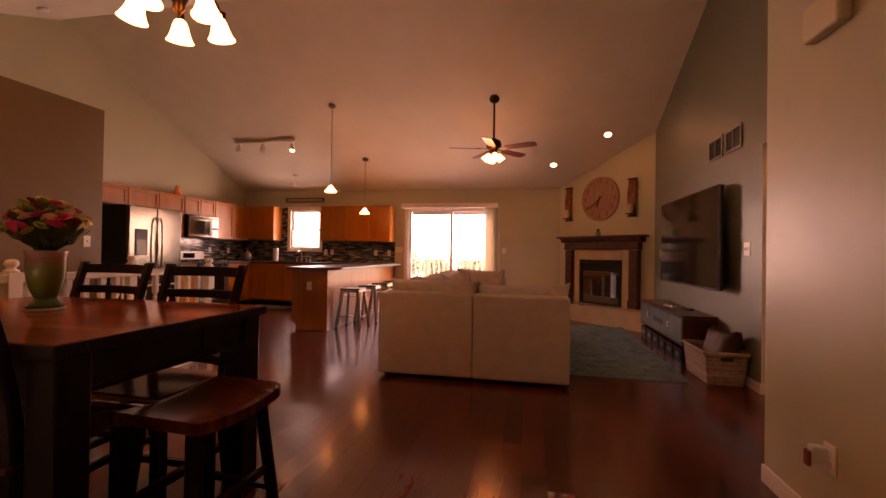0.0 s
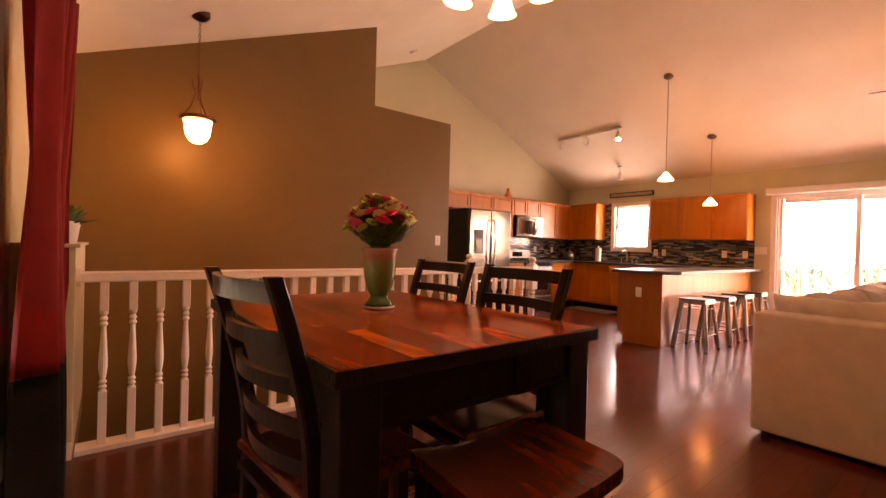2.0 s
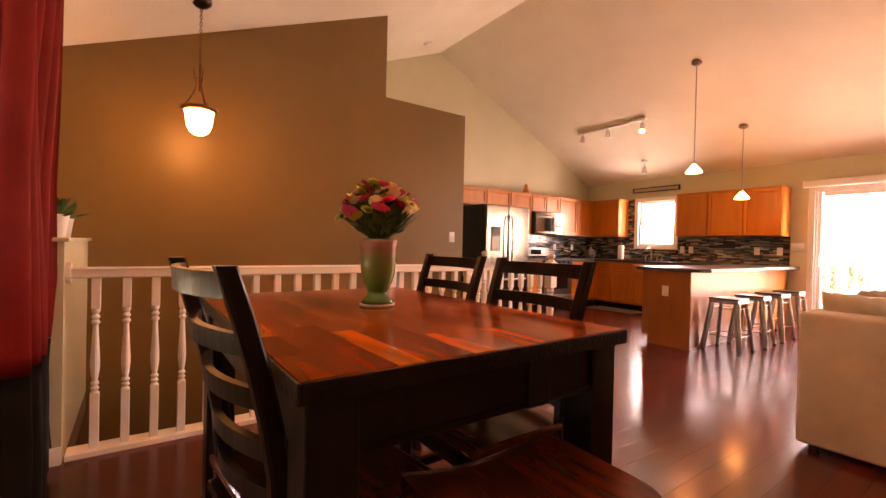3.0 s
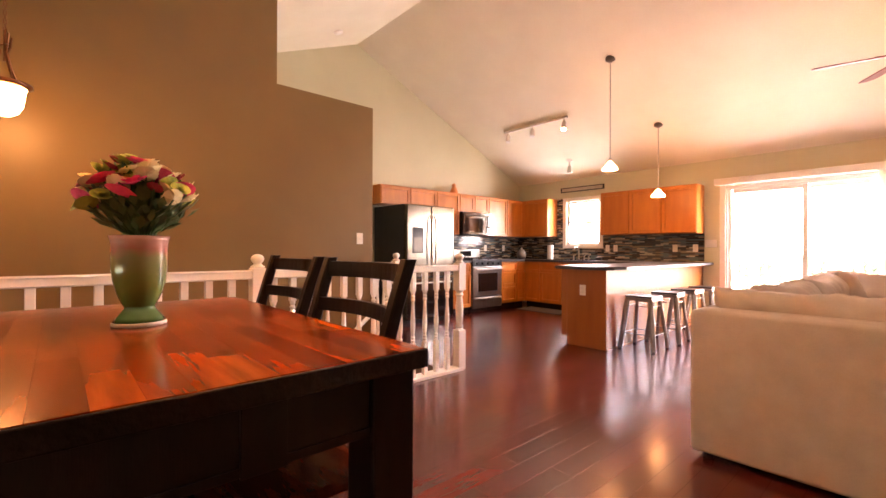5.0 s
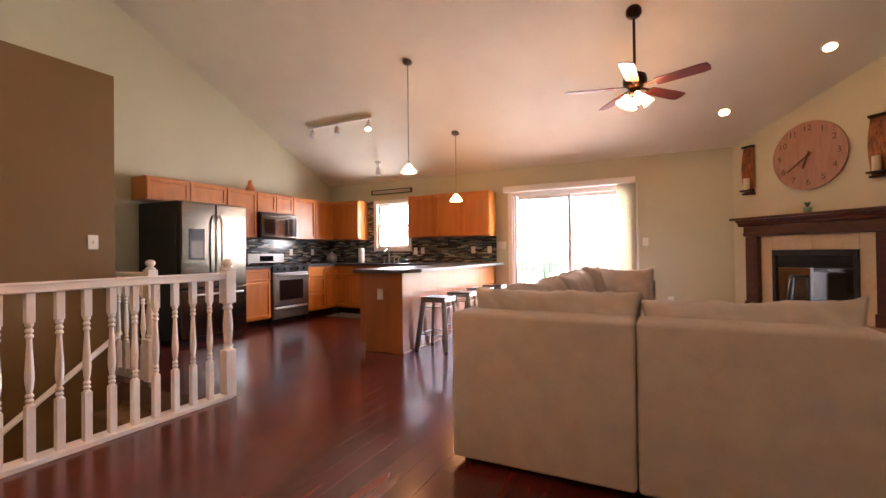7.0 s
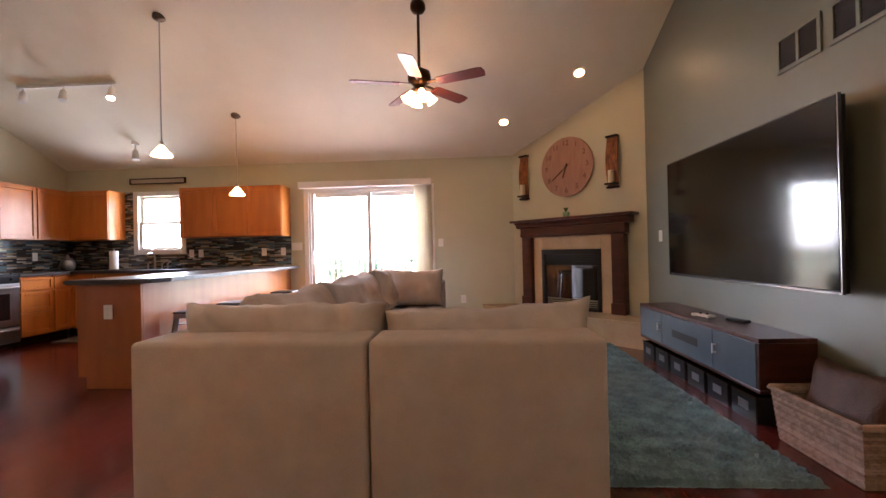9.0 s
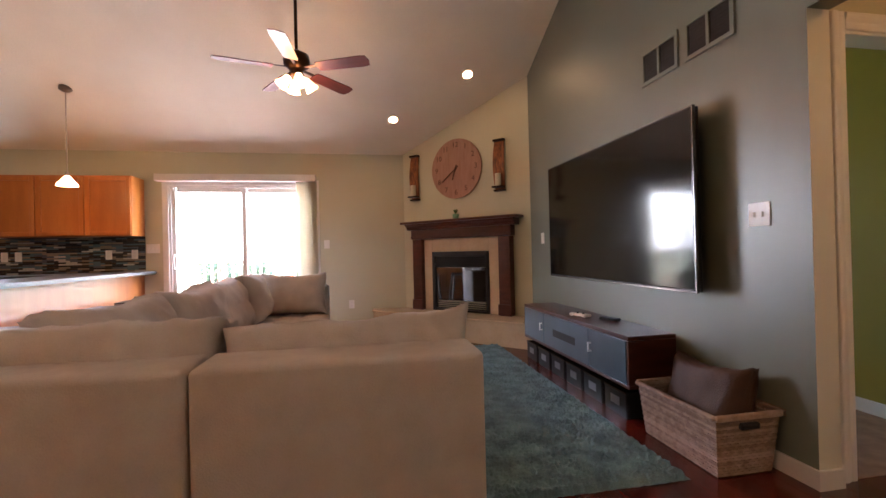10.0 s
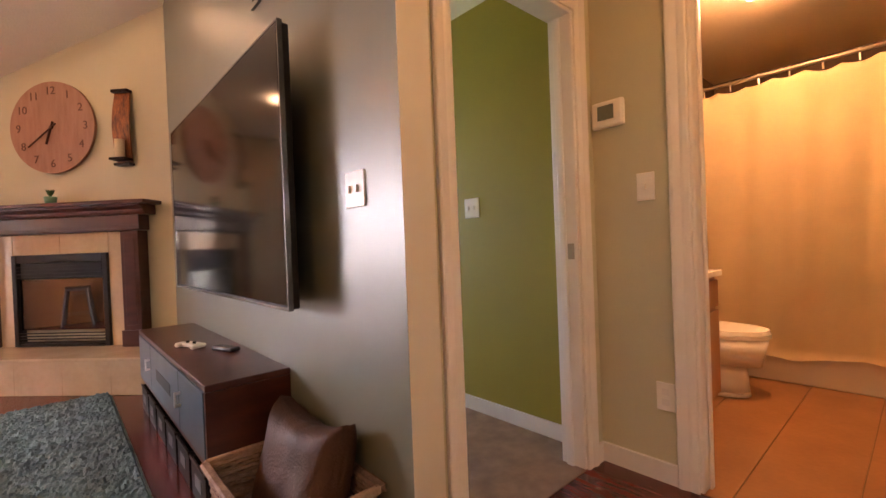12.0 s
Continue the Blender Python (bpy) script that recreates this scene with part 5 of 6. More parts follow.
sofa_body("back_panel", (-0.872, 3.88, 0.035), (-0.002, 4.1, 0.775), 0.022)
sofa_body("back_panel", (0.002, 3.88, 0.035), (0.828, 4.1, 0.775), 0.022)
def tufted(name, a, b, nx, ny, parent):
    """A seat pad with rows of sewn-in tufts on its top."""
    bm = bmesh.new()
    mx, my = nx * 12, ny * 12
    grid = []
    for j in range(my + 1):
        row = []
        for i in range(mx + 1):
            u, v = i / mx, j / my
            ed = min(u * (b[0] - a[0]), (1 - u) * (b[0] - a[0]), v * (b[1] - a[1]), (1 - v) * (b[1] - a[1]))
            puff = (abs(math.sin(math.pi * u * nx)) * abs(math.sin(math.pi * v * ny))) ** 0.45
            rnd = 0.05 * (1 - min(1.0, ed / 0.05)) ** 2
            z = b[2] - 0.034 * (1 - puff) * min(1.0, ed / 0.06) - rnd + 0.006 * noise.noise(Vector((u * 5 + a[0], v * 5 + a[1], 2.0)))
            row.append(bm.verts.new((a[0] + u * (b[0] - a[0]), a[1] + v * (b[1] - a[1]), z)))
        grid.append(row)
    for lo, hi in zip(grid, grid[1:]):
        for i in range(mx):
            bm.faces.new((lo[i], lo[i + 1], hi[i + 1], hi[i]))
    rim = [e for e in bm.edges if e.is_boundary]
    ext = bmesh.ops.extrude_edge_only(bm, edges=rim)
    for v in [g for g in ext["geom"] if isinstance(g, bmesh.types.BMVert)]:
        v.co.z = a[2]
    bmesh.ops.holes_fill(bm, edges=[e for e in bm.edges if e.is_boundary])
    return part(name, bm, SOFA, parent, smooth=True)


sofa_body("base", (-0.62, 4.105, 0.05), (0.022, 4.9, 0.27))
sofa_body("base", (0.028, 4.105, 0.05), (0.845, 4.915, 0.27))
tufted("seat_cushion", (-0.62, 4.12, 0.272), (0.02, 4.87, 0.465), 3, 3, sf)
tufted("seat_cushion", (0.03, 4.12, 0.272), (0.85, 4.925, 0.465), 4, 4, sf)
sofa_body("back_panel", (-0.872, 4.105, 0.035), (-0.64, 5.9, 0.775), 0.022)
sofa_body("back_panel", (-0.872, 5.905, 0.035), (-0.64, 7.64, 0.775), 0.022)
sofa_body("end_panel", (-0.635, 7.42, 0.035), (0.08, 7.64, 0.74), 0.035)
sofa_body("base", (-0.635, 4.91, 0.05), (0.07, 7.41, 0.27))
for y0, y1 in ((4.93, 5.72), (5.73, 6.56), (6.57, 7.41)):
    tufted("seat_cushion", (-0.63, y0, 0.272), (0.08, y1, 0.465), 3, 4, sf)
ott = thing("ottoman", pose(0.484, 5.36, 0.03), "beige microsuede tufted ottoman pushed against sofa", "ottoman")
part("base", box((-0.385, -0.42, 0.0), (0.38, 0.44, 0.24), 0.03, 3), SOFA, ott, smooth=True)
tufted("seat_pad", (-0.39, -0.425, 0.242), (0.387, 0.445, 0.432), 4, 4, ott)
for x, w, sd, rx, rz, slope in ((-0.408, 0.86, 1, -13, 0, -0.02), (0.432, 0.83, 2, -13, 0, 0.085)):
    c = part("back_cushion", cushion(w, 0.27, 0.405, 0.5, sd, 0.028, cuts=35, slope=slope, pinch=0.01, dip=0.012), SOFA, sf, smooth=True)
    c.matrix_basis = pose(x, 4.14, 0.465, rx, 0, rz)
for y, w, sd, rx in ((4.75, 0.7, 3, -20), (5.45, 0.76, 4, -13), (6.18, 0.76, 5, -21), (6.88, 0.66, 6, -14)):
    c = part("back_cushion", cushion(w, 0.33, 0.45, 0.66, sd, 0.022), SOFA, sf, smooth=True)
    c.matrix_basis = pose(-0.53, y, 0.46, rx, 0, 90 + (sd - 4) * 3)
c = part("back_cushion", cushion(0.64, 0.29, 0.43, 0.66, 8, 0.02), SOFA, sf, smooth=True)
c.matrix_basis = pose(-0.26, 7.3, 0.46, 12, 0, 178)
for x, y in ((-0.8, 3.94), (0.79, 3.94), (0.79, 4.75), (-0.8, 7.56), (0.02, 7.56), (0.02, 4.95)):
    part("foot", rod(bmesh.new(), (x, y, 0), (x, y, 0.05), 0.025, seg=10), BLACKP, sf)

# shag rug
rg = thing("area_rug", pose(0.815, 5.84, 0), "teal grey shag area rug on wood floor", "rug")
bm = bmesh.new()
bmesh.ops.create_grid(bm, x_segments=210, y_segments=275, size=0.5)
for v in bm.verts:
    x, y = v.co.x * 2.23, v.co.y * 2.92
    e = min(1.115 - abs(x), 1.46 - abs(y))
    z = 0.012 + 0.015 * noise.noise(Vector((x * 34 + 2 * math.sin(y * 9), y * 26, 0))) + 0.014 * noise.noise(Vector((x * 75, y * 60, 3)))
    if e < 0.012:
        v.co = (x + 0.006 * noise.noise(Vector((y * 60, x, 1))), y + 0.006 * noise.noise(Vector((x * 60, y, 5))), 0.001)
    else:
        v.co = (x, y, 0.012 + max(-0.009, z))
part("rug_top", bm, RUG, rg, smooth=False)

# television
tv = thing("television", pose(TVX, 5.663, 0.81, 0, 0, -90), "large wall-mounted flat television, switched off", "television")
part("housing", box((-0.945, -0.125, 0.004), (0.945, -0.085, 1.036), 0.006), BLACKP, tv)
part("screen", box((-0.935, -0.130, 0.02), (0.935, -0.1255, 1.032), 0.001, 1), SCREEN, tv, "dark glossy screen")
bz = mat("silver_bezel", (0.22, 0.22, 0.23), rough=0.25, metal=1, bump=0)
part("bezel", bx(bx(bx(bx(bmesh.new(), (-0.95, -0.131, 0.0), (0.95, -0.112, 0.012)), (-0.95, -0.131, 1.034), (0.95, -0.112, 1.042)), (-0.95, -0.131, 0.012), (-0.942, -0.112, 1.034)), (0.942, -0.131, 0.012), (0.95, -0.112, 1.034)), bz, tv)
part("wall_mount", box((-0.35, -0.084, 0.25), (0.35, 0, 0.75), 0.004), IRON, tv)
part("logo", box((-0.04, -0.1325, 0.003), (0.04, -0.1312, 0.01)), bz, tv)

# floating console
CHROME = mat("chrome", (0.88, 0.88, 0.88), (0.82, 0.82, 0.82), 0.38, metal=1, bump=0)
BLUEG = mat("slate_blue_front", (0.065, 0.1, 0.135), (0.045, 0.07, 0.095), 0.32, scale=4, fine=80, bump=0.05)
cn = thing("media_console", pose(TVX, 5.935, 0.19, 0, 0, -90), "wall-hung mahogany media console with slate doors", "console")
CW, CD, CH = 0.885, 0.335, 0.33
part("top", box((-CW, -CD, CH - 0.028), (CW, 0, CH), 0.004), MAHOG, cn)
part("bottom", box((-CW, -CD, 0), (CW, 0, 0.022), 0.003), MAHOG, cn)
for x in (-CW, CW - 0.022):
    part("side", box((x, -CD, 0.023), (x + 0.022, 0, CH - 0.029), 0.003), MAHOG, cn)
part("back", box((-CW + 0.023, -0.02, 0.023), (CW - 0.023, 0, CH - 0.029)), MAHOG, cn)
for x0, x1, hx in ((-0.86, -0.40, -0.43), (0.405, 0.86, 0.44)):
    d = part("door", box((x0, -CD - 0.004, 0.026), (x1, -CD + 0.014, CH - 0.032), 0.003), BLUEG, cn)
    part("handle", bx(bx(bx(bmesh.new(), (hx - 0.008, -CD - 0.03, 0.14), (hx + 0.008, -CD - 0.022, 0.21), 0.003), (hx - 0.006, -CD - 0.024, 0.142), (hx + 0.006, -CD - 0.004, 0.152)), (hx - 0.006, -CD - 0.024, 0.198), (hx + 0.006, -CD - 0.004, 0.208)), CHROME, d, "chrome handle")
d = part("drop_front", box((-0.395, -CD - 0.004, 0.026), (0.4, -CD + 0.014, CH - 0.032), 0.003), BLUEG, cn)
part("slot", box((-0.2, -CD - 0.006, 0.13), (0.2, -CD - 0.0045, 0.19)), BLACKP, d)
for x, y, z, nm, lb, m_ in ((0.05, -0.2, 0, "game_controller", "white game controller on console", PLATE), (0.3, -0.1, 0, "remote_control", "black remote control on console", BLACKP)):
    t = thing(nm, pose(TVX + y, 5.935 - x, 0.521, 0, 0, -70), lb, "controller" if m_ is PLATE else "remote")
    part("body", box((-0.08, -0.03, 0), (0.08, 0.03, 0.022), 0.01, 3), m_, t)
    if m_ is PLATE:
        for sx in (-1, 1):
            part("grip", box((sx * 0.05, -0.055, 0.0), (sx * 0.085, 0.0, 0.026), 0.012, 3), PLATE, t)
            part("stick", rod(bmesh.new(), (sx * 0.03, -0.01, 0.02), (sx * 0.03, -0.01, 0.033), 0.009), BLACKP, t)
crate = thing("storage_crate", pose(2.06, 5.2, 0, 0, 0, -90), "small black storage crate under console", "crate", "crates under console")
bm = bmesh.new()
bx(bm, (-0.12, 0, 0), (0.12, 0.008, 0.16), 0.002, 1)
bx(bm, (-0.12, 0.25, 0), (0.12, 0.258, 0.16), 0.002, 1)
bx(bm, (-0.12, 0.008, 0), (-0.112, 0.25, 0.16), 0.002, 1)
bx(bm, (0.112, 0.008, 0), (0.12, 0.25, 0.16), 0.002, 1)
bx(bm, (-0.112, 0.008, 0), (0.112, 0.25, 0.008))
part("body", bm, BLACKP, crate)
for y0 in (-0.004, 0.258):
    part("rim", box((-0.124, y0, 0.15), (0.124, y0 + 0.004, 0.165), 0.0015, 1), IRON, crate)
part("label_plate", bx(bmesh.new(), (-0.05, -0.003, 0.06), (0.05, 0.0, 0.115), 0.001, 1), mat("steel_label", (0.3, 0.31, 0.33), rough=0.35, metal=0.8), crate, "grey metal label holder")
for k in range(1, 6):
    copy_thing(crate, pose(2.06, 5.2 + k * 0.285, 0, 0, 0, -90))

# wicker basket with cushion
WICK = mat("wicker", (0.44, 0.31, 0.23), (0.22, 0.14, 0.10), 0.7, scale=25, fine=150, bump=0.4, vary=0.5)
bk = thing("wicker_basket", pose(2.2, 4.62, 0), "woven wicker basket holding a brown cushion", "basket")
rows_b = 20
for r in range(rows_b):
    z = 0.012 + r * 0.0139
    g = r / rows_b
    a, b = 0.145 + 0.025 * g, 0.255 + 0.025 * g
    bm = bmesh.new()
    pts = []
    for x0, y0, x1, y1 in ((-a, -b, a, -b), (a, -b, a, b), (a, b, -a, b), (-a, b, -a, -b)):
        n = 26 if abs(y1 - y0) > 0.3 else 16
        for i in range(n):
            u = i / n
            ph = (1 if (i + r) % 2 else -1) * 0.0016
            x, y = x0 + (x1 - x0) * u, y0 + (y1 - y0) * u
            nx_, ny_ = (0, -1 if y0 < 0 else 1) if abs(x1 - x0) > abs(y1 - y0) else (1 if x0 > 0 else -1, 0)
            pts.append(Vector((x + nx_ * ph, y + ny_ * ph, z)))
    rings = []
    for i, p in enumerate(pts):
        q = (pts[(i + 1) % len(pts)] - pts[i - 1]).normalized()
        o = Vector((q.y, -q.x, 0))
        rings.append([bm.verts.new(p + o * 0.007 * math.cos(t) + Vector((0, 0, 0.0082 * math.sin(t)))) for t in (0.79, 2.36, 3.93, 5.5)])
    for i in range(len(rings)):
        u, w_ = rings[i], rings[(i + 1) % len(rings)]
        for k in range(4):
            bm.faces.new((u[k], u[(k + 1) % 4], w_[(k + 1) % 4], w_[k]))
    part("coil", bm, WICK, bk)
part("bottom", box((-0.14, -0.25, 0.0), (0.14, 0.25, 0.012)), WICK, bk)
bm = bmesh.new()
for x0, y0, x1, y1 in ((-0.178, -0.288, 0.178, -0.288), (0.178, -0.288, 0.178, 0.288), (0.178, 0.288, -0.178, 0.288), (-0.178, 0.288, -0.178, -0.288)):
    bar(bm, (x0, y0, 0.285), (x1, y1, 0.285), 0.03, 0.02, 0.006) if abs(x1 - x0) < 0.01 else bar(bm, (x0, y0, 0.285), (x1, y1, 0.285), 0.02, 0.03, 0.006)
part("rim", bm, WICK, bk)
part("handle_hole", box((-0.05, -0.299, 0.225), (0.05, -0.27, 0.255), 0.008), BLACKP, bk)
LEATH = mat("brown_leather", (0.085, 0.038, 0.02), (0.045, 0.022, 0.014), 0.62, scale=6, fine=110, bump=0.3, spec=0.3)
pw = tagged(part("throw_pillow", cushion(0.5, 0.18, 0.45, 0.75, 12, 0.008), LEATH, smooth=True), "brown leather throw pillow standing in basket", "pillow")
pw.matrix_basis = pose(2.2, 4.64, 0.03, 16, 3, 90)

# ---- fireplace ----
FIRE = pose(1.70, 8.16, 0, 0, 0, -46.6)
STONE = mat("beige_marble", (0.58, 0.45, 0.29), (0.48, 0.36, 0.22), 0.09, scale=4, fine=30, bump=0.02)
fp = thing("fireplace", FIRE, "mahogany corner fireplace with stone surround", "fireplace")
for x0, x1 in ((-0.71, -0.555), (0.635, 0.79)):
    pil = part("pilaster", box((x0, -0.11, 0.285), (x1, 0.0, 1.24), 0.004), MAHOG, fp)
    part("plinth", box((x0 - 0.01, -0.125, 0.285), (x1 + 0.01, -0.1105, 0.42), 0.004), MAHOG, pil)
    part("panel", box((x0 + 0.03, -0.116, 0.46), (x1 - 0.03, -0.1105, 1.18), 0.003), MAHOG, pil)
part("frieze", box((-0.73, -0.115, 1.245), (0.81, 0.0, 1.37), 0.004), MAHOG, fp)
part("crown", prism(bmesh.new(), [(0, 1.372), (-0.12, 1.372), (-0.135, 1.39), (-0.14, 1.41), (-0.175, 1.435), (-0.18, 1.452), (0, 1.452)], "x", -0.79, 0.87), MAHOG, fp)
part("shelf", box((-0.85, -0.21, 1.454), (0.93, 0.0, 1.485), 0.006), MAHOG, fp)
part("dentil_band", box((-0.735, -0.121, 1.262), (0.815, -0.1155, 1.285), 0.002), MAHOG, fp)
for x0, x1, z0, z1 in ((-0.553, -0.41, 0.285, 1.242), (0.47, 0.633, 0.285, 1.242), (-0.41, 0.03, 1.07, 1.242), (0.03, 0.47, 1.07, 1.242)):
    part("tile", box((x0 + 0.001, -0.05, z0), (x1 - 0.001, 0.0, z1), 0.002, 1), STONE, fp)
fb = part("firebox", bx(bx(bx(bx(bmesh.new(), (-0.408, -0.07, 0.286), (-0.365, 0, 1.068), 0.003, 1), (0.425, -0.07, 0.286), (0.468, 0, 1.068), 0.003, 1), (-0.365, -0.07, 1.0), (0.425, 0, 1.068), 0.003, 1), (-0.365, -0.07, 0.286), (0.425, 0, 0.31), 0.003, 1), BLACKP, fp)
part("hood", box((-0.364, -0.035, 0.86), (0.424, -0.012, 0.999), 0.004), BLACKP, fb)
for z in (0.325, 0.35, 0.375, 0.4, 0.875, 0.905, 0.935, 0.965):
    part("louver", bar(bmesh.new(), (-0.36, -0.06, z), (0.42, -0.06, z), 0.02, 0.008), BLACKP, fb)
part("glass_front", box((-0.36, -0.045, 0.425), (0.42, -0.04, 0.858)), FIREG, fb, "dark reflecting glass")
bm = prism(bmesh.new(), [(0.56, 8.66), (2.19, 6.95), (2.395, 6.95), (2.395, 7.40), (1.05, 8.838), (0.56, 8.846)], "z", 0.26, 0.284)
bmesh.ops.bevel(bm, geom=bm.edges[:], offset=0.004, segments=1, affect="EDGES")
hs = thing("hearth", pose(0, 0, 0), "raised beige stone hearth", "hearth")
part("slab", bm, STONE, hs)
part("core", prism(bmesh.new(), [(0.60, 8.66), (2.2, 6.98), (2.39, 6.98), (2.39, 7.38), (1.05, 8.82), (0.60, 8.83)], "z", 0.0, 0.259), STONE, hs)
p0, p1 = Vector((0.575, 8.67)), Vector((2.2, 6.965))
for k in range(6):
    a, b = p0.lerp(p1, k / 6 + 0.0004), p0.lerp(p1, (k + 1) / 6 - 0.0004)
    nn = Vector((0.0105, 0.01))
    part("tile", prism(bmesh.new(), [a[:], b[:], (b + nn)[:], (a + nn)[:]], "z", 0.002, 0.258), STONE, hs)
part("tile", box((0.576, 8.69, 0.002), (0.59, 8.84, 0.258)), STONE, hs)

CLOCKW = mat("pale_pinkish_wood", (0.40, 0.22, 0.145), (0.31, 0.155, 0.1), 0.6, scale=4, fine=40, bump=0.1, stretch=(6, 1, 1))
ck = thing("wall_clock", FIRE @ pose(-0.01, 0, 2.15), "large round wooden wall clock with numerals", "clock")
part("face", rod(bmesh.new(), (0, -0.006, 0), (0, -0.03, 0), 0.39, seg=64), CLOCKW, ck)
INK = mat("dark_brown_ink", (0.13, 0.055, 0.035), rough=0.7, bump=0)


def text_mesh(body, size):
    cu_ = bpy.data.curves.new("text", "FONT")
    cu_.body, cu_.size, cu_.align_x, cu_.align_y, cu_.extrude = body, size, "CENTER", "CENTER", 0.001
    ob = new("text", cu_)
    me = bpy.data.meshes.new_from_object(ob.evaluated_get(bpy.context.evaluated_depsgraph_get()))
    bpy.data.objects.remove(ob)
    return me


for h in range(1, 13):
    a = radians(90 - 30 * h)
    me = text_mesh(str(h), 0.095)
    me.materials.append(INK)
    ob = new("numeral", me)
    ob.parent = ck
    ob.matrix_basis = pose(0.31 * math.cos(a), -0.032, 0.31 * math.sin(a), 90, 0, 0)
for nm, deg, ln, w_ in (("hour_pointer", 90 - 30 * 6.65, 0.15, 0.02), ("minute_pointer", 90 - 6 * 39, 0.27, 0.014)):
    a = radians(deg)
    d = Vector((math.cos(a), 0, math.sin(a)))
    part(nm, bar(bmesh.new(), Vector((0, -0.038, 0)) - d * 0.05, Vector((0, -0.038, 0)) + d * ln, w_, 0.004), INK, ck)
part("hub", rod(bmesh.new(), (0, -0.03, 0), (0, -0.045, 0), 0.014), INK, ck)
STAVE = mat("barrel_stave", (0.38, 0.12, 0.022), (0.045, 0.012, 0.006), 0.35, scale=10, fine=40, bump=0.1, stretch=(4, 4, 1))
CANDLE = mat("cream_wax", (0.75, 0.66, 0.45), rough=0.5, bump=0.02)
for x in (-0.71, 0.635):
    sc = thing("candle_sconce", FIRE @ pose(x, 0, 1.80), "wooden stave wall sconce with cream candle", "sconce", "sconces by the clock")
    bm = bmesh.new()
    for k in range(8):
        z0, z1 = k * 0.0775, (k + 1) * 0.0775
        c0, c1 = -0.02 - 0.035 * math.sin(math.pi * k / 8), -0.02 - 0.035 * math.sin(math.pi * (k + 1) / 8)
        w0, w1 = 0.065 + 0.012 * math.sin(math.pi * k / 8), 0.065 + 0.012 * math.sin(math.pi * (k + 1) / 8)
        vs = [bm.verts.new(v) for v in ((-w0, c0, z0), (w0, c0, z0), (w1, c1, z1), (-w1, c1, z1), (-w0, c0 + 0.015, z0), (w0, c0 + 0.015, z0), (w1, c1 + 0.015, z1), (-w1, c1 + 0.015, z1))]
        for f in ((0, 1, 2, 3), (4, 7, 6, 5), (0, 3, 7, 4), (1, 5, 6, 2)):
            bm.faces.new([vs[j] for j in f])
    bmesh.ops.remove_doubles(bm, verts=bm.verts[:], dist=0.0005)
    part("stave", bm, STAVE, sc)
    part("shelf", box((-0.07, -0.11, 0.03), (0.07, -0.02, 0.05), 0.003), ESPRESSO, sc)
    part("top_cap", box((-0.072, -0.06, 0.6), (0.072, 0.0, 0.625), 0.003), ESPRESSO, sc)
    part("foot_cap", box((-0.072, -0.06, -0.01), (0.072, 0.0, 0.012), 0.003), ESPRESSO, sc)
    part("candle", rod(bmesh.new(), (0, -0.07, 0.05), (0, -0.07, 0.2), 0.036, seg=20), CANDLE, sc, "cream pillar candle", smooth=False)
gp = thing("mantel_ornament", FIRE @ pose(0.02, -0.1, 1.486), "small green potted plant on mantel", "plant")
part("pot", lathe(bmesh.new(), [(0.035, 0), (0.045, 0.06), (0.04, 0.065), (0.0, 0.06)]), mat("mint_glaze", (0.2, 0.42, 0.25), rough=0.3), gp, smooth=True)
bm = bmesh.new()
for i in range(14):
    a = i * 2.4
    o = Vector((math.cos(a) * 0.5, math.sin(a) * 0.5, 1)).normalized() * 0.08
    s_ = Vector((-math.sin(a), math.cos(a), 0)) * 0.012
    p = Vector((0, 0, 0.055))
    bm.faces.new([bm.verts.new(v) for v in (p, p + o * 0.5 + s_, p + o, p + o * 0.5 - s_)])
part("leaves", bm, STEM, gp)

# ---- ceiling lamps and fan ----


def bell(r=0.075, h=0.12):
    return [(0.018, h), (0.03, h - 0.008), (r * 0.55, h * 0.72), (r * 0.68, h * 0.4), (r * 0.85, h * 0.12), (r, 0.0), (r - 0.004, 0.0), (r * 0.8, h * 0.12), (r * 0.6, h * 0.45), (0.012, h - 0.012)]


FANX, FANY = -0.075, 6.59
FZ = ceil_z(FANY)
fan = thing("ceiling_fan", pose(FANX, FANY, FZ), "five-blade ceiling fan with lit glass shades", "ceiling fan")
part("canopy", lathe(bmesh.new(), [(0.075, 0.035), (0.075, -0.03), (0.055, -0.06), (0.02, -0.075)]), IRON, fan, smooth=True)
part("downrod", rod(bmesh.new(), (0, 0, -0.06), (0, 0, -0.62), 0.014), IRON, fan)
part("motor", lathe(bmesh.new(), [(0.02, -0.6), (0.05, -0.62), (0.105, -0.65), (0.115, -0.7), (0.11, -0.74), (0.07, -0.77), (0.05, -0.8), (0.06, -0.82), (0.03, -0.84)], seg=28), IRON, fan, smooth=True)
BLADE = mat("cherry_fan_blade", (0.17, 0.03, 0.018), (0.10, 0.018, 0.011), 0.35, scale=5, fine=50, bump=0.04, stretch=(0.6, 6, 1))
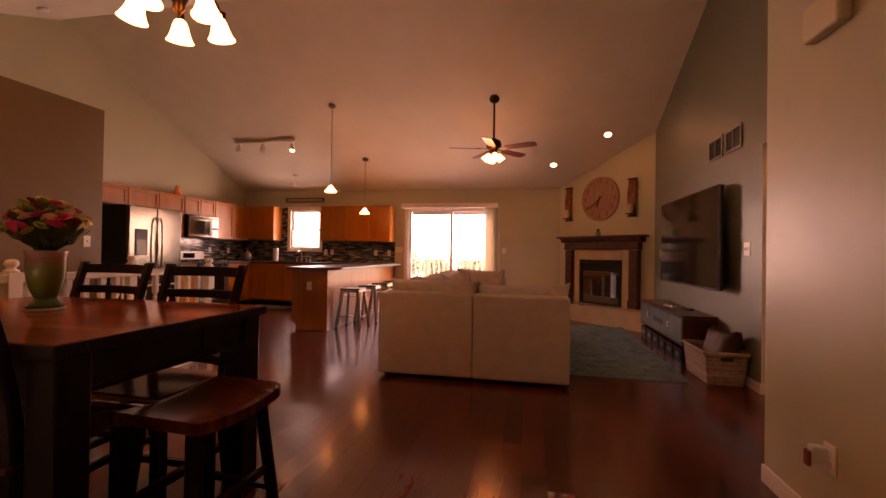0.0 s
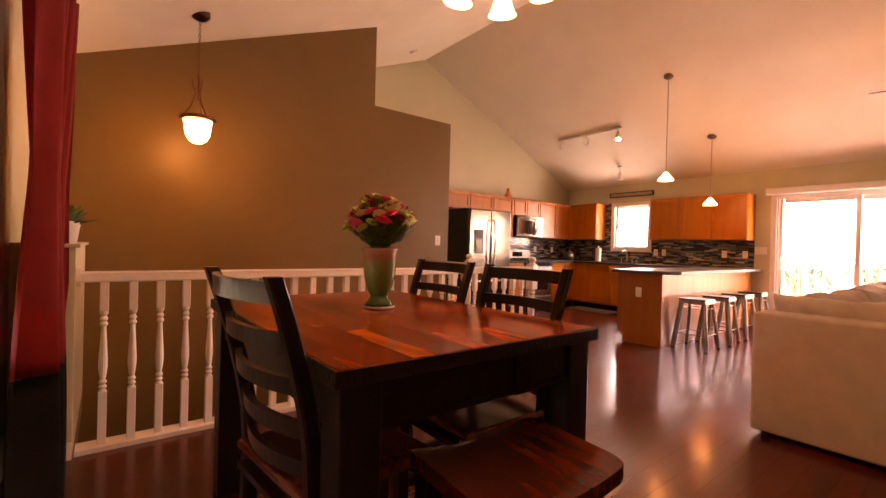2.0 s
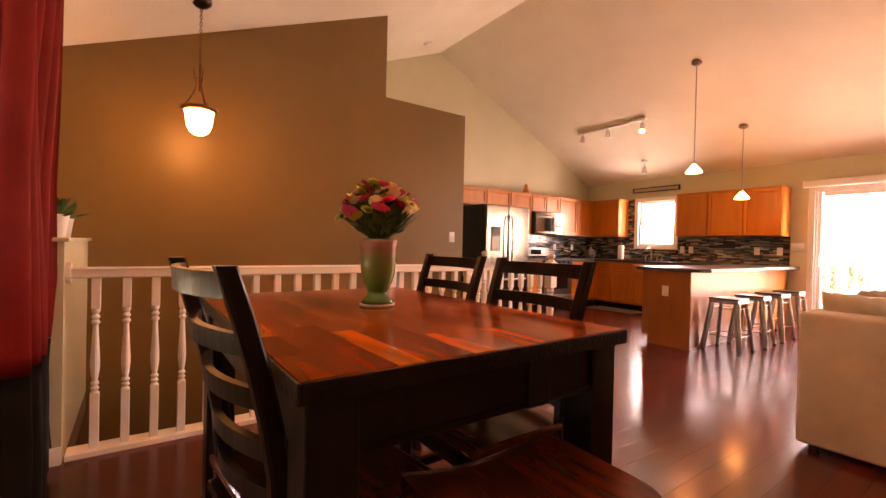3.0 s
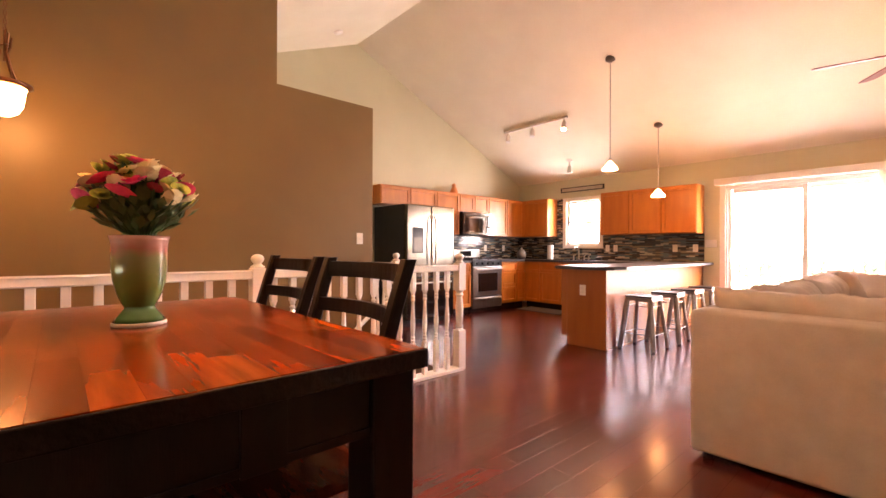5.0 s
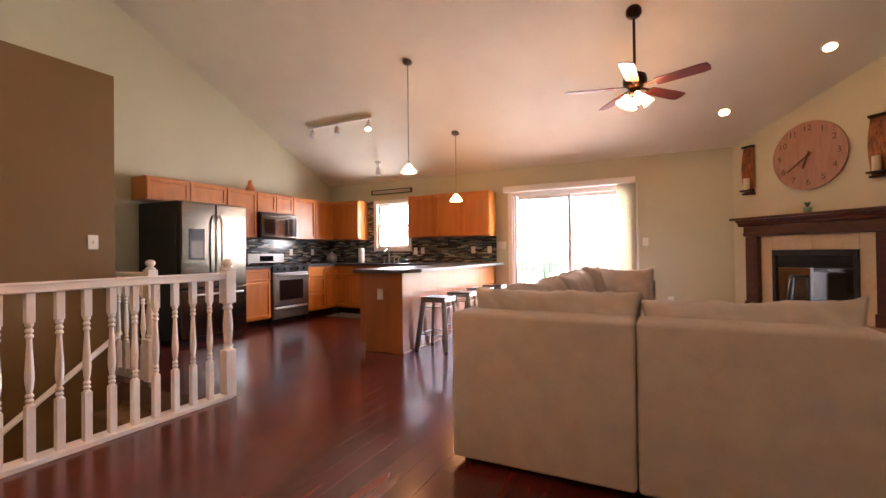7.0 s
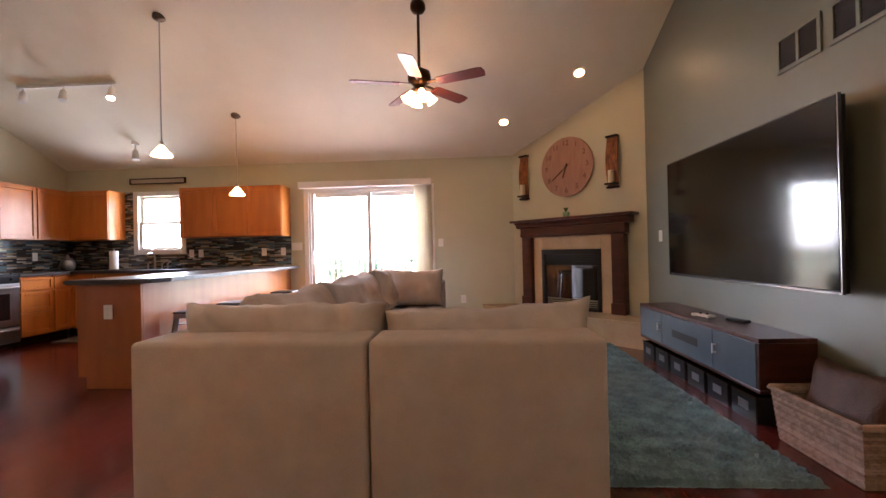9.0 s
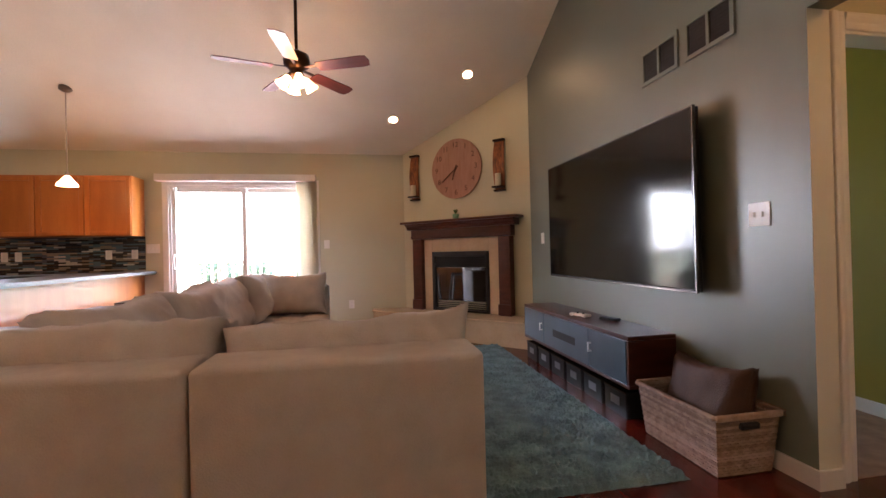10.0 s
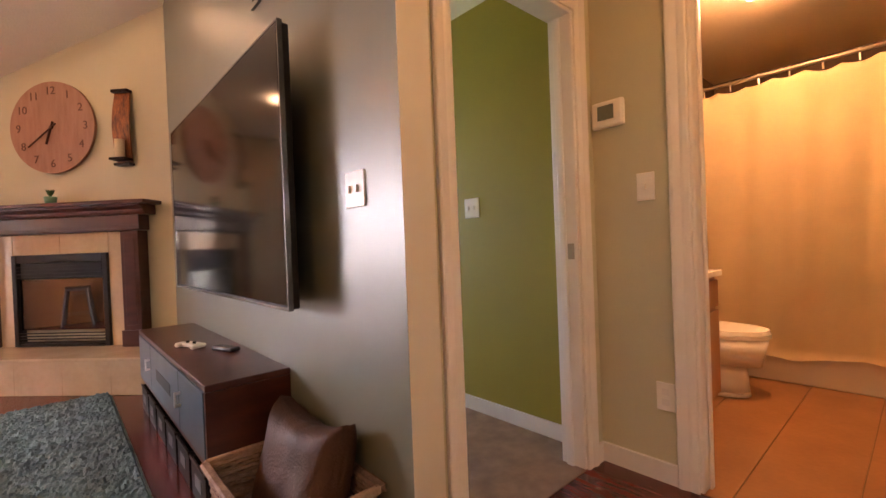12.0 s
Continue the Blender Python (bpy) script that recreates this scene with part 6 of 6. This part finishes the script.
for k in range(5):
    a = radians(-22 + 72 * k)
    m = pose(0, 0, -0.768, 0, 0, math.degrees(a)) @ pose(0, 0, 0, -12, 0, 0)
    bm = bmesh.new()
    prism(bm, [(0.2, -0.055), (0.24, -0.062), (0.6, -0.072), (0.66, -0.062), (0.675, 0), (0.66, 0.062), (0.6, 0.072), (0.24, 0.062), (0.2, 0.055)], "z", -0.004, 0.004)
    bl = part("blade", bm, BLADE, fan)
    bl.matrix_basis = m
    ir = part("blade_iron", bx(bx(bmesh.new(), (0.08, -0.014, 0.005), (0.22, 0.014, 0.011)), (0.2, -0.035, 0.005), (0.27, 0.035, 0.011)), IRON, bl)
for k in range(4):
    a = radians(20 + 90 * k)
    d = Vector((math.cos(a), math.sin(a), 0))
    sh = part("shade", lathe(bmesh.new(), bell(0.06, 0.11), seg=18), LAMPG, fan, "lit frosted glass bell", smooth=True)
    sh.matrix_basis = Matrix.Translation(d * 0.135 + Vector((0, 0, -0.935))) @ Euler((0, 0, a)).to_matrix().to_4x4() @ Euler((0, radians(-38), 0)).to_matrix().to_4x4()
    part("arm", rod(bmesh.new(), d * 0.03 + Vector((0, 0, -0.81)), d * 0.085 + Vector((0, 0, -0.85)), 0.012), IRON, fan)

cd = thing("chandelier", pose(-1.422, 2.115, ceil_z(2.115)), "bronze five-arm chandelier with lit glass bells", "chandelier")
part("canopy", lathe(bmesh.new(), [(0.07, 0.03), (0.07, -0.02), (0.03, -0.05), (0.01, -0.06)]), IRON, cd, smooth=True)
CZ = 2.382 - ceil_z(2.115)
bm = bmesh.new()
n = 9
for k in range(n):
    z = -0.05 + (CZ + 0.36 + 0.05) * k / n
    z2 = -0.05 + (CZ + 0.36 + 0.05) * (k + 1) / n
    rod(bm, (0.006 * (k % 2), 0.006 * ((k + 1) % 2), z), (0.006 * (k % 2), 0.006 * ((k + 1) % 2), z2 - 0.005), 0.006)
part("chain", bm, IRON, cd)
part("column", lathe(bmesh.new(), [(0.012, CZ + 0.38), (0.03, CZ + 0.34), (0.018, CZ + 0.28), (0.045, CZ + 0.2), (0.05, CZ + 0.15), (0.03, CZ + 0.1), (0.035, CZ + 0.07), (0.012, CZ + 0.05), (0.0, CZ + 0.02)]), IRON, cd, smooth=True)
for k in range(5):
    a = radians(131 + 72 * k)
    d = Vector((math.cos(a), math.sin(a), 0))
    bm = bmesh.new()
    pts = [d * (0.04 + 0.185 * u) + Vector((0, 0, CZ + 0.16 + 0.1 * math.sin(u * math.pi) - 0.03 * u)) for u in [i / 7 for i in range(8)]]
    for p, q in zip(pts, pts[1:]):
        rod(bm, p, q, 0.007)
    arm = part("arm", bm, IRON, cd)
    part("socket", rod(bmesh.new(), d * 0.225 + Vector((0, 0, CZ + 0.11)), d * 0.225 + Vector((0, 0, CZ + 0.15)), 0.02), IRON, arm)
    sh = part("shade", lathe(bmesh.new(), bell(0.075, 0.125), seg=20), LAMPG, arm, "lit frosted glass bell", smooth=True)
    sh.matrix_basis = Matrix.Translation(d * 0.227 + Vector((0, 0, CZ - 0.01))) @ Euler((0, 0, a)).to_matrix().to_4x4() @ Euler((0, radians(-10), 0)).to_matrix().to_4x4()

PX, PY = -3.5, 1.15
PZ = ceil_z(PY)
BRONZE = mat("copper_bronze", (0.22, 0.1, 0.05), (0.14, 0.06, 0.03), 0.32, metal=1, bump=0.03)
sp_ = thing("stair_pendant", pose(PX, PY, PZ), "bronze pendant with lit amber glass bowl", "pendant lamp")
part("canopy", lathe(bmesh.new(), [(0.065, 0.03), (0.065, -0.01), (0.04, -0.035), (0.01, -0.045)]), IRON, sp_, smooth=True)
bm = bmesh.new()
for k in range(17):
    z = -0.045 - k * 0.024
    for sx in (-1, 1):
        o = Vector((sx * 0.006, 0, 0)) if k % 2 else Vector((0, sx * 0.006, 0))
        rod(bm, o + Vector((0, 0, z)), o + Vector((0, 0, z - 0.028)), 0.0022, seg=6)
part("chain", bm, BRONZE, sp_)
bm = bmesh.new()
for k in range(3):
    a = k * 2.094 + 0.4
    d = Vector((math.cos(a), math.sin(a), 0))
    pts = [Vector((0, 0, -0.47)) + d * (0.03 * (1 - u) ** 2 * (u < 0.3) + 0.012 + 0.09 * u ** 2.6) + Vector((0, 0, -0.27 * u)) for u in [i / 9 for i in range(10)]]
    for p, q in zip(pts, pts[1:]):
        rod(bm, p, q, 0.0055, seg=8)
    rod(bm, (0, 0, -0.52), d * 0.03 + Vector((0, 0, -0.54)), 0.004, seg=6)
rod(bm, (0, 0, -0.44), (0, 0, -0.62), 0.007)
part("arms", bm, BRONZE, sp_)
part("ring", lathe(bmesh.new(), [(0.095, -0.735), (0.118, -0.74), (0.12, -0.755), (0.1, -0.765)], seg=28), BRONZE, sp_, smooth=True)
part("bowl", lathe(bmesh.new(), [(0.1, -0.75), (0.09, -0.775), (0.084, -0.82), (0.078, -0.865), (0.058, -0.905), (0.03, -0.925), (0.0, -0.93), (0.0, -0.924), (0.05, -0.9), (0.075, -0.82), (0.095, -0.75)], seg=36), LAMPB, sp_, "lit amber glass bowl", smooth=True)

NICKD = mat("dark_nickel", (0.2, 0.165, 0.13), (0.15, 0.12, 0.095), 0.3, metal=1, bump=0.02)
for x, y, zb in ((-2.69, 6.56, 2.10), (-2.63, 7.87, 1.87)):
    z = ceil_z(y)
    pd = thing("pendant_lamp", pose(x, y, z), "nickel pendant with small lit glass bell", "pendant lamp", "pendants over the peninsula")
    part("canopy", lathe(bmesh.new(), [(0.06, 0.03), (0.06, -0.015), (0.03, -0.035), (0.01, -0.04)]), NICKD, pd, smooth=True)
    part("stem", rod(bmesh.new(), (0, 0, -0.03), (0, 0, zb - z + 0.14), 0.006), NICKEL, pd)
    part("socket", rod(bmesh.new(), (0, 0, zb - z + 0.1), (0, 0, zb - z + 0.15), 0.02, 0.014), NICKEL, pd)
    part("shade", lathe(bmesh.new(), [(r, h + zb - z) for r, h in [(0.022, 0.105), (0.035, 0.09), (0.06, 0.055), (0.09, 0.02), (0.095, 0.0), (0.09, 0.0), (0.055, 0.05), (0.02, 0.09)]], seg=24), LAMPG, pd, "lit frosted glass bell", smooth=True)

TYY = 7.27
tk = thing("track_light", pose(-4.37, TYY, ceil_z(TYY)), "white track light with three heads, one lit", "track light")
part("track", box((-0.63, -0.018, -0.04), (0.62, 0.018, -0.004), 0.003), WHITE, tk)
for k, x in enumerate((-0.55, -0.04, 0.56)):
    hd_ = part("head", rod(rod(bmesh.new(), (x, 0, -0.04), (x, 0, -0.1), 0.01), (x, 0, -0.09), (x + 0.02, -0.04, -0.21), 0.032, 0.042, 18), WHITE, tk)
    if k == 2:
        part("bulb", rod(bmesh.new(), (x + 0.0203, -0.0405, -0.211), (x + 0.021, -0.042, -0.215), 0.038, seg=18), BULB, hd_, "lit spot bulb")
sx2 = thing("spot_light", pose(-4.35, 8.3, ceil_z(8.3)), "white ceiling spot lamp above sink", "spot light")
part("base", rod(bmesh.new(), (0, 0, 0.02), (0, 0, -0.02), 0.05, seg=20), WHITE, sx2)
part("stem", rod(bmesh.new(), (0, 0, -0.02), (0, 0, -0.1), 0.012), WHITE, sx2)
part("head", lathe(bmesh.new(), [(0.03, -0.1), (0.035, -0.12), (0.045, -0.2), (0.055, -0.23), (0.0, -0.225)]), WHITE, sx2, smooth=True)
for x, y in ((1.688, 7.447), (0.875, 8.172)):
    rc = thing("recessed_light", pose(x, y, ceil_z(y), -math.degrees(math.atan(SB)), 0, 0), "lit recessed can light with white trim", "downlight", "recessed lights")
    part("trim_ring", lathe(bmesh.new(), [(0.075, 0.004), (0.075, -0.004), (0.056, -0.006), (0.054, -0.001)], seg=28), CEIL, rc)
    part("lens", rod(bmesh.new(), (0, 0, -0.001), (0, 0, -0.003), 0.052, seg=28), BULB, rc, "lit lamp face")
sm = thing("smoke_detector", pose(-5.25, 4.15, ceil_z(4.15), math.degrees(math.atan(SF)), 0, 0), "small white ceiling smoke detector", "smoke detector")
part("body", lathe(bmesh.new(), [(0.06, 0.003), (0.06, -0.02), (0.045, -0.035), (0.0, -0.036)]), PLATE, sm, smooth=True)

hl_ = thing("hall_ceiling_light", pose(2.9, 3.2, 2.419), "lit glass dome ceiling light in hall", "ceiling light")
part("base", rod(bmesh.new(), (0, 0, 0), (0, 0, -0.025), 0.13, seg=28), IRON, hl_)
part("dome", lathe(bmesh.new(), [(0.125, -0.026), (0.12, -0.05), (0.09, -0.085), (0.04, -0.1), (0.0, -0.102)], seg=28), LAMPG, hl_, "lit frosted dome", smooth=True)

# ---- bathroom ----
PORC = mat("porcelain", (0.8, 0.76, 0.68), (0.77, 0.73, 0.65), 0.12, bump=0)
OAK = mat("honey_oak", (0.36, 0.17, 0.06), (0.28, 0.12, 0.04), 0.35, scale=4, fine=60, stretch=(3, 3, 0.4), bump=0.05)
CURT = mat("cream_shower_cloth", (0.78, 0.6, 0.33), (0.72, 0.54, 0.29), 0.8, scale=5, fine=200, bump=0.15)
tu = thing("bathtub", pose(5.32, 2.3, 0), "white bathtub behind shower curtain", "bathtub")
part("apron", box((0, 0.002, 0), (0.06, 2.198, 0.42), 0.012), PORC, tu)
part("basin", bx(bmesh.new(), (0.061, 0.002, 0), (0.95, 2.198, 0.3), 0.01), PORC, tu)
sr = thing("shower_rod", pose(5.24, 0, 2.08), "chrome shower curtain rod with rings", "curtain rod")
part("rod", rod(bmesh.new(), (0, 2.302, 0), (0, 4.498, 0), 0.013), NICKEL, sr)
for k in range(13):
    part("ring", rod(bmesh.new(), (0, 2.45 + k * 0.165, -0.055), (0, 2.452 + k * 0.165, 0.018), 0.006), NICKEL, sr)
scn = thing("shower_curtain", pose(5.24, 3.4, 0), "cream fabric shower curtain drawn closed", "shower curtain")
bm = bmesh.new()
grid = []
for j in range(31):
    z = 0.2 + 1.84 * j / 30
    row = []
    for i in range(141):
        y = -1.08 + 2.16 * i / 140
        x = 0.03 * math.sin(y * 11 + 0.6 * math.sin(z * 1.3)) * (0.4 + 0.6 * z / 2) + 0.012 * math.sin(y * 29 + z)
        sag = 0.02 * math.sin(y * 9 + 1) if j == 0 else 0
        row.append(bm.verts.new((x, y, z + sag - (0.02 * abs(math.sin((y + 1.03) * math.pi / 0.165)) if j == 30 else 0))))
    grid.append(row)
for a, b in zip(grid, grid[1:]):
    for i in range(140):
        bm.faces.new((a[i], a[i + 1], b[i + 1], b[i]))
bmesh.ops.solidify(bm, geom=bm.faces[:], thickness=0.003)
part("cloth", bm, CURT, scn, smooth=True)
to = thing("toilet", pose(4.86, 4.48, 0), "white porcelain toilet with closed lid", "toilet")


def oval(bm, z0, z1, a0, b0, a1, b1, cy, seg=28):
    lo = [bm.verts.new((a0 * math.cos(t), cy + b0 * math.sin(t), z0)) for t in [2 * math.pi * k / seg for k in range(seg)]]
    hi = [bm.verts.new((a1 * math.cos(t), cy + b1 * math.sin(t), z1)) for t in [2 * math.pi * k / seg for k in range(seg)]]
    for k in range(seg):
        bm.faces.new((lo[k], lo[(k + 1) % seg], hi[(k + 1) % seg], hi[k]))
    bm.faces.new(lo)
    bm.faces.new(hi)
    return bm


bm = bmesh.new()
oval(bm, 0.0, 0.03, 0.12, 0.24, 0.115, 0.235, -0.3)
oval(bm, 0.03, 0.2, 0.115, 0.235, 0.1, 0.22, -0.3)
oval(bm, 0.2, 0.38, 0.1, 0.22, 0.18, 0.26, -0.38)
part("bowl", bm, PORC, to, smooth=True)
part("seat", oval(bmesh.new(), 0.382, 0.402, 0.185, 0.265, 0.185, 0.265, -0.385), PORC, to)
part("lid", oval(bmesh.new(), 0.405, 0.43, 0.183, 0.263, 0.175, 0.255, -0.385), PORC, to)
tkk = part("tank", box((-0.21, -0.19, 0.39), (0.21, -0.005, 0.74), 0.02, 3), PORC, to, smooth=True)
part("tank_lid", box((-0.22, -0.2, 0.741), (0.22, -0.003, 0.775), 0.012, 2), PORC, tkk)
part("flush_lever", rod(bmesh.new(), (-0.17, -0.2, 0.68), (-0.1, -0.21, 0.67), 0.008), NICKEL, tkk)
va = thing("bathroom_vanity", pose(3.68, 3.99, 0), "honey oak bathroom vanity with white top", "vanity")
part("body", box((0.0, 0.02, 0.1), (0.78, 0.505, 0.79), 0.003, 1), OAK, va)
part("toe_kick", box((0.0, 0.08, 0), (0.77, 0.505, 0.099)), ESPRESSO, va)
part("drawer_front", box((0.4, 0.0, 0.62), (0.77, 0.019, 0.77), 0.004), OAK, va)
part("door", box((0.4, 0.0, 0.13), (0.77, 0.019, 0.6), 0.004), OAK, va)
part("door", box((0.01, 0.0, 0.13), (0.39, 0.019, 0.77), 0.004), OAK, va)
part("top", box((-0.0, -0.015, 0.791), (0.8, 0.505, 0.825), 0.006), PORC, va)
bl_ = thing("bathroom_ceiling_light", pose(4.6, 3.75, 2.419), "lit white bathroom ceiling light", "ceiling light")
part("frame", box((-0.15, -0.15, -0.02), (0.15, 0.15, 0.0), 0.004), WHITE, bl_)
part("lens", box((-0.12, -0.12, -0.045), (0.12, 0.12, -0.021), 0.008), BATHL, bl_, "lit lens")

# ---- floor pieces ----
def quad_box(name, x0, y0, x1, y1, z0, z1, material, parent):
    g = 0.0003
    x0, y0, x1, y1 = x0 + g, y0 + g, x1 - g, y1 - g
    me = bpy.data.meshes.new(name)
    c = 0.0005
    me.from_pydata([(x0, y0, z0), (x1, y0, z0), (x1, y1, z0), (x0, y1, z0), (x0, y0, z1 - c), (x1, y0, z1 - c), (x1, y1, z1 - c), (x0, y1, z1 - c), (x0 + c, y0 + c, z1), (x1 - c, y0 + c, z1), (x1 - c, y1 - c, z1), (x0 + c, y1 - c, z1)], [],
                   [(0, 1, 5, 4), (1, 2, 6, 5), (2, 3, 7, 6), (3, 0, 4, 7), (4, 5, 9, 8), (5, 6, 10, 9), (6, 7, 11, 10), (7, 4, 8, 11), (8, 9, 10, 11)])
    me.materials.append(material)
    ob = new(name, me)
    ob.parent = parent
    return ob


rng = random.Random(3)
PW, PL = 0.127, 1.22
far = bmesh.new()
count = 0


def floor_spans(x):
    """The stretches of plank floor along y at x."""
    if x < STX - 0.12:
        return [(2.9, BACK)]
    if x < -2.81:
        return [(4.0, BACK)]
    if x < -0.3:
        return [(0.2, BACK)]
    if x < 1.68:
        return [(-1.0, BACK)]
    if x < TVX:
        return [(2.6, BACK)]
    return [(2.6, HY)]


x = GABLE
while x < HE:
    stops = [v for v in (STX - 0.12, -2.81, -0.3, 1.68, TVX, HE) if v > x + 0.001]
    x1 = min(x + PW, stops[0])
    for ya, yb in floor_spans((x + x1) / 2):
        y = ya - rng.uniform(0, PL)
        while y < yb:
            y0, y1 = max(y, ya), min(y + PL, yb)
            if y1 - y0 > 0.02:
                if x > -2.82 and 0.5 < y1 and y0 < 5.9 and count < 300:
                    quad_box("plank", x, y0, x1, y1, -0.005, 0.0 - rng.uniform(0, 0.0003), FLOOR, floor)
                    count += 1
                else:
                    bx(far, (x + 0.0003, y0 + 0.0003, -0.005), (x1 - 0.0003, y1 - 0.0003, 0.0))
            y += PL
    x = x1
fo = part("far_planks", far, FLOOR, floor)
fo["kind"] = "stuff"
for i in range(2):
    for j in range(8):
        x0, y0 = HE + i * 1.8, 2.04 + j * 0.335
        xa, xb, ya, yb = max(x0, HE), min(x0 + 1.796, 6.3), max(y0, 2.3), min(y0 + 0.331, 4.5)
        if xb - xa > 0.03 and yb - ya > 0.03:
            quad_box("tile", xa, ya, xb, yb, -0.003, 0.004, BATHT, bath_floor)
